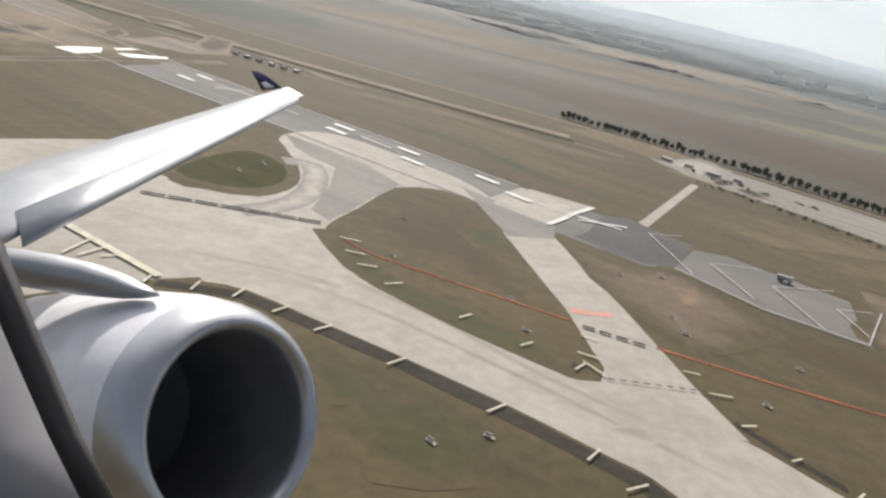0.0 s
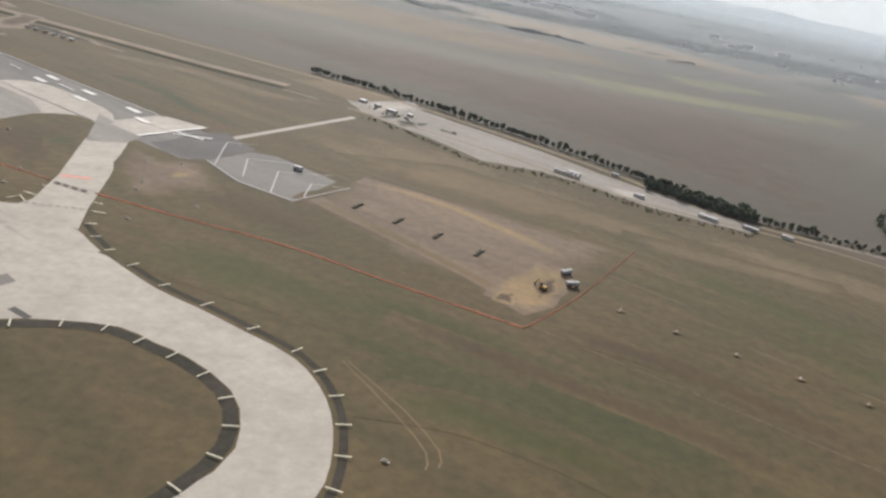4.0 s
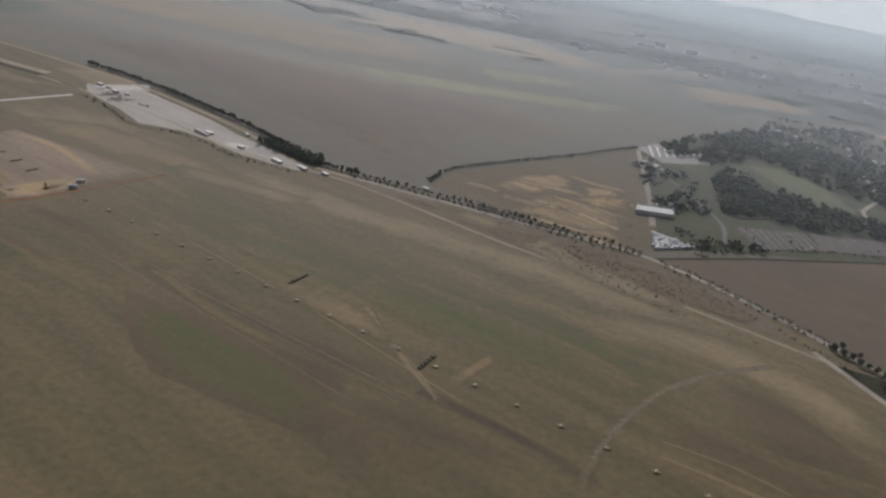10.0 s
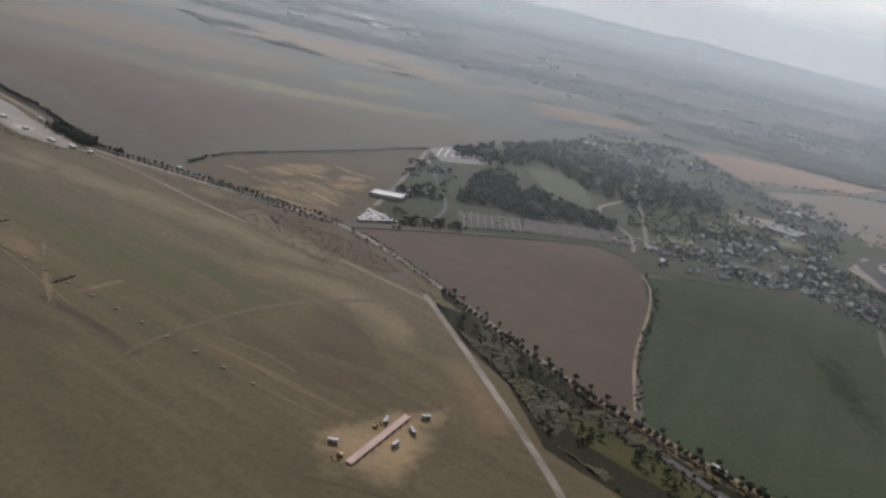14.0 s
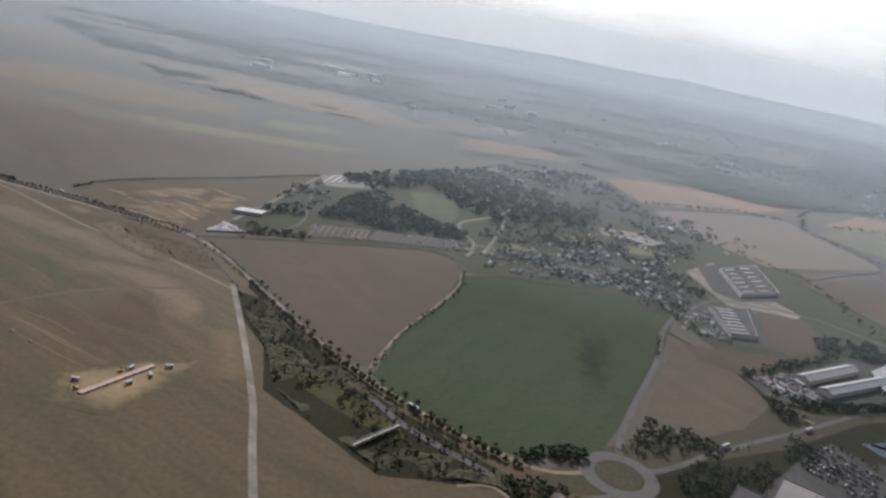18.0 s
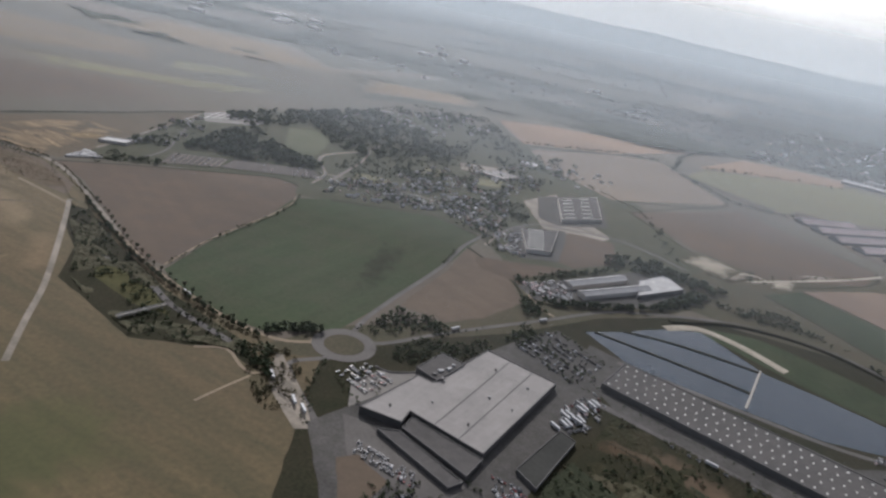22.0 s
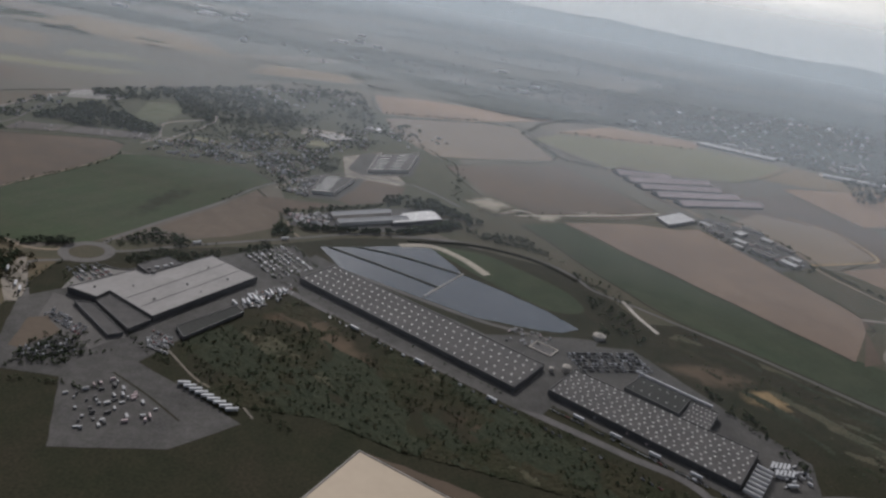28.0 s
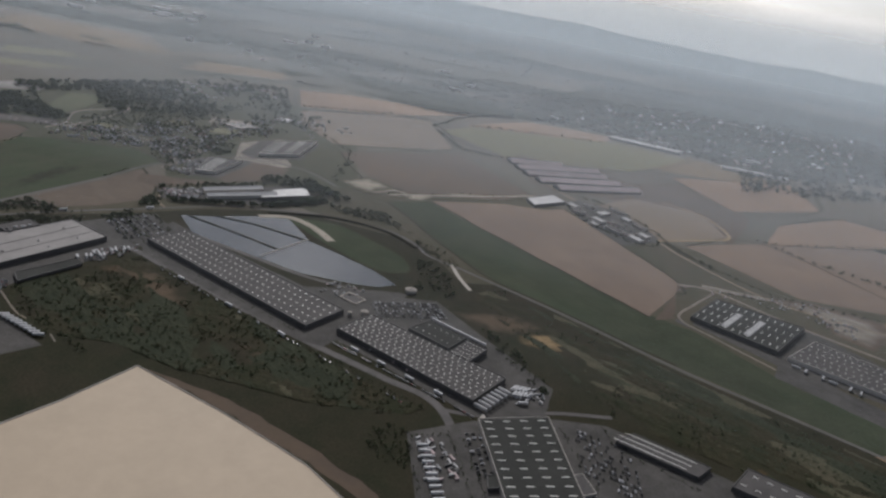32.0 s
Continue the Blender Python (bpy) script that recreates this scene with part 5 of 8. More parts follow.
sheet("front_lot", [(653, -90), (665, -76), (685, -72), (688, -80), (666, -113), (655, -116)], OLDCONC, "grey paved lot in front of the hall", amp=0.3)
ribbon("lot_wall", [(662, -73), (669, -76), (677, -74), (687, -69)], 0.7, WALLGREY, "dark low wall round the lot", step=3, height=0.5)
ribbon("stream_bank", [(501, -8), (517, -17), (538, -30), (560, -52), (594, -74)], 3.4, DARKASPH, "dark wet ditch", height=0.0)
soft_strip("loop_track", [(349, -51), (353, -34), (366, -8), (388, 19), (416, 38), (452, 54)], 2.6, VERGE, "faint curved track worn in grass", None, 0.4)
ribbon("plough_line", [(376, -18), (411, -33), (440, -50)], 1.4, TAN, "pale scraped strip in the grass")
sheet("factory_ground", [(760, 255), (796, 300), (808, 239), (829, 193), (801, 164), (771, 188)], PALEYARD, "pale dusty ground round the factory", amp=1.5)
sheet("brown_field", [(792, 187), (829, 182), (822, 134), (785, 107), (767, 119)], SOIL, "small brown field behind the works", amp=1)
sheet("brown_field", [(713, 95), (739, 98), (784, 104), (737, 65), (716, 75)], SOIL, "small brown field behind the works", amp=1)
ribbon("pale_track", [(889, 178), (915, 165), (944, 167), (951, 147)], 3.0, PALESAND, "pale dug track by the works", step=5)
for q_ in ([(878, 173), (910, 203), (937, 176), (909, 144)], [(955, 172), (979, 171), (965, 147), (945, 144)]):
    patch("pale_spoil", q_, PALESAND, "pale dug ground by the works", 0.3, OLIVEVERGE, 0.12)
ribbon("village_road", [(440, 345), (424, 228), (415, 176)], 3.4, GRAVEL, "pale village lane")
ribbon("village_road", [(447, 160), (458, 200), (452, 250), (440, 330)], 2.4, ROADM, "grey village lane")
ribbon("village_road", [(581, 190), (586, 222), (574, 275), (610, 330), (640, 420)], 3.0, GRAVEL, "pale village street")
ribbon("village_road", [(593, 204), (601, 239), (612, 305), (605, 345)], 3.0, GRAVEL, "pale village street")
ribbon("village_road", [(640, 262), (687, 238), (733, 196), (731, 151), (721, 122)], 2.6, GRAVEL, "pale village street")
for q_ in ([(610, 244), (640, 243), (636, 224), (607, 220)], [(669, 306), (689, 308), (683, 281), (663, 277)], [(718, 300), (745, 312), (740, 285), (716, 280)]):
    sheet("meadow_plot", q_, PALEGREEN, "pale green grassy plot between gardens", amp=1.0)
sheet("village_square", [(701, 350), (755, 362), (744, 326), (704, 324)], PALEYARD, "pale open ground in the village", amp=1.2)
ribbon("village_road", [(586, 222), (640, 215), (690, 200), (720, 160), (722, 140)], 2.6, GRAVEL, "pale village street")
ribbon("works_road", [(722, 140), (760, 190), (790, 195), (840, 190), (880, 150)], 3.0, ROADM, "grey works road")
ribbon("farm_road", [(1060, 410), (1074, 387), (1137, 238), (1199, 141), (1213, 108), (1255, 38), (1298, 6), (1400, -30)], 3.2, TRACKM, "pale straight farm road")
ribbon("farm_road", [(930, 150), (975, 172), (1040, 205), (1085, 232)], 3.4, PALESAND, "pale farm track")
ribbon("farm_road", [(1199, 141), (1260, 170), (1296, 196), (1290, 262), (1250, 300)], 3.5, SAND, "sandy farm loop road")
ribbon("works_street", [(760, -66), (776, -74), (839, -118), (900, -158), (951, -188), (985, -212), (1000, -280)], 5.0, DARKASPH, "dark works street beside long warehouses")
ribbon("works_street", [(926, -158), (940, -118), (950, -84)], 5.0, DARKASPH, "dark service street between warehouses")
ribbon("works_street", [(985, -212), (1010, -212), (1046, -200), (1080, -196)], 3.0, DARKASPH, "dark service street")
ribbon("sandy_shore", [(832, 33), (856, 41), (878, 27), (897, 2)], 7.0, PALESAND, "pale sandy pond shore", height=0.3)
ribbon("dam", [(838, 44), (880, 56), (914, 53), (942, 40), (964, 16)], 4.0, SCRUB, "long grassy dam beyond the ponds", height=1.2)
ribbon("concrete_ramp", [(993, -8), (998, -30), (1006, -52)], 3.0, CONCRETE, "pale concrete ramp")
sheet("hardstanding", [(640, -125), (680, -82), (720, -36), (735, -20), (760, 2), (786, -30), (776, -60), (765, -75), (745, -118), (730, -146), (712, -190), (660, -190)], YARD, "dark stained yard round the big hall", amp=0.5)
sheet("hardstanding", [(926, -116), (945, -84), (982, -80), (1010, -120), (1050, -175), (1040, -208), (1000, -215), (990, -205), (916, -150)], YARD, "dark paved yards round the warehouses", amp=0.5)
sheet("hardstanding", [(968, -236), (1002, -218), (1046, -206), (1075, -205), (1110, -225), (1135, -240), (1120, -330), (980, -330)], YARD, "dark paved car park", amp=0.5)
sheet("hardstanding", [(1160, -50), (1206, 2), (1275, -30), (1320, -90), (1290, -140), (1215, -98)], YARD, "grey paved yard", amp=0.5)
sheet("hardstanding", [(740, 58), (776, 84), (834, 124), (872, 100), (826, 58), (776, 42), (750, 40)], YARD, "grey paved works yard", amp=0.5)
sheet("hardstanding", [(738, 130), (746, 176), (790, 190), (786, 160), (774, 114), (748, 110)], YARD, "dark paved yard round the factory", amp=1)
sheet("hardstanding", [(776, 280), (812, 300), (840, 304), (832, 222), (785, 200), (770, 215)], YARD, "dark paved yard round the factory", amp=1)
sheet("hardstanding", [(712, -165), (730, -176), (743, -183), (760, -194), (778, -206), (755, -229), (711, -237), (692, -187)], YARD, "grey paved lorry yard beside the scrub", amp=0.5)
ribbon("yard_kerb", [(713, -181), (734, -195), (753, -210)], 1.0, SCRUB, "dark planted strip in the lorry yard", step=4)
ribbon("yard_path", [(727, -153), (736, -163), (752, -179), (769, -187), (782, -201)], 1.0, GRAVEL, "narrow grey path along the scrub", step=4)
sheet("warehouse_apron", [(765, -42), (777, -9), (835, -51), (891, -88), (945, -76), (962, -75), (935, -137), (916, -165), (901, -162), (779, -75)], YARD, "dark paving round the long warehouse", amp=0.6)
sheet("works_verge", [(1161, -41), (1214, 20), (1220, 11), (1173, -51), (1224, -106), (1212, -116)], OLIVEVERGE, "rough verge round the dark warehouse", amp=0.6)
ribbon("works_track", [(1213, 17), (1188, -12), (1166, -43), (1186, -72), (1214, -106)], 2.2, GRAVEL, "narrow grey track round the dark warehouse", step=6)
sheet("works_verge", [(1223, -91), (1271, -142), (1258, -163), (1208, -117)], YARD, "dark paving before the grey warehouse", amp=0.6)
ribbon("works_lane", [(1187, 27), (1216, 26), (1264, -21), (1317, -63)], 4.0, GRAVEL, "grey lane behind the warehouses", step=8)
sheet("pond", [(777, 7), (803, 17), (830, 31), (856, 37), (874, 8), (880, -5), (905, -21), (934, -43), (952, -63), (940, -71), (923, -72), (886, -68), (852, -52), (823, -38), (796, -24)], WATER, "dark still pond water", amp=0.8)
ribbon("dyke", [(802, 17), (834, 12), (878, -5)], 2.4, SCRUB, "low grassy dyke between ponds", height=0.5)
ribbon("dyke", [(783, 9), (829, -14), (862, -32)], 2.2, SCRUB, "low grassy dyke between ponds", height=0.5)
ribbon("dyke_road", [(879, -3), (866, -26), (853, -49)], 1.3, CONCRETE, "pale narrow dyke crossing", height=0.5)
ribbon("pond_road", [(790, -24), (823, -40), (853, -55), (890, -72), (930, -82)], 3.4, ROADM, "grey road between pond and warehouse")
sheet("works_court", [(922, -84), (940, -80), (938, -108), (925, -116), (900, -98)], YARD, "small paved works court", amp=0.4)


def roundabout(x, y, r):
    pts = [(x + r * math.cos(a), y + r * math.sin(a)) for a in np.linspace(0, 2 * math.pi, 25)]
    ribbon("roundabout", pts, 6.0, ROADM, "grey roundabout carriageway", step=3)
    sheet("roundabout_island", [(x + (r - 3.2) * math.cos(a), y + (r - 3.2) * math.sin(a)) for a in np.linspace(0, 2 * math.pi, 18)[:-1]], OLIVEVERGE, "bare brown island of the roundabout", amp=0.2)


roundabout(645, -58, 13)


# ---- buildings ----
def hall(poly, h, roof_mat, wall_mat, label, name="warehouse", category="warehouse", rows=0, cols=0, sky=(1.2, 0.8), parapet=0.5, group="", shift=0.3):
    """A flat-roofed hall: walls, roof sheet inside a parapet, rooflights in rows."""
    poly = ccw(list(poly))
    cx, cy = sum(p[0] for p in poly) / len(poly), sum(p[1] for p in poly) / len(poly)
    loc = [(x - cx, y - cy) for x, y in poly]
    b = base_of(name, cx, cy, 0, 0, label, category, group)
    part("wall", prism(loc, 0, h), wall_mat, b)
    ins = [(x * 0.985, y * 0.985) for x, y in loc]
    part("roof", prism(ins, h + 0.01, h + 0.16), roof_mat, b)
    n = len(loc)
    bm = bmesh.new()
    for i in range(n):
        p, q = Vector((*loc[i], 0)), Vector((*loc[(i + 1) % n], 0))
        d = q - p
        m = (p + q) / 2 * 0.993
        box(bm, m.x, m.y, h + 0.012, d.length, 0.35, parapet, math.atan2(d.y, d.x))
    part("parapet", bm, wall_mat, b)
    if rows and n >= 4:
        a, bb, c, d = [Vector((*p, 0)) for p in loc[:4]]
        light = None
        ang = math.atan2((bb - a).y, (bb - a).x)
        for i in range(rows):
            for j in range(cols):
                u, v = (i + 0.5) / rows, (j + 0.5 + (shift if i % 2 and cols > 4 else 0.0)) / (cols + shift)
                p = a.lerp(bb, v).lerp(d.lerp(c, v), u)
                if light is None:
                    bm = bmesh.new()
                    box(bm, 0, 0, 0, sky[0], sky[1], 0.22, taper=0.8)
                    light = part("skylight", bm, SKYLIGHT, b)
                    ob = light
                else:
                    ob = new("skylight", light.data)
                    ob.parent = b
                ob.location, ob.rotation_euler = (p.x, p.y, h + 0.17), (0, 0, ang)
    return b


def roof_boxes(b, spots, z, size=1.2):
    """Vents and cooling units on a roof."""
    o = b.matrix_basis.translation
    for i, (x, y) in enumerate(spots):
        bm = bmesh.new()
        box(bm, x - o.x, y - o.y, z, size * (1 + 0.4 * math.sin(i)), size * 0.8, 0.9, 0.4 * i, bevel=0.06)
        part("roof_unit", bm, STEEL if i % 3 else WALLGREY, b)


big = hall([(659.4, -112.5), (682.6, -79.2), (689.7, -83.2), (717.0, -42.8), (750.3, -64.0), (711.9, -130.7), (680.6, -109.5), (677.6, -118.6)], 3.1, ROOFGREY, WALLGREY, "large warm-grey flat-roofed industrial hall")
for u_ in (0.34, 0.67):
    a_, c_ = Vector((717, -42.8, 0)).lerp(Vector((750.3, -64, 0)), u_), Vector((680.6, -109.5, 0)).lerp(Vector((711.9, -130.7, 0)), u_)
    m_ = (a_ + c_) / 2 - big.matrix_basis.translation
    bm_ = bmesh.new()
    box(bm_, m_.x, m_.y, 3.27, (c_ - a_).length * 0.97, 0.45, 0.18, math.atan2((c_ - a_).y, (c_ - a_).x), taper=0.9)
    part("roof_seam", bm_, WALLGREY, big, "dark raised roof seam")
roof_boxes(big, [(720, -62), (735, -74), (716, -88), (706, -112), (690, -100), (726, -95), (672, -108)], 3.27, 0.9)
hall([(678.5, -120.7), (682.1, -112.1), (711.8, -132.8), (705.2, -144.9)], 2.11, ROOFDARK, WALLGREY, "low dark annex along the hall", "annex", "building")
hall([(668.3, -123.4), (677.3, -122.4), (703.9, -148.0), (698.4, -152.5)], 1.49, ROOFDARK, WALLGREY, "low dark loading canopy", "loading_canopy", "building")
pl = hall([(681.4, -73.5), (693.5, -55.3), (704.7, -62.4), (691.5, -82.0)], 3.6, ROOFDARK, WALLGREY, "plant building with cooling units on the roof", "plant_building", "building")
roof_boxes(pl, [(690, -77), (693, -73), (697, -70), (694, -80), (699, -66)], 3.77, 2.0)
hall([(725.5, -134.3), (747.6, -102.1), (753.7, -108.2), (732.5, -144.4)], 1.61, ROOFBLACK, WALLGREY, "dark low loading-bay roof", "loading_bay", "building")
hall([(774.6, -55.4), (902.7, -148.2), (921.9, -119.9), (792.7, -28.1)], 2.79, ROOFDARK, WALLGREY, "long dark warehouse with rows of small rooflights", rows=5, cols=30, sky=(0.98, 0.95))
hall([(920.9, -145.2), (1001.6, -203.7), (1021.8, -175.4), (939.0, -119.9)], 2.79, ROOFDARK, WALLGREY, "dark warehouse with dense rows of rooflights", rows=9, cols=22, sky=(1.1, 0.65))
hall([(963.8, -133.4), (988.1, -152.2), (1000.2, -134.9), (976.9, -118.7)], 3.84, ROOFBLACK, WALLGREY, "dark raised block beside the warehouse", "warehouse_block", "building", rows=2, cols=6, sky=(0.7, 0.5))
hall([(989.0, -154.2), (1000.6, -162.3), (1012.7, -144.1), (1001.1, -136.0)], 2.85, ROOFDARK, WALLGREY, "small dark warehouse wing with rooflights", "warehouse_wing", "building", rows=5, cols=6, sky=(0.7, 0.5))
hall([(1003.7, -219.8), (1017.8, -310.6), (1054.1, -304.6), (1042.0, -208.7)], 2.85, ROOFBLACK, WALLPALE, "black-roofed warehouse with white rooflight strips", rows=4, cols=15, sky=(0.5, 4.2), shift=0.0)
hall([(1076, -221), (1113, -242), (1123, -232.5), (1088, -211.5)], 1.98, ROOFDARK, WALLGREY, "low grey hall with pale ridge strips", rows=3, cols=1, sky=(38, 0.45))
hall([(1128.4, -246.3), (1160.7, -264.4), (1174.8, -248.3), (1143.5, -229.1)], 2.48, ROOFDARK, WALLGREY, "dark ribbed warehouse roof with strips", rows=2, cols=5, sky=(3, 0.5))
hall([(1005, -217), (1007, -214), (1018, -277), (1015, -277)], 2.2, CONCRETE, WALLPALE, "long pale loading ramp beside the warehouse", "loading_ramp", "ramp", parapet=0.2)
hall([(1006, -263), (1015, -259), (1015, -269), (1006, -272)], 1.6, ROOFBLACK, WALLGREY, "small dark annex beside the warehouse", "annex", "building")
hall([(1047, -254), (1053, -252), (1057, -265), (1050, -268)], 1.6, ROOFDARK, WALLPALE, "small dark annex beside the warehouse", "annex", "building")
hall([(809.9, -253.9), (779.6, -298.4), (900.8, -374.1), (961.4, -310.5), (944.2, -293.3), (926.0, -275.1), (906.8, -262.0), (881.6, -245.8), (830.1, -216.6)], 3.1, ROOFBEIGE, WALLPALE, "huge flat beige-roofed distribution centre")
w3 = hall([(1174.2, -43.2), (1224.7, -82.5), (1269.1, -32.1), (1210.5, 1.2)], 2.85, ROOFBLACK, WALLGREY, "dark warehouse with light roof strips", rows=4, cols=12, sky=(0.4, 7.0), shift=0.0)
for k in (0.36, 0.62):
    p, q = Vector((1171, -47, 0)).lerp(Vector((1221, -86, 0)), k), Vector((1207, -3, 0)).lerp(Vector((1265, -36, 0)), k)
    bm = bmesh.new()
    m = (p + q) / 2 - w3.matrix_basis.translation
    box(bm, m.x, m.y, 3.02, (q - p).length * 0.62, 5.0, 0.5, math.atan2((q - p).y, (q - p).x), taper=0.9)
    part("roof_strip", bm, ROOFWHITE, w3, "white raised roof strip")
hall([(1229.5, -88.7), (1288.1, -131.1), (1314.3, -96.8), (1265.9, -54.4)], 2.73, ROOFDARK, WALLPALE, "grey warehouse with rows of rooflights", rows=6, cols=14, sky=(1.2, 0.8))
hall([(751.4, 121.9), (769.6, 124.9), (781.7, 177.3), (751.4, 168.3)], 2.6, ROOFDARK, WALLPALE, "factory hall with a dark roof and pale ribs", "factory_hall", "factory", rows=8, cols=1, sky=(13, 0.9))
hall([(789.7, 211.6), (828.1, 233.8), (836.1, 306.4), (793.8, 274.1)], 2.6, ROOFDARK, WALLPALE, "long factory hall with dark roof and bright ribs", "factory_hall", "factory", rows=6, cols=2, sky=(12, 0.8))
hall([(823.0, 71.5), (863.3, 99.7), (855.3, 121.9), (830.1, 100.7)], 2.6, ROOFWHITE, WALLGREY, "wide white-roofed industrial hall", "factory_hall", "factory", rows=2, cols=3, sky=(1.5, 1))


def shed(a, b, w, h, roof_mat, label, name="long_shed", category="shed", group="", wall_mat=None):
    """A long gable-roofed shed from a to b."""
    a, b = Vector((*a, 0)), Vector((*b, 0))
    L = (b - a).length
    t = base_of(name, a.x, a.y, 0, math.atan2((b - a).y, (b - a).x), label, category, group)
    bm = bmesh.new()
    box(bm, L / 2, 0, 0, L, w, h)
    part("wall", bm, wall_mat or WALLPALE, t)
    r = h + w * 0.22
    e = w * 0.54
    vs, fs = [], []
    for x in (-0.4, L + 0.4):
        vs += [(x, -e, h + 0.02), (x, 0, r), (x, e, h + 0.02), (x, e, h - 0.13), (x, 0, r - 0.2), (x, -e, h - 0.13)]
    fs = [(0, 1, 7, 6), (1, 2, 8, 7), (2, 3, 9, 8), (5, 0, 6, 11), (0, 5, 4, 1), (1, 4, 3, 2), (7, 10, 11, 6), (8, 9, 10, 7), (3, 4, 10, 9), (4, 5, 11, 10)]
    from_data("roof", vs, fs, roof_mat, t)
    bm = bmesh.new()
    box(bm, L / 2, 0, r - 0.06, L * 0.96, 0.5, 0.22)
    part("ridge", bm, ROOFWHITE, t)
    return t


for a, b in (((1072, 375), (1142, 398)), ((1079, 350), (1190, 395)), ((1087, 326), (1194, 368)), ((1100, 302), (1208, 346)), ((1119, 279), (1228, 327))):
    shed(a, b, 16, 2.4, ROOFPINK, "long low livestock shed with pinkish roof", group="livestock sheds", wall_mat=WALLGREY)
shed((775, 70), (819, 100), 8, 3.0, ROOFWHITE, "long greenhouse-like shed with white ridges", group="works sheds")
shed((782, 57), (834, 90), 8, 3.0, ROOFWHITE, "long greenhouse-like shed with white ridges", group="works sheds")
sheet("farmyard", [(1117, 227), (1142, 246), (1185, 223), (1203, 159), (1200, 136), (1158, 109), (1138, 149)], YARD, "dark paved farmyard", amp=1.0)
for i, (x, y) in enumerate([(1147, 222), (1159, 203), (1179, 221), (1182, 194), (1192, 174)]):
    w, d, r = 11 + 5 * (i % 3), 6 + 2 * (i % 2), -0.9 + (1.57 if i % 4 == 1 else 0.0)
    c, s_ = math.cos(r), math.sin(r)
    hall([(x + a * w / 2 * c - b * d / 2 * s_, y + a * w / 2 * s_ + b * d / 2 * c) for a, b in ((-1, -1), (1, -1), (1, 1), (-1, 1))], 2.0, ROOFWHITE if i % 2 else ROOFDARK, WALLPALE, "farmyard building with a pale roof" if i % 2 else "farmyard building with a dark roof", "farm_building", "barn", group="farmyard buildings")
hall([(1076.0, 210.3), (1082.1, 189.2), (1120.4, 220.4), (1109.3, 241.6)], 2.48, ROOFWHITE, WALLGREY, "farm hall with a pale roof", "farm_hall", "barn")
hall([(1266.4, 666.2), (1375.5, 625.8), (1389.6, 647.0), (1279.5, 685.4)], 3.1, ROOFWHITE, WALLPALE, "long white hall at the edge of town", "long_hall", "hall")
hall([(1426.0, 570.2), (1527.0, 555.1), (1531.0, 570.2), (1430.0, 586.4)], 3.1, ROOFWHITE, WALLPALE, "white hall at the edge of town", "long_hall", "hall")
hall([(767.7, 393.1), (784.8, 389.0), (787.8, 403.1), (771.7, 407.1)], 1.86, ROOFWHITE, WALLPALE, "white-roofed barn by the fields", "barn", "barn")
hall([(408.6, 191.9), (429.7, 193.9), (431.7, 204.9), (411.6, 202.9)], 1.86, ROOFWHITE, WALLPALE, "pale-roofed shed beside the yard", "yard_shed", "shed")
for i, (x, y, w, d, r) in enumerate(((1130, 196, 16, 8, -0.9), (1148, 176, 14, 8, -0.9), (1140, 160, 10, 6, -0.9), (1160, 150, 20, 10, -0.9), (1176, 132, 16, 9, -0.9), (1188, 146, 12, 8, -0.9), (1168, 170, 14, 6, -0.9), (1128, 215, 12, 7, -0.9))):
    c, s = math.cos(r), math.sin(r)
    hall([(x + a * w / 2 * c - b * d / 2 * s, y + a * w / 2 * s + b * d / 2 * c) for a, b in ((-1, -1), (1, -1), (1, 1), (-1, 1))], 2.2, ROOFWHITE if i % 3 else ROOFDARK, WALLPALE, "farmyard building with a pale roof" if i % 3 else "farmyard building with a dark roof", "farm_building", "barn", group="farmyard buildings")


for i_, (x_, y_, w_) in enumerate([(116, 1341, 60), (296, 1342, 90), (365, 1309, 50), (624, 1219, 60), (1009, 915, 45), (708, 1219, 40), (294, 1308, 80), (373, 1295, 60), (661, 1268, 40), (1188, 777, 30), (248, 1443, 90), (350, 1429, 70), (650, 1414, 40), (1329, 690, 46), (1364, 683, 40), (1515, 664, 46), (1448, 701, 24), (148, 1185, 70), (990, 1167, 40), (1042, 994, 40), (474, 963, 30), (592, 965, 26), (690, 980, 26), (466, 998, 20), (542, 1004, 18)]):
    c_, s_ = math.cos(-0.35), math.sin(-0.35)
    hall([(x_ + a * w_ / 4 * c_ - b * w_ / 14 * s_, y_ + a * w_ / 4 * s_ + b * w_ / 14 * c_) for a, b in ((-1, -1), (1, -1), (1, 1), (-1, 1))], 4.0 + i_ % 3, FARROOF, WALLPALE, "far hall with a bright roof in the haze", "far_hall", "hall", group="far halls")
hall([(717, 323), (738, 342), (762, 330), (744, 311)], 1.8, ROOFGREY, WALLPALE, "long pale-roofed works building by the village", "works_building", "building")


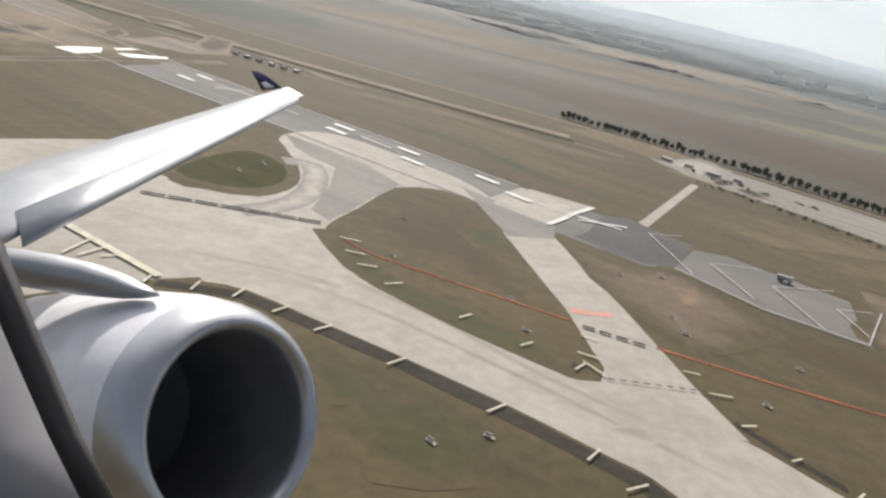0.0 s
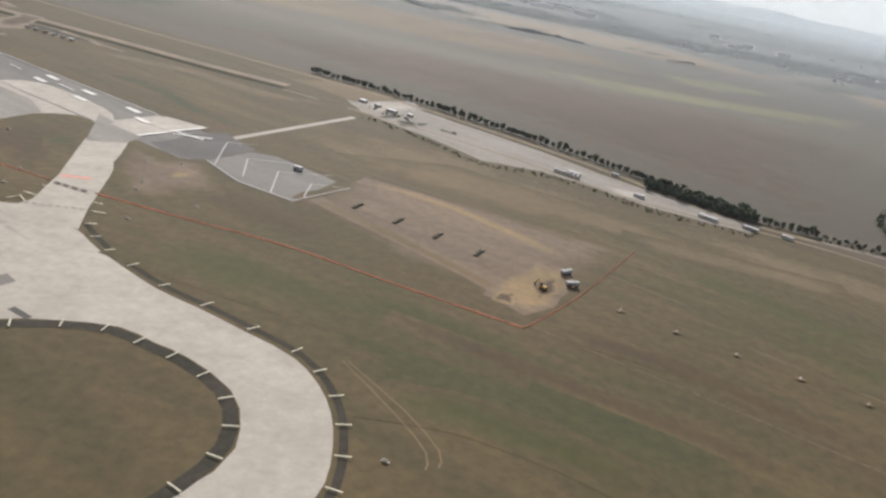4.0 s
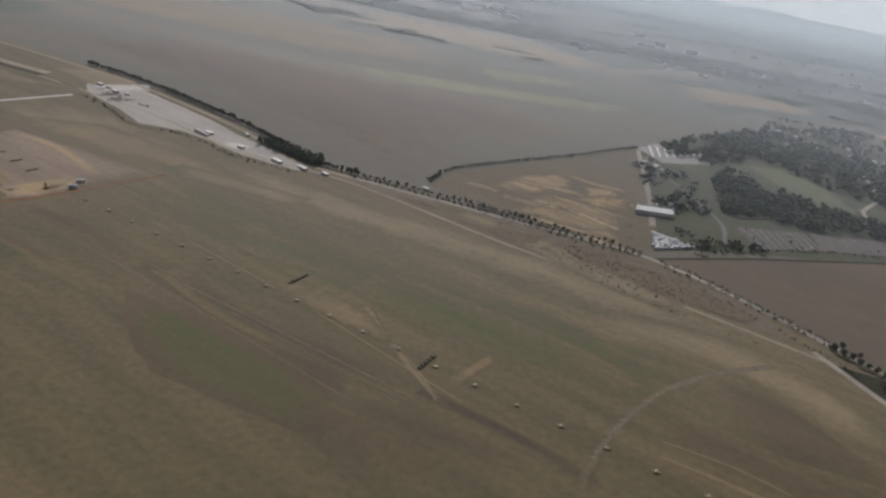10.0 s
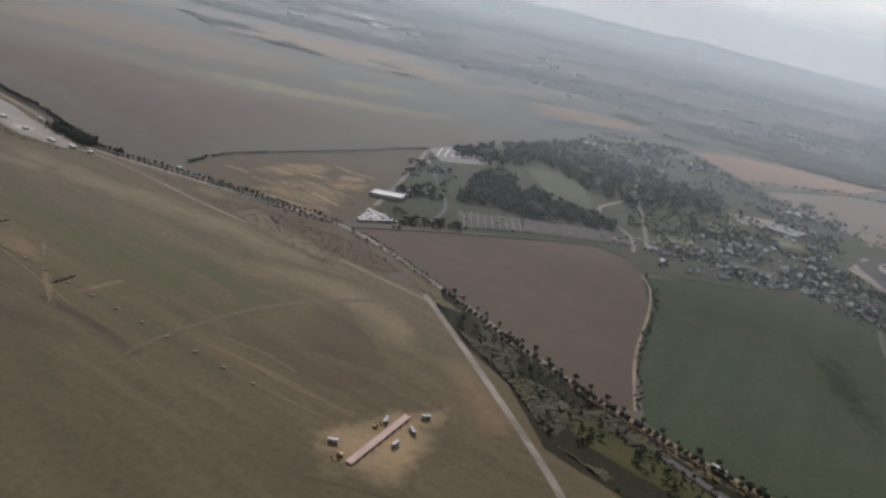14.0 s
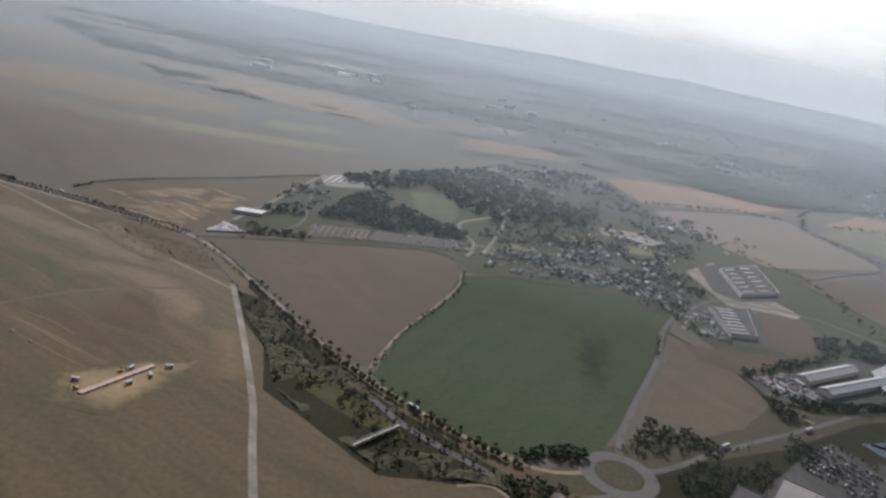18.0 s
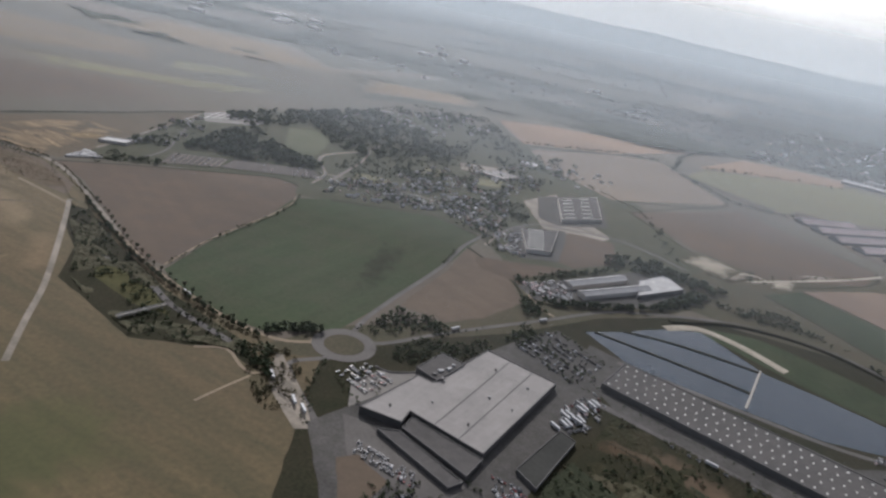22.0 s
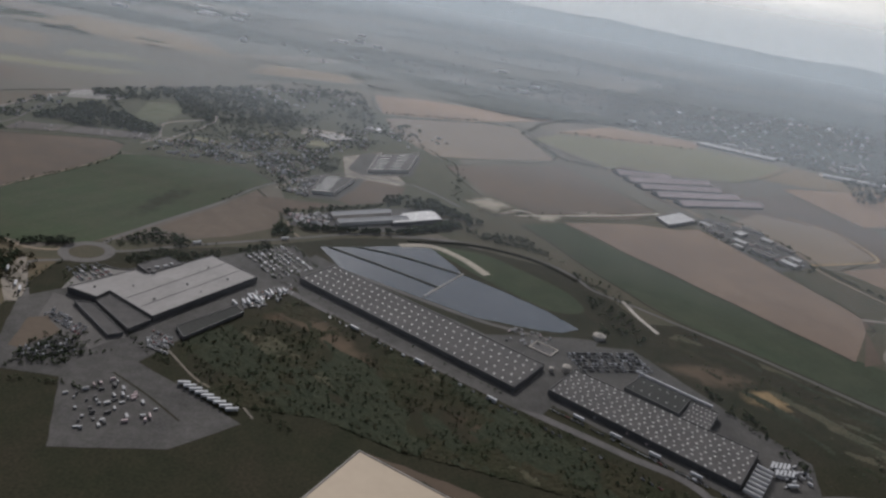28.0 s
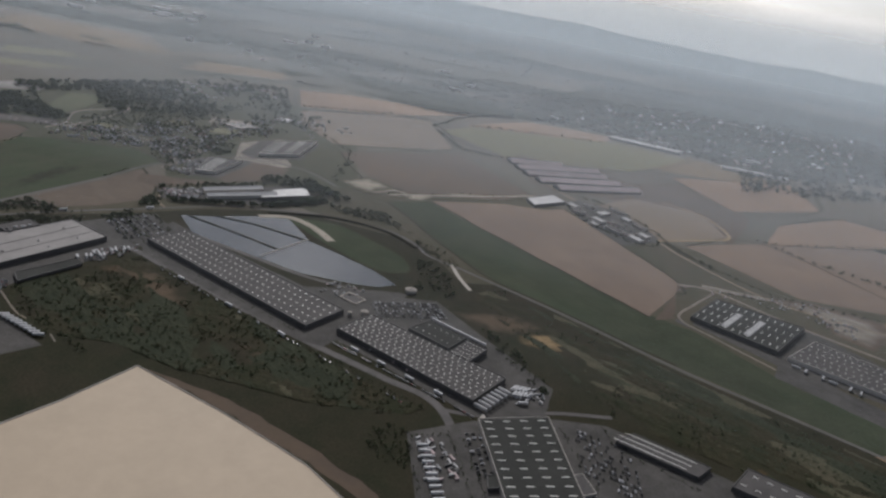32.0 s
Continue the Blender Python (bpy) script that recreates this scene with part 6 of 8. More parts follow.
# ---- trees ----
def tree_mesh(h, spread, seed, slim=1.0):
    """Meshes of a trunk with limbs and of a crown of many uneven clumps."""
    r = np.random.default_rng(seed)
    bm = bmesh.new()
    seg = [(0, 0, 0), (0.02 * h, 0.01 * h, 0.3 * h), (0.0, 0.03 * h, 0.62 * h)]

    def limb(a, b, ra, rb):
        d = (Vector(b) - Vector(a))
        bmesh.ops.create_cone(bm, segments=5, radius1=ra, radius2=rb, depth=d.length, matrix=Matrix.Translation((Vector(a) + Vector(b)) / 2) @ d.to_track_quat("Z", "Y").to_matrix().to_4x4())

    limb(seg[0], seg[1], 0.035 * h, 0.026 * h)
    limb(seg[1], seg[2], 0.026 * h, 0.014 * h)
    for k in range(5):
        a = k * 1.26 + r.uniform(0, 0.6)
        z = r.uniform(0.3, 0.5) * h
        limb((0.01 * h, 0.01 * h, z), (spread * 0.6 * math.cos(a), spread * 0.6 * math.sin(a), z + 0.22 * h), 0.014 * h, 0.006 * h)
    tm = bpy.data.meshes.new("trunk")
    bm.to_mesh(tm)
    bm.free()
    n = 46
    u = r.standard_normal((n, 3))
    u /= np.linalg.norm(u, axis=1)[:, None]
    rad = r.uniform(0.45, 1.0, n)[:, None]
    c = u * rad * np.array([spread, spread, 0.36 * h * slim]) + np.array([0, 0, 0.62 * h])
    c[:, 2] = np.maximum(c[:, 2], 0.22 * h)
    v, f = clumps(c, r.uniform(0.09, 0.17, n) * h, r)
    cm = bpy.data.meshes.new("crown")
    cm.from_pydata(v.tolist(), [], f.tolist())
    tm.materials.append(BARK)
    return tm, cm


TREES = []
for i, (h, sp, sl) in enumerate(((5.4, 1.6, 1.0), (5.0, 1.8, 0.9), (6.0, 1.5, 1.05), (4.4, 1.6, 0.9), (3.6, 1.5, 0.9))):
    tm, cm = tree_mesh(h, sp, 20 + i, sl)
    for material in (LEAF, LEAFDRY):
        c2 = cm.copy()
        c2.materials.append(material)
        t = base_of("tree", 0, 0, -50, 0, "", "tree")
        for nm, me in (("trunk", tm), ("crown", c2)):
            o = new(nm, me)
            o.parent = t
        TREES.append(t)


def plant(spots, label, group, kinds, size=(0.8, 1.15)):
    for x, y in spots:
        src = TREES[int(RNG.choice(kinds))]
        t = copy_thing(src, Matrix.Translation((x, y, 0.0)) @ Matrix.Rotation(RNG.uniform(0, 6.28), 4, "Z") @ Matrix.Scale(RNG.uniform(*size), 4))
        tagged(t, label, "tree", group)


def offset(pts, d):
    out = []
    for i, p in enumerate(pts):
        a, b = Vector((*pts[max(i - 1, 0)], 0)), Vector((*pts[min(i + 1, len(pts) - 1)], 0))
        t = (b - a).normalized()
        out.append((p[0] - t.y * d, p[1] + t.x * d))
    return out


ROW_A = [(58, 304), (108, 280), (158, 247), (196, 220), (232, 184), (262, 172)]
plant(along(ROW_A, 2.1, 0.3), "dark green roadside tree in a long row", "roadside trees", [0, 2, 4, 1], (0.42, 0.66))
ROW_B = [(262, 170), (290, 164), (345, 149), (400, 131)]
plant(along(offset(ROW_B, 2.6), 3.0, 0.3), "small roadside tree beside the pale road", "roadside trees", [7, 9, 5], (0.3, 0.46))
plant(along(offset(ROW_B, -2.6), 3.0, 0.3), "small roadside tree beside the pale road", "roadside trees", [6, 8, 7], (0.3, 0.46))
ROW_C = [(462, 68), (498, 25), (522, -2), (548, -25), (582, -50), (606, -62)]
plant(along(offset(ROW_C, -2.8), 2.7, 0.35), "olive roadside tree in an avenue", "avenue trees", [0, 1, 6, 8], (0.5, 0.75))
plant(along(offset(ROW_C, 2.8), 7.4, 0.5), "olive roadside tree in an avenue", "avenue trees", [1, 6, 8], (0.4, 0.65))
for t in TREES:
    for o in (*t.children, t):
        bpy.data.objects.remove(o)


def heights(n, lo, hi):
    return RNG.uniform(lo, hi, n)


def hedge(pts, gap, lo, hi, label, jitter=0.5, material=None, per=5):
    s = along(pts, gap, jitter)
    leaf_stuff("hedge", s, heights(len(s), lo, hi), material or LEAF, label, per, category="hedge")


def thicket(poly, n, lo, hi, label, material=None, per=6, patchy=0.0, name="thicket"):
    s = scatter(poly, n, patchy=patchy)
    leaf_stuff(name, s, heights(len(s), lo, hi), material or LEAF, label, per)


thicket([(322, 188), (377, 255), (417, 245), (397, 137), (366, 144), (334, 159)], 170, 0.3, 0.9, "low rusty brush on the rough land", RUST, 4, 0.3, "bushes")
thicket([(311, 168), (340, 160), (367, 148), (395, 127), (387, 125), (355, 137), (323, 151)], 130, 0.5, 1.2, "dark brush behind the avenue", LEAF, 5, 0.1, "bushes")
thicket([(434, 291), (466, 286), (461, 253), (429, 252)], 60, 0.8, 1.8, "garden trees by the plots", None, 6, 0.1)
thicket([(423, 221), (459, 221), (449, 198), (418, 200)], 60, 0.8, 2.0, "garden trees by the plots", None, 6, 0.1)
thicket([(427, 182), (448, 154), (430, 139), (422, 149)], 60, 0.8, 2.0, "dark trees behind the yard", None, 6, 0.0)
hedge([(298, 182), (309, 211), (340, 246), (380, 286), (440, 352)], 0.5, 1.2, 2.0, "dark dense hedge along the field", 0.6)
hedge([(579, 150), (579, 130), (570, 96), (550, 41), (539, -4)], 2.6, 1.0, 2.6, "ragged hedge along the field path", 0.8)
hedge(offset(ROW_B, 2.6), 1.3, 0.6, 1.5, "low dark roadside bushes", 0.5)
hedge(offset(ROW_B, -2.6), 1.6, 0.5, 1.2, "low dark roadside bushes", 0.5)
hedge(ROW_A, 1.3, 0.8, 1.8, "dark undergrowth below roadside trees", 0.6)
hedge(offset(ROW_C, -2.8), 1.4, 0.6, 1.4, "dark undergrowth below avenue trees", 0.5)
hedge([(405, 126), (440, 92), (462, 64)], 2.0, 0.8, 1.8, "low olive roadside bushes", 1.2, LEAFDRY)
hedge([(93, 228), (122, 206), (141, 187), (165, 187), (184, 178), (202, 166), (234, 158)], 0.8, 0.5, 1.2, "scrubby bushes along the compound edge", 1.2)
hedge([(796, -92), (840, -123), (900, -164), (950, -196), (976, -214)], 3.0, 0.7, 1.7, "dark bushes along the works street", 0.9)
hedge([(780, -66), (840, -110), (898, -152)], 4.0, 0.6, 1.4, "dark bushes along the warehouse wall", 0.4)
hedge([(700, 100), (690, 66)], 3.0, 1.2, 2.4, "bushes along the lane", 1.0)
thicket([(205, 196), (238, 174), (246, 180), (214, 204)], 130, 2.4, 3.8, "dense dark roadside wood")
VERGE_BRUSH = [(355, 131), (394, 116), (419, 83), (441, 58), (427, 59), (403, 72), (375, 91), (338, 110)]
thicket(VERGE_BRUSH, 140, 0.3, 0.8, "rusty brown bushes on the verge", RUST, 5, 0.25, "bushes")
thicket(VERGE_BRUSH, 60, 0.4, 0.9, "olive bushes on the verge", LEAFDRY, 5, 0.25, "bushes")
thicket([(336, 150), (378, 120), (414, 109), (452, 56), (442, 57), (400, 83), (355, 115), (310, 142)], 200, 0.3, 0.8, "rusty brown bushes on the verge", RUST, 5, 0.3, "bushes")
hedge([(413, 126), (440, 97), (468, 64)], 0.9, 0.7, 1.5, "pale bushy hedge beside the road", 0.6, PALELEAF)
hedge([(408, 120), (435, 84), (460, 53)], 1.4, 0.5, 1.2, "dark low bushes beside the road", 0.8)
brush("verge_scrub", [(280, 154), (345, 140), (400, 122), (440, 84), (430, 76), (378, 98), (330, 124)], 0.9, 0.4, "low brown scrub on the verge", -0.35, VERGE)
brush("scrub", [(454, 56), (470, 50), (500, 14), (548, -34), (600, -72), (614, -94), (594, -80), (551, -83), (520, -58), (500, -38), (487, -5), (468, 27)], 1.0, 1.6, "olive rough scrub between road and track", 0.0, OLIVEBRUSH)
thicket([(454, 56), (470, 50), (500, 14), (548, -34), (600, -72), (614, -94), (594, -80), (551, -83), (520, -58), (500, -38), (487, -5), (468, 27)], 320, 0.8, 2.3, "dark bushes between road and track", LEAF, 6, 0.35)
thicket([(458, 366), (527, 455), (600, 525), (690, 430), (694, 342), (640, 330), (600, 300), (572, 330), (545, 390), (498, 335), (470, 345)], 620, 3.6, 6.2, "dark village woodland", None, 8, 0.15, "woodland")
thicket([(464, 222), (480, 290), (500, 330), (537, 272), (576, 248), (590, 230), (512, 218)], 330, 3.4, 5.6, "dark woodland by the village", None, 8, 0.1, "woodland")
thicket([(424, 205), (428, 300), (446, 330), (462, 290), (455, 210)], 60, 2.2, 4.4, "garden trees by the yard", None, 7, 0.4)
thicket([(436, 152), (470, 164), (468, 172), (432, 164)], 40, 1.6, 3.2, "bushes behind the yard")
hedge([(470, 166), (506, 181), (560, 194), (580, 200)], 2.2, 0.8, 1.8, "thin dark hedge behind the plots", 0.5)
thicket([(590, 172), (690, 180), (722, 150), (760, 200), (770, 270), (700, 320), (610, 235)], 800, 1.2, 2.8, "village garden trees", None, 7, 0.45)
thicket([(585, 235), (640, 235), (700, 320), (770, 290), (790, 330), (690, 345), (640, 330), (600, 300)], 420, 1.4, 3.0, "dark garden trees behind the village", None, 6, 0.15)
thicket([(733, 240), (762, 242), (758, 187), (736, 189)], 70, 1.2, 2.6, "dark trees between workshops", None, 6, 0.0)
thicket([(690, 330), (800, 330), (840, 420), (760, 520), (700, 470)], 220, 2.6, 4.8, "trees round the far village", None, 6, 0.4)
thicket([(700, 470), (760, 520), (740, 620), (640, 620), (600, 540)], 240, 3, 5, "trees round the far village", None, 6, 0.4)
thicket([(738, 52), (760, 34), (802, 46), (838, 60), (868, 82), (878, 98), (870, 100), (828, 58), (776, 42), (752, 40)], 170, 2.4, 4.6, "dark tree belt round the works", None, 7)
thicket([(742, 62), (776, 86), (820, 116), (816, 120), (772, 92), (738, 66)], 70, 2.0, 3.6, "tree belt behind the works")
thicket([(806, 132), (824, 150), (860, 150), (898, 112), (884, 104), (850, 120)], 150, 2.6, 5.0, "dark wood behind the works", None, 7, 0.0, "woodland")
thicket([(740, 40), (742, 12), (756, 20), (752, 34)], 40, 2.0, 3.8, "bushes by the lane")
thicket([(668, -6), (700, -22), (694, -30), (664, -38), (656, -28)], 70, 1.8, 3.6, "dark bushes by the roundabout")
thicket([(606, -60), (634, -50), (630, -44), (604, -54)], 45, 2.2, 4.0, "dark trees beside the roundabout")
thicket([(676, -58), (704, -40), (714, -46), (694, -66)], 80, 0.8, 1.8, "rows of low olive bushes", LEAFDRY, 5)
thicket([(600, -82), (620, -100), (612, -70), (596, -74)], 60, 1.6, 3.2, "dark bushes near the road")
HEATH = [(732, -150), (737, -138), (759, -108), (776, -81), (787, -80), (843, -124), (900, -165)] + [(957, -205), (978, -212), (968, -221), (918, -224), (885, -217), (846, -210), (809, -194)] + [(764, -195), (749, -177), (736, -163)]
brush("scrub", HEATH, 1.0, 0.6, "dark low scrub between road and roof", -0.12)
brush("weeds", HEATH, 1.0, 0.75, "blackish weeds in drifts between road and roof", -0.02, DARKWEED, radians(-50), 0.9, 25.0)
brush("scrub", HEATH, 1.0, 0.75, "olive scrub in drifts between road and roof", 0.34, OLIVEBRUSH, radians(-40), 0.7, 60.0)
thicket(HEATH, 900, 0.6, 1.5, "dark bushes standing in the scrub", LEAF, 6, 0.3, "bushes")
thicket(HEATH, 260, 0.5, 1.2, "olive bushes standing in the scrub", LEAFDRY, 6, 0.35, "bushes")
thicket(HEATH, 60, 1.0, 1.9, "small dark trees standing in the scrub", LEAF, 9, 0.3, "small_trees")
thicket(HEATH, 90, 1.0, 1.8, "small olive trees standing in the scrub", LEAFDRY, 9, 0.3, "small_trees")
for q_ in ([(756, -109), (775, -95), (796, -102), (787, -115), (770, -110)], [(825, -136), (853, -131), (860, -151), (838, -156), (826, -149)], [(866, -145), (887, -164), (881, -169), (859, -155)]):
    thicket(q_, 45, 0.3, 0.7, "rusty brown bushes in the scrub", RUST, 5, 0.0, "bushes")
SLOPE = [(1000, -64), (1028, -40), (1076, -78), (1136, -132), (1234, -206), (1230, -290), (1140, -230), (1080, -196), (1050, -130)]
brush("scrub", SLOPE, 1.2, 0.6, "dark low scrub in long drifts on the slope", 0.02, None, radians(-37), 0.9)
brush("scrub", SLOPE, 1.2, 0.5, "olive low scrub in long drifts on the slope", 0.1, OLIVEBRUSH, radians(-30), 0.6, 40.0)
brush("weeds", SLOPE, 1.2, 0.4, "blackish weeds in long drifts on the slope", 0.12, DARKWEED, radians(-44), 0.7, 90.0)
thicket(SLOPE, 300, 0.7, 1.6, "dark bushes standing in the scrub", LEAF, 6, 0.5, "bushes")
thicket([(936, 70), (990, 20), (1000, -6), (990, -20), (962, 26)], 60, 1.0, 2.6, "bushes by the dam", None, 6, 0.4)
thicket([(962, 4), (986, -22), (1000, -60), (985, -74), (968, -40)], 80, 1.0, 2.6, "dark bushes at the pond's end")
thicket([(1010, -108), (1030, -130), (1052, -178), (1044, -186), (1020, -140)], 60, 1.2, 2.6, "dark bushes round the yard")
hedge([(972, 515), (990, 560), (1023, 633), (1111, 728)], 4.0, 3.0, 5.5, "dark far hedgerow", 2.0)
hedge([(975, 500), (1014, 403), (1074, 389)], 3.0, 2.0, 4.5, "dark far hedgerow", 1.5)
hedge([(781, 508), (840, 528), (900, 552), (970, 562)], 5.0, 2.5, 5.0, "dark far hedgerow", 2.0)
hedge([(1030, 570), (1130, 597), (1242, 614)], 7.0, 2.5, 5.5, "broken far hedgerow", 2.5)
hedge([(1205, 135), (1255, 58), (1300, 26), (1420, 14), (1560, 30)], 3.0, 1.2, 2.6, "dark bank hedge", 1.5)
hedge([(1137, 259), (1168, 244), (1191, 209), (1206, 166), (1213, 125), (1237, 81)], 2.0, 1.4, 3.2, "dark hedge between farmyard and field", 1.2)
hedge([(1118, 222), (1150, 140), (1185, 116), (1200, 140)], 3.0, 1.8, 3.4, "trees round the farmyard", 2.0)
hedge([(1330, 196), (1400, 120), (1520, 60)], 4.0, 1.8, 4.0, "dark hedge across brown fields", 2.0)
hedge([(1334, 190), (1481, 242), (1600, 300)], 5.0, 1.5, 3.5, "dark field hedge", 1.5)
patch("weed_patch", [(636, 0), (652, 4), (668, 60), (670, 92), (650, 100), (640, 60)], DARKWEED, "dark weedy patch in the green field", 0.1, CROP)
hedge([(640, 20), (648, 50), (658, 88)], 1.2, 0.3, 0.7, "dark weeds in the green field", 4.5, per=3)
hedge([(930, 150), (975, 176), (1050, 212)], 5.0, 1.2, 2.6, "bushes along the farm track", 2.5)
hedge([(875, 170), (880, 280), (870, 300), (800, 400)], 4.0, 1.5, 3.4, "bushes along the factory edge", 3)

for p_ in ([(652, -76), (668, -96)], [(646, -90), (658, -108)], [(736, -22), (752, -44), (768, -62)], [(760, -2), (786, -34)], [(742, -14), (760, -38), (774, -58)], [(690, -32), (716, -14)], [(640, -76), (634, -100), (640, -128)], [(660, -196), (712, -196)], [(735, -150), (764, -180), (800, -206)]):
    hedge(p_, 2.0, 0.8, 2.2, "dark hedge and small trees beside the paving", 1.0)
thicket([(690, -64), (716, -40), (724, -34), (716, -26), (690, -44), (668, -58), (672, -66)], 160, 0.8, 2.2, "dark bushes between road and hall", None, 6, 0.2)
thicket([(618, -70), (630, -84), (632, -120), (618, -120), (606, -92)], 160, 0.8, 2.2, "dark bushes by the approach road", LEAFDRY, 6, 0.3)
thicket([(952, -50), (968, -48), (972, -64), (958, -72)], 40, 0.8, 1.8, "bushes by the pond end", None, 6, 0.2)
thicket([(870, 110), (900, 100), (935, 90), (950, 60), (925, 62), (895, 72), (880, 90)], 160, 1.2, 3.0, "dark bushes behind the dam", None, 6, 0.2)
thicket([(690, 170), (730, 110), (736, 160), (740, 200), (720, 220)], 120, 1.2, 2.8, "dark garden trees", None, 6, 0.1)


# paving, hedges and cars round the big hall
sheet("side_paving", [(653, -115), (662, -117), (682, -136), (706, -147), (695, -165), (675, -153), (661, -150)], ROADM, "grey lane along the hall", amp=0.6)
sheet("lawn", [(655, -144), (663, -140), (676, -153), (666, -172), (660, -171)], SOIL2, "brown bare ground beside the lane", amp=1.0)
for pts_ in ([(669, -184), (677, -163), (688, -150)], [(677, -184), (684, -168), (696, -156)], [(687, -183), (695, -171), (705, -163)], [(706, -145), (720, -159), (734, -168)], [(735, -10), (754, -31), (774, -48)], [(745, -13), (764, -23), (781, -30)]):
    hedge(pts_, 1.3, 0.9, 2.0, "small trees in rows between parked cars", 0.7)
thicket([(667, -156), (684, -151), (695, -168), (689, -182), (666, -188)], 170, 0.7, 2.0, "small trees over the car park", None, 7, 0.1)
thicket([(669, -53), (693, -27), (697, -39), (677, -66)], 90, 0.8, 1.8, "dense dark bushes beside the road", None, 6, 0.0)
thicket([(644, -36), (688, -10), (693, -23), (655, -45)], 70, 0.8, 2.0, "dark bushes beside the roundabout", None, 6, 0.1)
thicket([(725, -25), (740, 3), (748, -5), (732, -39)], 70, 1.0, 2.2, "dark trees beside the hall", None, 6, 0.1)


for pts_ in ([(967, -238), (969, -251), (974, -271), (977, -287)], [(989, -231), (994, -254), (999, -280)], [(995, -232), (1001, -257), (1005, -279)], [(1048, -214), (1053, -237), (1059, -261)], [(1071, -206), (1075, -223)], [(1078, -226), (1098, -240), (1112, -250)], [(972, -238), (988, -234)]):
    hedge(pts_, 1.5, 0.5, 1.4, "dark hedge beside the works paving", 0.6)
thicket([(946, -239), (962, -228), (972, -237), (969, -264), (953, -259)], 110, 0.6, 1.5, "dark bushes by the lorry lot", None, 6, 0.1)
# ---- houses ----
def house_kind(w, d, h, roof_mat, chimney=True):
    """A gable house: walls, tiled roof with eaves, chimney, door and windows."""
    t = base_of("house", 0, 0, -60, 0, "", "house")
    bm = bmesh.new()
    box(bm, 0, 0, 0, w, d, h)
    for s in (-1, 1):
        f = [bm.verts.new((s * w / 2, -d / 2, h)), bm.verts.new((s * w / 2, d / 2, h)), bm.verts.new((s * w / 2, 0, h + d * 0.34))]
        bm.faces.new(f if s > 0 else f[::-1])
    part("wall", bm, WALLPALE, t)
    e, r, x = d * 0.58, h + d * 0.36, w * 0.55
    vs = []
    for q in (-x, x):
        vs += [(q, -e, h - 0.12), (q, 0, r), (q, e, h - 0.12), (q, e, h - 0.26), (q, 0, r - 0.16), (q, -e, h - 0.26)]
    from_data("roof", vs, [(0, 1, 7, 6), (1, 2, 8, 7), (2, 3, 9, 8), (5, 0, 6, 11), (0, 5, 4, 1), (1, 4, 3, 2), (7, 10, 11, 6), (8, 9, 10, 7), (3, 4, 10, 9), (4, 5, 11, 10)], roof_mat, t)
    if chimney:
        bm = bmesh.new()
        box(bm, w * 0.2, d * 0.12, r - 0.5, 0.35, 0.35, 0.9)
        part("chimney", bm, TILE, t)
    pane = None
    for k in (-0.3, 0.3):
        if pane is None:
            bm = bmesh.new()
            box(bm, 0, 0, 0, 0.55, 0.06, 0.6)
            pane = part("window", bm, DARKGLASS, t)
            o = pane
        else:
            o = new("window", pane.data)
            o.parent = t
        o.location = (k * w, -d / 2, h * 0.4)
    return t


HOUSES = [house_kind(5.2, 3.8, 2.2, TILE), house_kind(4.2, 3.6, 2.6, TILE), house_kind(6.0, 3.6, 2.0, SLATE), house_kind(4.6, 4.2, 2.2, ROOFWHITE, False), house_kind(7.5, 3.2, 1.8, ROOFWHITE, False), house_kind(3.4, 2.8, 1.8, TILE)]


def settle(poly, n, group, gap=6.5, kinds=(0, 1, 2, 3, 3, 3, 5, 4, 4, 4), turn=0.6):
    for x, y in scatter(poly, n, gap, 0.25):
        k = int(RNG.choice(kinds))
        t = copy_thing(HOUSES[k], Matrix.Translation((x, y, 0.02)) @ Matrix.Rotation(turn + RNG.choice([0, 1.57]) + RNG.normal(0, 0.15), 4, "Z") @ Matrix.Scale(RNG.uniform(0.52, 0.78), 4))
        tagged(t, ("pale village house with clay-tile roof", "pale village house with clay-tile roof", "pale village house with grey roof", "pale village house with bright sheet roof", "long outbuilding with white metal roof", "small cottage with clay-tile roof")[k], "house", group)


settle([(588, 172), (640, 170), (684, 176), (720, 148), (742, 178), (746, 250), (690, 260), (640, 240), (596, 215)], 150, "village houses", 4.2)
settle([(640, 250), (746, 255), (780, 300), (770, 380), (690, 330)], 70, "village houses", 6)
settle([(540, 450), (600, 540), (700, 610), (760, 560), (700, 470), (620, 430)], 70, "far village houses", 7)
settle([(424, 205), (428, 300), (446, 330), (462, 290), (455, 210)], 18, "houses by the yard", 6)
settle([(730, 118), (748, 112), (750, 165), (730, 150)], 16, "workshop buildings", 4.5, (4, 2, 3))
settle([(750, 52), (776, 48), (778, 66), (760, 68)], 10, "works buildings", 4.5, (4, 4, 2))
settle([(820, 330), (870, 380), (850, 430), (790, 410)], 14, "far barns", 10, (4, 2))
for t in HOUSES:
    for o in (*t.children, t):
        bpy.data.objects.remove(o)


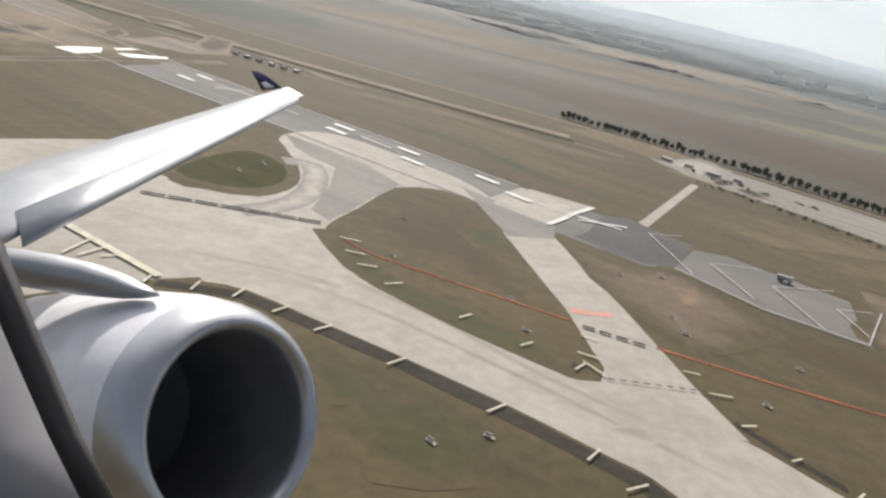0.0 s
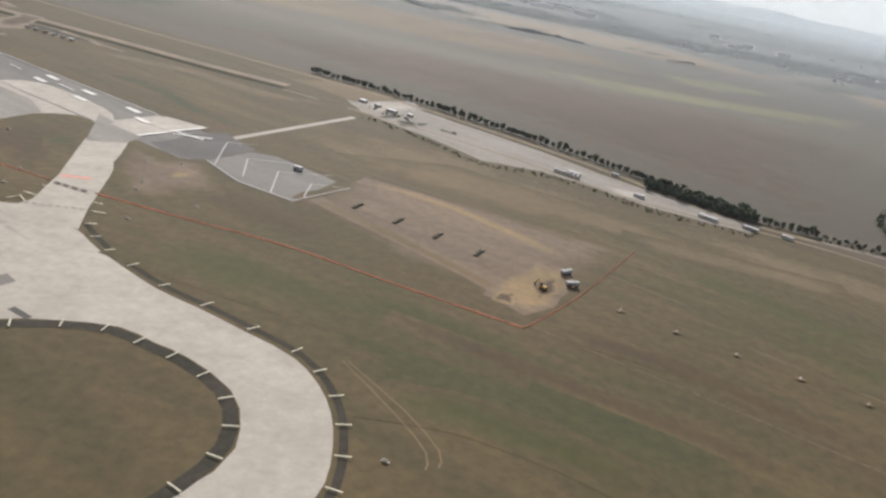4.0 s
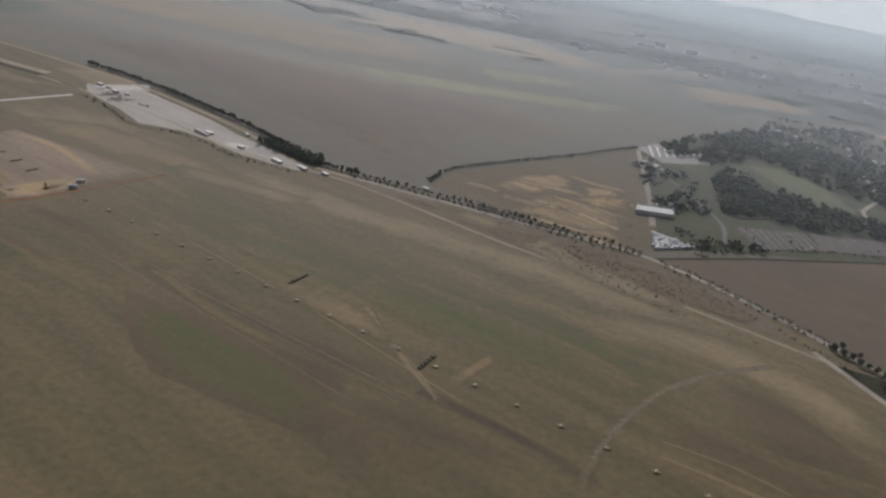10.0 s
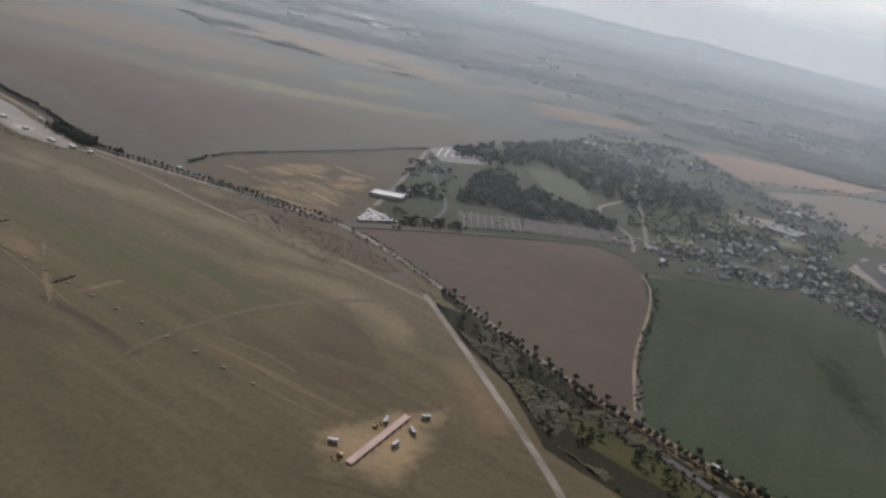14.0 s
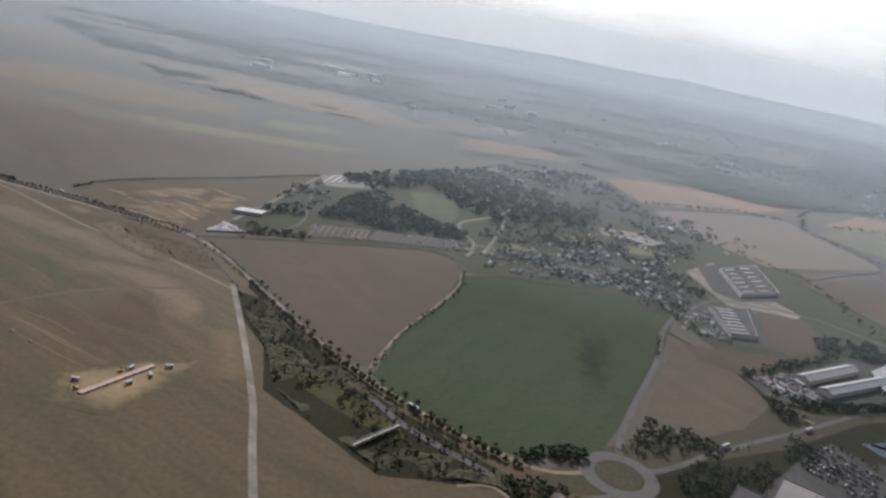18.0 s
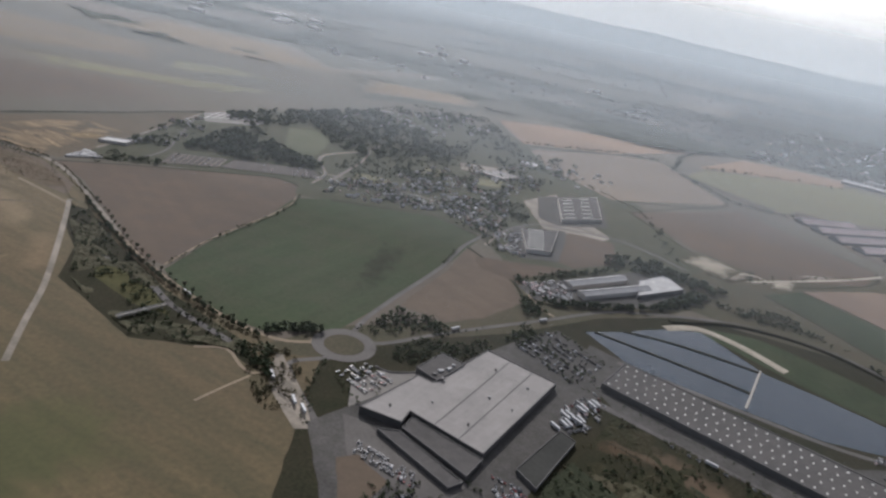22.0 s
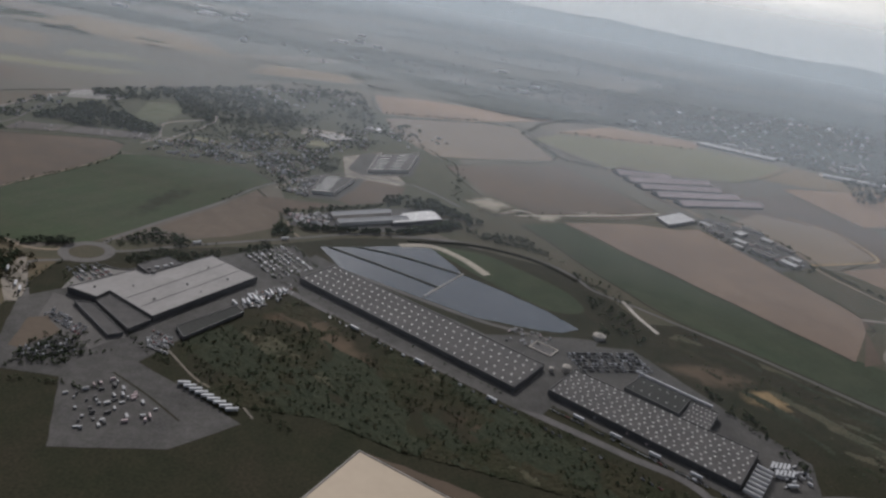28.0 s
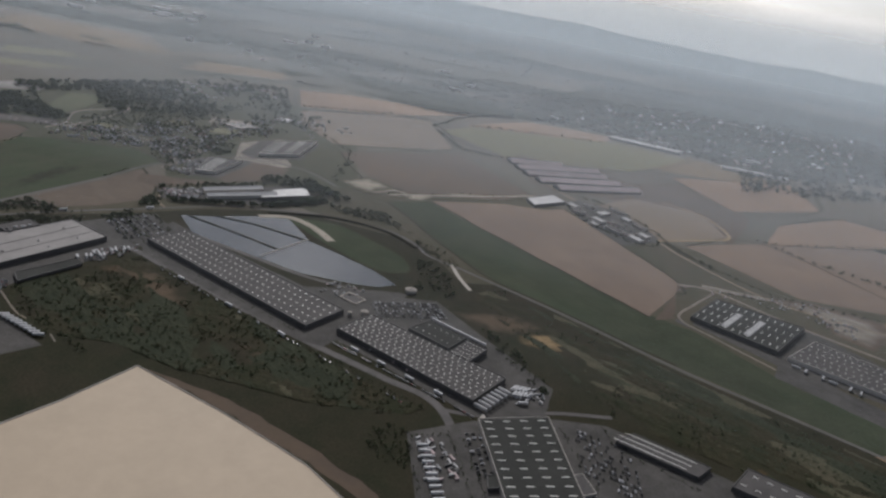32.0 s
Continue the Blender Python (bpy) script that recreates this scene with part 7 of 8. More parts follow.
def town_stuff(name, poly, n, label, lo=3.0, hi=7.0, patchy=0.35, material=None):
    """A far town: hundreds of small gabled blocks in one mesh."""
    vs, fs = [], []
    for x, y in scatter(poly, n, 0, patchy):
        w, d, h = RNG.uniform(lo, hi), RNG.uniform(lo, hi) * 0.8, RNG.uniform(0.9, 2.0)
        a = 0.6 + RNG.choice([0, 1.57]) + RNG.normal(0, 0.2)
        c, s = math.cos(a), math.sin(a)
        o = len(vs)
        for px, py, pz in ((-w, -d, 0), (w, -d, 0), (w, d, 0), (-w, d, 0), (-w, -d, 2 * h), (w, -d, 2 * h), (w, d, 2 * h), (-w, d, 2 * h), (-w, 0, 2 * h + d * 0.7), (w, 0, 2 * h + d * 0.7)):
            vs.append((x + (px * c - py * s) / 2, y + (px * s + py * c) / 2, pz / 2))
        fs += [tuple(o + i for i in q) for q in ((0, 1, 5, 4), (2, 3, 7, 6), (1, 2, 6, 9, 5), (3, 0, 4, 8, 7), (4, 5, 9, 8), (6, 7, 8, 9))]
    tagged(from_data(name, vs, fs, material or TOWNMAT, None, label), category="houses", kind="stuff")


TOWNMAT = island_mat("town_plaster", (0.17, 0.145, 0.13), (0.12, 0.105, 0.095), lo=0.5, hi=5.0, power=3.2)
TOWN = [(1140, 720), (1290, 700), (1400, 620), (1560, 580), (1900, 700), (2300, 1000), (1900, 1300), (1400, 1150)]
town_stuff("far_town", TOWN, 1250, "hazy far town of pale houses", 3, 6.5, 0.4)
town_stuff("far_works", TOWN, 60, "bright flat works roofs in the far town", 4, 9, 0.5, FARROOF)
town_stuff("far_village", [(560, 900), (900, 800), (1100, 900), (1000, 1150), (700, 1200)], 90, "hazy far village houses", 3, 6, 0.6)
town_stuff("far_village", [(900, 1300), (1500, 1400), (1500, 1700), (800, 1700)], 60, "hazy far village houses", 4, 8, 0.6)
thicket(TOWN, 3600, 2.2, 4.6, "hazy trees in the far town", TOWNLEAF, 5, 0.2, "town_trees")
FARWOODS = [(150, 760), (560, 720), (1000, 640), (1250, 760), (1800, 700), (2700, 1200), (2900, 2000), (2000, 2500), (200, 2400), (-700, 1700)]
brush("far_woodland", FARWOODS, 11, 8.0, "dark hazy woods in drifts across the far plain", 0.06, DARKWEED, radians(-12), 5.0, 30.0)
brush("far_woodland", FARWOODS, 11, 6.0, "dark hazy hedges and copses across the far plain", 0.2, DARKWEED, radians(8), 2.4, 75.0)
thicket([(1000, 720), (1140, 760), (1400, 1150), (1100, 1200), (960, 900)], 2200, 2, 4, "hazy far woodland", TOWNLEAF, 4, 0.35, "woodland")
thicket([(1400, 420), (1560, 470), (1760, 560), (1600, 600), (1450, 560)], 320, 4, 7, "dark wood at the edge of town", TOWNLEAF, 5, 0.2, "woodland")


# ---- vehicles ----
def car_kind(material, van=False):
    """A car: lower body, glazed cabin, four wheels."""
    L, W, H = (2.0, 0.8, 0.36) if not van else (2.5, 0.9, 0.62)
    t = base_of("car", 0, 0, -70, 0, "", "car")
    bm = bmesh.new()
    box(bm, 0, 0, 0.14, L, W, H, bevel=0.07)
    part("body", bm, material, t)
    bm = bmesh.new()
    box(bm, -0.08 * L if not van else -0.1, 0, 0.14 + H, L * (0.52 if not van else 0.75), W * 0.9, 0.27, taper=0.78)
    part("cabin", bm, DARKGLASS if not van else material, t)
    wheel = None
    for sx in (-1, 1):
        for sy in (-1, 1):
            if wheel is None:
                bm = bmesh.new()
                bmesh.ops.create_cone(bm, segments=8, radius1=0.15, radius2=0.15, depth=0.1, cap_ends=True, matrix=Matrix.Rotation(radians(90), 4, "X"))
                wheel = part("wheel", bm, RUBBER, t)
                o = wheel
            else:
                o = new("wheel", wheel.data)
                o.parent = t
            o.location = (sx * L * 0.31, sy * W * 0.47, 0.15)
    return t


CARS = [car_kind(CARWHITE), car_kind(CARGREY), car_kind(CARRED), car_kind(CARWHITE, True)]
CARLAB = ("white parked car", "grey or dark parked car", "dark red parked car", "white parked van")


def park(a, b, rows, cols, group, turn=0.0, fill=0.8, z=0.32, step=None):
    """Rows of parked cars; a: first corner, b: unit step along and across."""
    (x0, y0), (ux, uy, vx, vy) = a, b
    for i in range(rows):
        for j in range(cols):
            if RNG.random() > fill:
                continue
            k = int(RNG.choice(4, p=[0.24, 0.6, 0.1, 0.06]))
            x, y = x0 + ux * j + vx * i, y0 + uy * j + vy * i
            t = copy_thing(CARS[k], Matrix.Translation((x + RNG.normal(0, 0.08), y + RNG.normal(0, 0.08), z)) @ Matrix.Rotation(math.atan2(vy, vx) + (math.pi if RNG.random() < 0.5 else 0) + RNG.normal(0, 0.03), 4, "Z"))
            tagged(t, CARLAB[k] + " on the paved yard", "car", group)


def park_stuff(name, a, b, rows, cols, label, fill=0.8, z=0.32):
    """A full car park as one mesh: a body and a cabin for every car."""
    (x0, y0), (ux, uy, vx, vy) = a, b
    vs, fs = [], []
    for i in range(rows):
        for j in range(cols):
            if RNG.random() > fill:
                continue
            x, y, ang = x0 + ux * j + vx * i + RNG.normal(0, 0.08), y0 + uy * j + vy * i + RNG.normal(0, 0.08), math.atan2(vy, vx) + RNG.normal(0, 0.03)
            c, s = math.cos(ang), math.sin(ang)
            o = len(vs)
            for zz, fx, fy in ((0.1, 1.0, 0.4), (0.5, 0.98, 0.4), (0.5, 0.6, 0.37), (0.78, 0.42, 0.3)):
                for px, py in ((-fx, -fy), (fx, -fy), (fx, fy), (-fx, fy)):
                    vs.append((x + px * c - py * s, y + px * s + py * c, z + zz))
            for k in range(3):
                fs += [(o + 4 * k + q, o + 4 * k + (q + 1) % 4, o + 4 * k + 4 + (q + 1) % 4, o + 4 * k + 4 + q) for q in range(4)]
            fs.append((o + 12, o + 13, o + 14, o + 15))
    tagged(from_data(name, vs, fs, CARMIX, None, label), category="cars", kind="stuff")


CARMIX = island_mat("mixed_car_paint", (0.20, 0.20, 0.20), (0.16, 0.16, 0.165), 0.35, 0.15, 3.2, 3.0)
d57, c57 = math.sin(radians(57)), math.cos(radians(57))
park_stuff("staff_car_park", (752, -4), (1.05, -1.2, -3.0, -3.6), 7, 26, "rows of parked cars beside the big hall", 0.7)
park((646, -84), (1.2, -1.05, 2.6, 3.0), 5, 13, "front car park", fill=0.7)
park((716, -148), (1.2, 0.35, 1.4, -3.2), 3, 10, "side car park", fill=0.8)
park((748, -94), (1.25, 0.9, 2.2, -3.2), 3, 9, "dock car park", fill=0.8)
park_stuff("warehouse_car_park", (938, -98), (1.3, 0.35, 1.4, -3.6), 6, 34, "rows of parked cars between warehouses", 0.72)
park((978, -112), (1.5, -1.15, 2.6, 3.4), 2, 16, "warehouse car park", fill=0.8)
park_stuff("works_car_park", (1056, -214), (1.3, -0.55, -0.4, -4.2), 10, 22, "scattered parked cars on dark paving", 0.5)
park((922, -160), (2.2, -1.52, 1.2, -1.2), 1, 40, "street parking", fill=0.75, z=0.3)
park((800, -97), (3.4, -2.36, 1, -1.4), 1, 50, "street parking", fill=0.5, z=0.3)
park((662, -133), (1.14, -0.68, -0.33, -3.00), 3, 22, "hall parking", fill=0.7)
park_stuff("hall_car_park", (666, -172), (1.06, 0.78, 1.75, -3.00), 4, 18, "rows of parked cars under small trees", 0.75)
park((716, -140), (1.20, -0.50, 1.00, -5.00), 4, 10, "hall parking", fill=0.8)
park((751, -84), (1.92, 2.17, 1.67, -5.00), 3, 12, "hall parking", fill=0.7)
park_stuff("side_car_park", (998, -231), (0.23, -1.50, 3.2, 0.6), 3, 22, "parked cars beside the black-roofed warehouse", 0.5)
for t in CARS:
    for o in (*t.children, t):
        bpy.data.objects.remove(o)


def trailer_kind(L=5.6):
    t = base_of("lorry_trailer", 0, 0, -80, 0, "", "trailer")
    bm = bmesh.new()
    box(bm, 0, 0, 0.5, L, 1.1, 1.25, bevel=0.03)
    part("box_body", bm, CARWHITE, t)
    bm = bmesh.new()
    box(bm, 0, 0, 0.3, L * 0.95, 0.7, 0.18)
    part("chassis", bm, WALLGREY, t)
    for x in (-L * 0.36, -L * 0.24, L * 0.34):
        bm = bmesh.new()
        bmesh.ops.create_cone(bm, segments=8, radius1=0.22, radius2=0.22, depth=1.05, cap_ends=True, matrix=Matrix.Translation((x, 0, 0.22)) @ Matrix.Rotation(radians(90), 4, "X"))
        part("axle_wheels", bm, RUBBER, t)
    return t


TR = trailer_kind()
places = []
for k in range(9):
    if k not in (2, 3, 6):
        places.append((752 + 2.1 * k, -88 + 1.9 * k, 2.2 + 0.12 * math.sin(k * 2.3)))
for k in range(7):
    if k not in (1, 4):
        places.append((746 + 2.2 * k, -98 + 1.5 * k, 2.2 + 0.15 * math.sin(k * 1.7)))
for k in range(9):
    places.append((746 + 3.25 * k, -183 + -1.88 * k, 0.28))
for k in range(12):
    places.append((976 + 0.9 * k, -246 - 4.1 * k, 0.2))
for k in range(10):
    places.append((1026 + 2.0 * (k % 5), -182 - 5.5 * (k // 5), 1.0))
for k in range(8):
    places.append((981 + 4.2 * k, -112 - 3.1 * k, -0.63))
for k in (0, 1, 3, 4, 6, 7, 10):
    places.append((1231 + 4.6 * k, -99 - 3.5 * k - (k % 3), 0.9 if k % 4 else -0.63))
for k in range(13):
    if k % 4 == 1:
        places.append((806 + 9.4 * k, -99.5 - 6.6 * k, -0.61))
for k in range(0, 7, 2):
    places.append((934 + 8.2 * k, -164.5 - 5.6 * k, -0.6))
places += [(560, -36, -0.7), (700, -21, 0.66), (752, 10, 0.6), (1030, -196, 0.2)]
for x_, y_ in [(619, -97), (632, -113), (637, -118)]:
    places.append((x_, y_, -1.15))
for k in range(5):
    places.append((682 - 3.4 * k, -82 - 5.0 * k, -0.3))
for x, y, a in places:
    t = copy_thing(TR, Matrix.Translation((x, y, 0.3)) @ Matrix.Rotation(a + RNG.normal(0, 0.03), 4, "Z"))
    tagged(t, "white box lorry trailer standing on paving", "trailer", "lorry trailers")
for o in (*TR.children, TR):
    bpy.data.objects.remove(o)


# ---- yards and small things ----
def pallet_yard():
    """White stacked goods in the triangular yard."""
    poly = [(408, 141), (413, 165), (431, 152)]
    for x, y in scatter(poly, 85, 1.3):
        bm = bmesh.new()
        box(bm, 0, 0, 0, RNG.uniform(1.4, 3.0), RNG.uniform(0.8, 1.4), RNG.uniform(0.6, 1.3), bevel=0.05)
        o = part("wrapped_pallet", bm, ROOFWHITE)
        o.matrix_basis = Matrix.Translation((x, y, 0.2)) @ Matrix.Rotation(RNG.uniform(0, 3.1), 4, "Z")
        tagged(o, "white wrapped goods stacked in a yard", "goods", "stacked goods")


pallet_yard()


def site_hut(x, y, w, d, h, turn, material, label, group="compound buildings"):
    t = base_of("site_building", x, y, 0.1, turn, label, "building", group)
    bm = bmesh.new()
    box(bm, 0, 0, 0, w, d, h)
    part("wall", bm, WALLPALE, t)
    bm = bmesh.new()
    box(bm, 0, 0, h + 0.01, w * 1.06, d * 1.1, 0.18, taper=0.96)
    part("roof", bm, material, t)


for x, y, w, d in ((178, 197, 7, 3), (200, 182, 5, 3), (222, 170, 9, 3), (236, 166, 7, 3), (248, 163, 5, 2.5), (298, 168, 5, 2), (196, 206, 4, 2), (90, 256, 5, 3), (97, 252, 4, 2.5), (104, 246, 6, 3), (112, 244, 4, 2)):
    site_hut(x, y, w * 0.72, d * 0.72, 0.9, -0.62, ROOFWHITE, "low site building with white roof beside the road")
for k in range(6):
    site_hut(-72 + 5.0 * k, 282 - 2.0 * k, 2.2, 1.2, 0.8, -0.4, ROOFWHITE if k % 2 else TILE, "small hut on the far side of the runway", "runway huts")
for k in range(6):
    site_hut(171 + 1.5 * k, 197 - 1.0 * k, 1.0, 1.8, 1.0, -0.6, ROOFWHITE, "small white tent in a row", "white tents")
for i, (x, y, r) in enumerate(((104, 240, 4), (112, 236, 5), (98, 246, 4), (130, 228, 4))):
    s = scatter([(x - r, y - r * 0.5), (x + r, y - r * 0.6), (x + r, y + r * 0.4), (x - r, y + r * 0.6)], 9)
    leaf_stuff("spoil_heap", s, heights(len(s), 0.5, 1.0), LEAFDRY, "dark heap of spoil and brush in the compound", 6, category="heap")


def dump_truck(x, y, turn, label="white dump truck on the building site"):
    t = base_of("dump_truck", x, y, 0.1, turn, label, "truck")
    bm = bmesh.new()
    box(bm, -0.6, 0, 0.5, 2.2, 1.1, 0.8, taper=1.08)
    part("tipper_body", bm, STEEL, t)
    bm = bmesh.new()
    box(bm, 1.05, 0, 0.35, 0.8, 1.05, 1.1, bevel=0.08)
    part("cab", bm, CARWHITE, t)
    for wx in (-1.2, -0.6, 0.9):
        bm = bmesh.new()
        bmesh.ops.create_cone(bm, segments=8, radius1=0.26, radius2=0.26, depth=1.1, cap_ends=True, matrix=Matrix.Translation((wx, 0, 0.26)) @ Matrix.Rotation(radians(90), 4, "X"))
        part("axle_wheels", bm, RUBBER, t)


dump_truck(160.5, 98, 0.6)
dump_truck(161, 91, 0.2)
dump_truck(83, 143, -0.5, "small truck parked on the overrun")
patch("site_ground", [(418, -57), (445, -34), (466, -26), (464, -50), (450, -80), (424, -78)], SAND, "bare sandy work site", 0.4)


def concrete_beam():
    t = base_of("formwork_strip", 434, -69, 0.2, math.atan2(30, 16), "long pinkish concrete strip with shuttering", "concrete strip")
    bm = bmesh.new()
    box(bm, 17, 0, 0, 34, 2.4, 0.5, bevel=0.05)
    part("strip", bm, mat("pinkish_concrete", (0.50, 0.36, 0.30), (0.42, 0.32, 0.27), 0.2, 1.0), t)
    for k in range(8):
        bm = bmesh.new()
        box(bm, 3 + 4 * k, -1.5, 0, 0.2, 0.4, 0.9)
        part("prop", bm, HUTWOOD, t)


concrete_beam()
for i, (x, y) in enumerate(((428, -60), (440, -48), (443, -44), (452, -47), (431, -66), (456, -38), (447, -56))):
    digger(x, y, i * 0.9) if i in (1, 4) else dump_truck(x, y, i * 0.7)


def pipe_bridge():
    t = base_of("footbridge", 555, -53, 0.2, math.atan2(-20, -16), "pale narrow bridge over the ditch", "bridge")
    bm = bmesh.new()
    box(bm, 12, 0, 0.9, 25, 2.0, 0.4)
    part("deck", bm, CONCRETE, t)
    for s in (-1, 1):
        bm = bmesh.new()
        box(bm, 12, s * 0.95, 1.3, 25, 0.08, 0.5)
        part("railing", bm, STEEL, t)
    for x in (2, 9, 16, 23):
        bm = bmesh.new()
        box(bm, x, 0, -0.2, 0.6, 1.6, 1.1)
        part("pier", bm, CONCRETE, t)


pipe_bridge()
for k in range(9):
    stripe("seed_row", (470 + 4.6 * k, 199 + k), (470 + 4.6 * k, 170 + 1.7 * k), 0.8, GRAVEL, "pale planted row in a plot")
sheet("garden_plot", [(466, 200), (508, 211), (505, 184), (467, 168)], PLOT, "grey garden plot with faint rows")
sheet("garden_plot", [(512, 213), (575, 226), (586, 206), (508, 185)], PLOT, "grey garden plot with faint rows")
sheet("meadow", [(525, 357), (566, 372), (572, 300), (566, 262), (540, 272)], MEADOW, "pale meadow among the woods", amp=3)
sheet("nursery", [(440, 352), (462, 380), (500, 372), (496, 340), (452, 318)], OLDCONC, "pale nursery beds", amp=1)
for k in range(8):
    stripe("nursery_bed", (448 + 6 * k, 330 + 4 * k), (452 + 6 * k, 364 + 1.5 * k), 1.6, FADED, "white covered nursery bed")


def tank(x, y, r, h):
    t = base_of("storage_tank", x, y, 0.2, 0, "pale round storage tank with domed top", "tank")
    bm = bmesh.new()
    bmesh.ops.create_cone(bm, segments=20, radius1=r, radius2=r, depth=h, cap_ends=True, matrix=Matrix.Translation((0, 0, h / 2)))
    part("shell", bm, CONCRETE, t)
    bm = bmesh.new()
    bmesh.ops.create_cone(bm, segments=20, radius1=r * 1.02, radius2=r * 0.2, depth=r * 0.35, cap_ends=True, matrix=Matrix.Translation((0, 0, h + r * 0.18)))
    part("dome", bm, CONCRETE, t)


tank(935, -118, 2.4, 3.0)
tank(963, -71, 4.0, 2.0)
tank(926, -121, 1.4, 2.4)


def silo_row():
    for k in range(7):
        x, y = 1003 + 2.4 * k, -205 + 3.3 * k
        t = base_of("silo_tank", x, y, 0.3, math.atan2(-2.4, 3.3), "long bright steel tank lying beside the warehouse", "tank", "steel tanks")
        bm = bmesh.new()
        bmesh.ops.create_cone(bm, segments=12, radius1=1.1, radius2=1.1, depth=8.0, cap_ends=True, matrix=Matrix.Translation((3.5, 0, 1.5)) @ Matrix.Rotation(radians(90), 4, "Y"))
        part("shell", bm, ROOFWHITE, t)
        for q in (1, 6):
            bm = bmesh.new()
            box(bm, q, 0, 0, 0.4, 1.6, 0.8)
            part("saddle", bm, CONCRETE, t)


silo_row()


def court():
    t = base_of("fire_pond_court", 925, -96, 0.3, -0.6, "small dark square basin with pale rim by the pond", "basin")
    bm = bmesh.new()
    for x, y, w, d in ((0, -5, 14, 0.8), (0, 5, 14, 0.8), (-7, 0, 0.8, 10), (7, 0, 0.8, 10)):
        box(bm, x, y, 0, w, d, 0.5)
    part("rim", bm, CONCRETE, t)
    bm = bmesh.new()
    box(bm, 0, 0, 0.02, 13, 9, 0.1)
    part("basin_floor", bm, DARKASPH, t)


court()


def clutter(name, poly, n, label, group, low=0.8, high=3.2, gap=1.4):
    """Containers, crates and covered goods standing about a yard."""
    for x, y in scatter(poly, n, gap):
        bm = bmesh.new()
        w = RNG.uniform(low, high)
        box(bm, 0, 0, 0, w, RNG.uniform(0.6, 1.2), RNG.uniform(0.5, 1.3), bevel=0.05)
        o = part(name, bm, (ROOFWHITE, STEEL, WALLGREY, ROOFWHITE, ROOFPINK)[int(RNG.integers(5))])
        o.matrix_basis = Matrix.Translation((x, y, 0.25)) @ Matrix.Rotation(RNG.choice([0.6, 2.17]) + RNG.normal(0, 0.08), 4, "Z")
        tagged(o, label, name.replace("_", " "), group)


clutter("goods_stack", [(744, 63), (770, 80), (778, 58), (756, 41)], 90, "white and grey goods stacked in the works yard", "works yard goods")
clutter("container", [(701, -202), (714, -186), (734, -198), (749, -211), (717, -225)], 45, "dark and pale containers standing in the lorry yard", "lorry yard containers")
clutter("container", [(972, -240), (986, -239), (995, -266), (977, -272)], 40, "white containers in a fenced lot", "lot containers", 1.5, 4.0)
clutter("container", [(1024, -179), (1044, -174), (1042, -192), (1026, -197)], 22, "white containers beside the warehouse", "warehouse containers", 1.5, 3.5)
clutter("building_pallet", [(1284, 16), (1328, -4), (1312, -36), (1284, -4)], 40, "containers and pallets on the building ground", "building site goods")
clutter("building_pallet", [(1210, 16), (1264, 4), (1330, 18), (1300, 30), (1215, 28)], 40, "containers and pallets on the building ground", "building site goods")
clutter("yard_shed", [(906, -72), (934, -80), (924, -96), (900, -93)], 24, "small sheds and goods in the works court", "court goods", 0.8, 2.2)
clutter("workshop_goods", [(730, 112), (748, 108), (750, 165), (732, 156)], 50, "sheds and goods between workshops", "workshop goods", 0.8, 2.6)
clutter("garden_shed", [(640, 178), (684, 178), (724, 152), (736, 190), (690, 205)], 70, "small pale garden sheds and goods", "garden sheds", 0.8, 2.2, 2.5)
clutter("garden_shed", [(468, 199), (508, 210), (575, 224), (584, 208), (506, 186), (468, 172)], 14, "small pale garden sheds and goods", "garden sheds", 0.5, 1.4, 1.6)
clutter("farm_shed", [(1124, 200), (1150, 186), (1196, 140), (1180, 126), (1130, 170)], 50, "pale and grey farm sheds and trailers", "farmyard goods", 2.0, 6.0, 4.0)
clutter("garden_shed", [(596, 176), (640, 180), (690, 190), (726, 160), (732, 196), (690, 216), (620, 200)], 70, "small pale garden sheds and goods", "garden sheds", 0.8, 2.0, 2.2)
clutter("container", [(748, -96), (756, -72), (772, -76), (764, -98)], 16, "pale and grey containers at the loading docks", "dock containers", 1.0, 2.6)
clutter("garden_shed", [(560, 196), (600, 200), (640, 224), (600, 232), (566, 214)], 30, "small pale garden sheds and goods", "garden sheds", 0.8, 2.0, 2.2)
clutter("container", [(936, -140), (984, -174), (1000, -196), (994, -202), (930, -152)], 20, "pale and grey containers along the warehouse", "street containers", 0.8, 2.0)


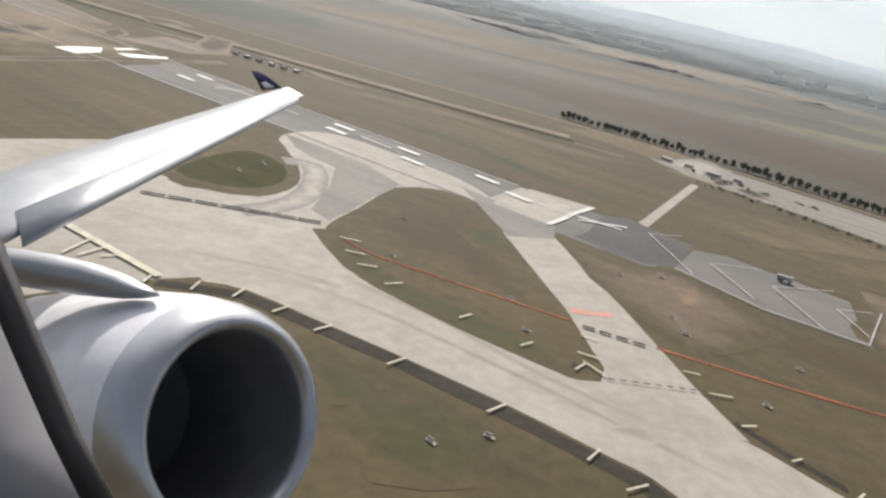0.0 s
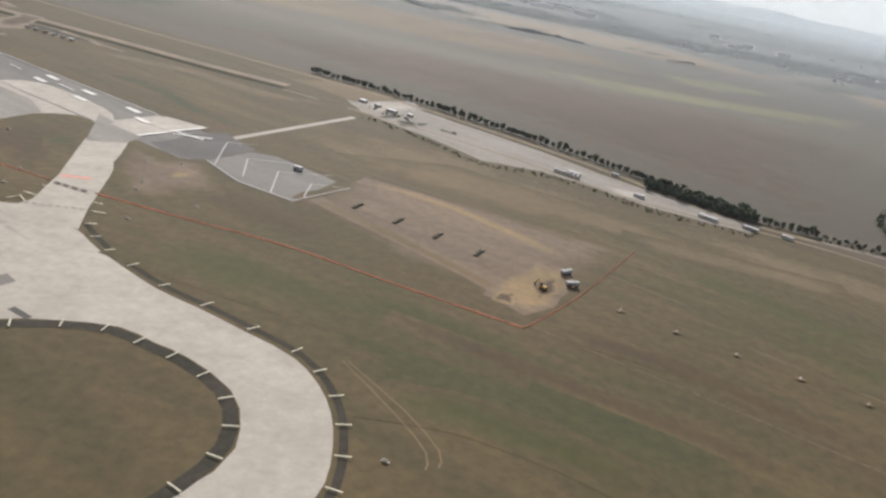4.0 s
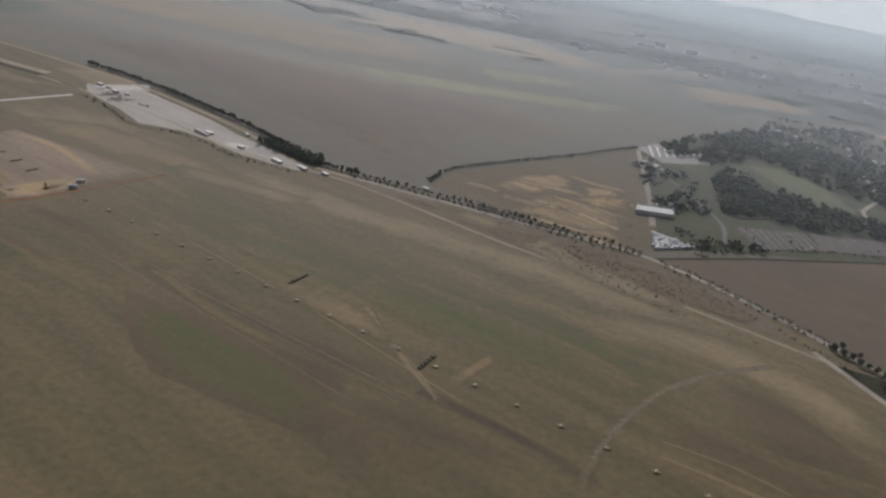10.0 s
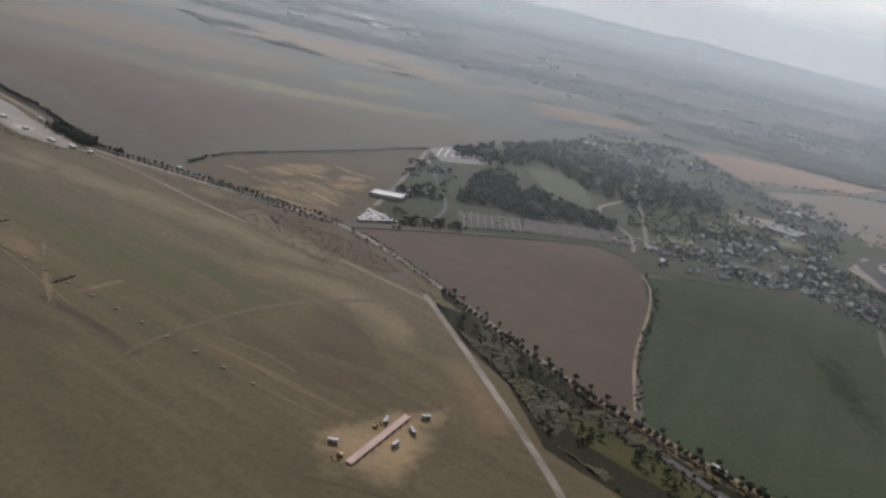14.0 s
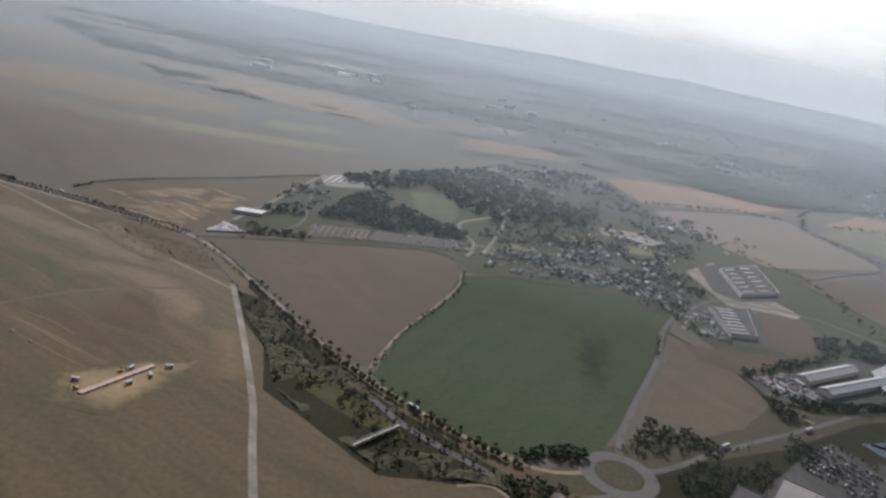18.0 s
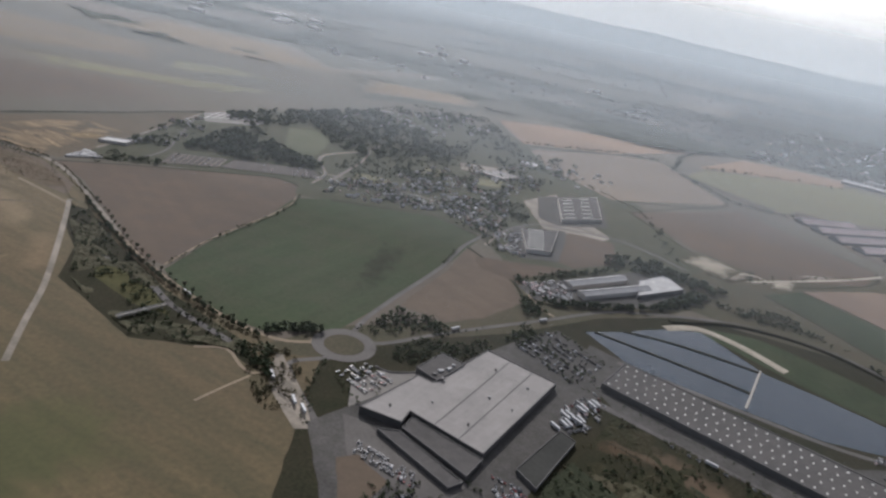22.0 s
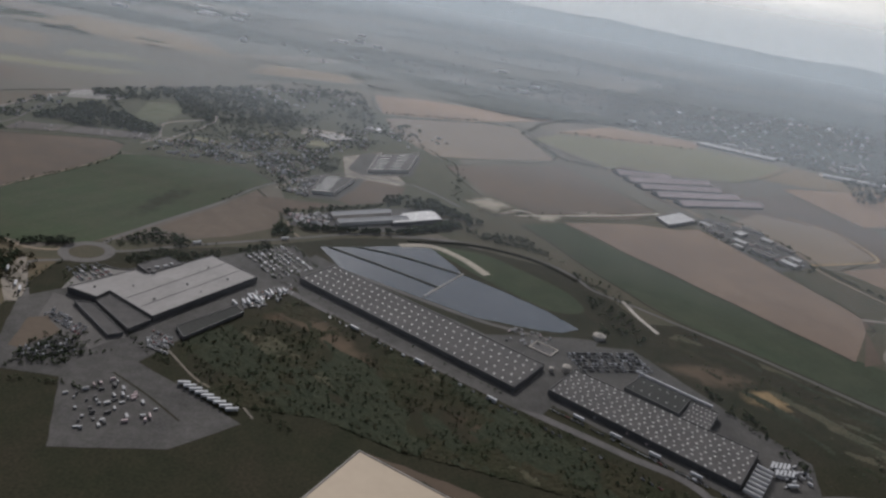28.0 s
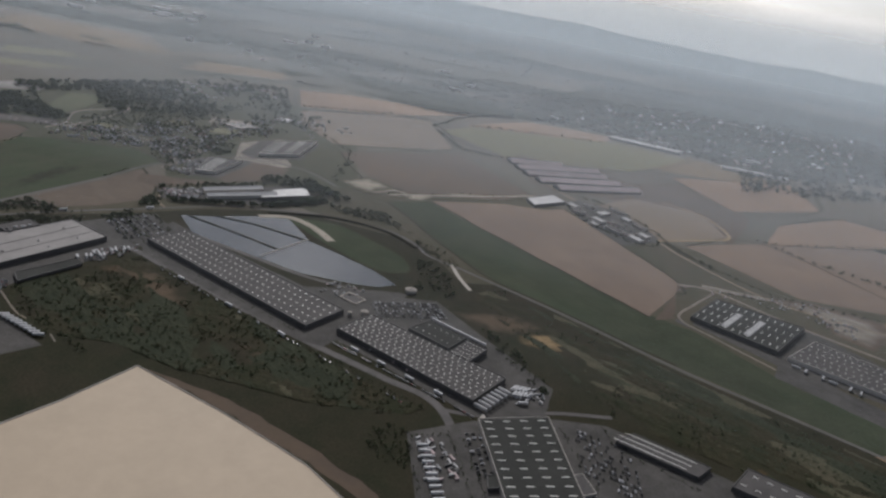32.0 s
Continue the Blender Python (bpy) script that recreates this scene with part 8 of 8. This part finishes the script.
# ---- upright sheets that imitate haze over the plain ----
def haze_sheet_mat(amount, tone, top):
    """Tinted translucent sheet standing in for lit haze over the plain; thins out upwards and at the ground."""
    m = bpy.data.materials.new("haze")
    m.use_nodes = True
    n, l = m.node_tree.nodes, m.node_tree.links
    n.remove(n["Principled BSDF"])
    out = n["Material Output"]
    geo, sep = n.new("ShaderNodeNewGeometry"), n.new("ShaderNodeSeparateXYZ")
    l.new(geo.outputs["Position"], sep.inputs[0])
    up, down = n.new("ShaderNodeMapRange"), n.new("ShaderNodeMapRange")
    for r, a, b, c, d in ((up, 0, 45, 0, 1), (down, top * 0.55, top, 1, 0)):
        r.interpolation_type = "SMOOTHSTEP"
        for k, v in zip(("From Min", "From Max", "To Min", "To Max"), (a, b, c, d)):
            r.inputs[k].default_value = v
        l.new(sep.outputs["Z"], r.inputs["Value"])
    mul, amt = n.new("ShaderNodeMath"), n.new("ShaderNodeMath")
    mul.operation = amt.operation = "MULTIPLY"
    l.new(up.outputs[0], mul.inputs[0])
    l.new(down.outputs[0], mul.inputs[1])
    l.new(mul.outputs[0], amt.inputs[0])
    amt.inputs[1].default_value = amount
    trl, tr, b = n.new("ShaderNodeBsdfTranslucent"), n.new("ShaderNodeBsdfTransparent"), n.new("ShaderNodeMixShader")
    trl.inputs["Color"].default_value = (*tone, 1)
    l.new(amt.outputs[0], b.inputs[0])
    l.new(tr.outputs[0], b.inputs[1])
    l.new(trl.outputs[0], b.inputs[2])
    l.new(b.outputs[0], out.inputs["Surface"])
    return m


# flat upright sheets added at growing distances, their tint standing in for aerial haze
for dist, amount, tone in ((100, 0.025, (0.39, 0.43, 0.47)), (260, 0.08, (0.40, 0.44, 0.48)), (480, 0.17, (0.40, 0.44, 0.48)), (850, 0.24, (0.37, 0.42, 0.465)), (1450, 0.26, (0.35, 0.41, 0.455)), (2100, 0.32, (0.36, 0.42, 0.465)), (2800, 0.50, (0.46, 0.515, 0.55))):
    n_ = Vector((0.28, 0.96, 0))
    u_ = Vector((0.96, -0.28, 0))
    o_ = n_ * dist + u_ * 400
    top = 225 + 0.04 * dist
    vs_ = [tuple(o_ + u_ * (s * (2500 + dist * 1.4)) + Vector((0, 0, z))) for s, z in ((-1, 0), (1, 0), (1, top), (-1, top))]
    hz = from_data("haze_layer", vs_, [(0, 1, 2, 3)], haze_sheet_mat(amount, tone, top), None, "upright translucent sheet added to imitate blue-grey haze over the plain")
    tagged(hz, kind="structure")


# ---- the airliner, as it flies past the start of the walk ----
def airliner():
    """The port wing, engine and pylon of an airliner in flight, and the edge of its cabin window."""
    top = base_of("airliner", 0, 0, 0, 0, "silver airliner wing with white engine in flight", "aircraft")
    top.matrix_basis = pose(*ROWS[0][1:])
    silver = mat("wing_aluminium", (0.42, 0.425, 0.435), (0.36, 0.365, 0.375), 0.8, 4.0, 0.42, 0.55)
    white = mat("nacelle_paint", (0.86, 0.85, 0.88), (0.78, 0.77, 0.80), 0.6, 3.0, 0.3, spec=0.5)
    lip = mat("inlet_lip_metal", (0.55, 0.55, 0.57), (0.46, 0.46, 0.48), 0.8, 4.0, 0.3, 0.8)
    dark = mat("inlet_lining", (0.20, 0.19, 0.195), (0.15, 0.142, 0.146), 1.5, 5.0, 0.5)
    purple = mat("wingtip_paint", (0.045, 0.035, 0.11), (0.06, 0.05, 0.13), 1.0, 4.0, 0.35)
    gasket = mat("window_gasket", (0.05, 0.047, 0.047), (0.08, 0.075, 0.075), 2.0, 8.0, 0.7)
    trim = mat("cabin_trim", (0.28, 0.27, 0.28), (0.24, 0.23, 0.24), 2.0, 8.0, 0.7)

    def at(x, y, d):
        return Vector(((x - 784) / 1291 * d, (441 - y) / 1291 * d, -d))

    def loft(name, rings, material, parent=top, close=True, label=""):
        k = len(rings[0])
        vs = [tuple(v) for r in rings for v in r]
        fs = []
        for i in range(len(rings) - 1):
            for j in range(k):
                a, b = i * k + j, i * k + (j + 1) % k
                fs.append((a, b, b + k, a + k))
        if close:
            fs += [tuple(range(k))[::-1], tuple(range((len(rings) - 1) * k, len(rings) * k))]
        ob = from_data(name, vs, fs, material, parent, label)
        for p in ob.data.polygons:
            p.use_smooth = True
        return ob

    # wing: sections from the root to the tip, leading edge first
    root_le, root_te, tip_le, tip_te = at(-200, 552, 2.7), at(-200, 363, 3.5), at(541, 172, 7.0), at(508, 154, 7.5)
    up = Vector((0.12, 0.93, 0.34)).normalized()

    def section(s, prof, thick):
        le, te = root_le.lerp(tip_le, s), root_te.lerp(tip_te, s)
        return [le.lerp(te, u) + up * thick * h for u, h in prof]

    skin = [(0.10, -0.2), (0.11, 0.35), (0.2, 0.75), (0.42, 1.0), (0.7, 0.75), (1, 0.0), (0.7, -0.4), (0.3, -0.7), (0.14, -0.6)]
    wing = loft("wing", [section(s, skin, 0.055 * (1 - s) + 0.02 * s) for s in (0.0, 0.2, 0.4, 0.6, 0.8, 0.97)] + [section(1.0, skin, 0.006)], silver)
    nose = [(0.0, -0.5), (0.03, 0.15), (0.12, 0.62), (0.26, 0.94), (0.27, 0.86), (0.13, 0.4), (0.08, -0.3), (0.04, -0.8)]
    loft("slat", [section(s, nose, 0.06 * (1 - s) + 0.022 * s) for s in (0.156, 0.3, 0.5, 0.75, 0.965)], silver, wing, True, "extended leading-edge slat")
    a, b, c, d = at(447, 128, 7.5), at(463, 128, 7.5), at(499, 156, 7.4), at(464, 160, 7.5)
    fence = loft("wingtip_fence", [[p + Vector((0, 0, q)) for p in (a, b, c, d)] for q in (-0.02, 0.04)], purple, wing, True, "dark purple wingtip fence")
    a, b, c, d = at(462, 147, 7.3), at(470, 145, 7.3), at(485, 154, 7.3), at(470, 157, 7.3)
    loft("fence_mark", [[p + Vector((0, 0, q)) for p in (a, b, c, d)] for q in (-0.01, 0.01)], white, fence, True, "pale mark on the wingtip fence")

    # engine: a body of revolution about the flight direction
    fwd = (at(640, 742, 2.75) - at(150, 700, 4.05)).normalized()
    cen = at(421, 752, 3.05)
    e1 = fwd.cross(Vector((0, 1, 0))).normalized()
    e2 = fwd.cross(e1).normalized()

    def rev(name, prof, material, parent, label=""):
        rings = [[cen + fwd * x + (e1 * math.cos(t) + e2 * math.sin(t)) * r * 1.06 for t in np.linspace(0, 2 * math.pi, 41)[:-1]] for x, r in prof]
        return loft(name, rings, material, parent, False, label)

    eng = rev("engine_nacelle", [(-0.17, 0.50), (-0.35, 0.53), (-0.7, 0.56), (-1.1, 0.58), (-1.6, 0.58), (-2.2, 0.5)], white, top, "white engine nacelle")
    rev("inlet_lip", [(-0.17, 0.50), (-0.12, 0.487), (-0.05, 0.46), (0.0, 0.425), (0.01, 0.40), (-0.01, 0.378), (-0.06, 0.362), (-0.14, 0.355)], lip, eng, "polished metal inlet lip")
    rev("inlet_duct", [(-0.14, 0.355), (-0.5, 0.36), (-0.95, 0.37)], dark, eng)
    rev("fan", [(-0.95, 0.37), (-0.92, 0.14), (-0.8, 0.08), (-0.7, 0.002)], dark, eng, "dark fan with spinner")
    pyl = []
    for x, y, d, w, h in ((-120, 445, 3.5, 0.16, 0.105), (0, 468, 3.4, 0.14, 0.092), (90, 483, 3.3, 0.12, 0.09), (160, 496, 3.25, 0.10, 0.08), (215, 508, 3.2, 0.08, 0.058), (255, 518, 3.15, 0.05, 0.028), (280, 523, 3.1, 0.01, 0.006)):
        m = at(x, y, d)
        pyl.append([m + e1 * w * math.cos(q) + up * h * math.sin(q) for q in np.linspace(0, 2 * math.pi, 17)[:-1]])
    loft("pylon", pyl, silver, top, True, "silver engine pylon")

    # the edge of the cabin window
    rim = []
    for x, y in ((-60, 380), (10, 560), (95, 760), (190, 950)):
        m = at(x, y, 0.24)
        rim.append([m + Vector(q) * 0.008 for q in ((-1, 0.4, 0), (-0.4, 0.6, 0.5), (0.9, -0.2, 0.3), (1, -0.4, -0.4), (-0.6, 0.2, -0.6))])
    loft("window_gasket", rim, gasket, top, True, "dark rubber window gasket")
    panel = [[at(x, y, 0.235), at(x - 240, y + 60, 0.2), at(x - 240, y + 60, 0.19), at(x, y, 0.225)] for x, y in ((-62, 400), (2, 580), (85, 770), (180, 960))]
    loft("window_panel", panel, trim, top, True, "grey cabin window panel")


airliner()
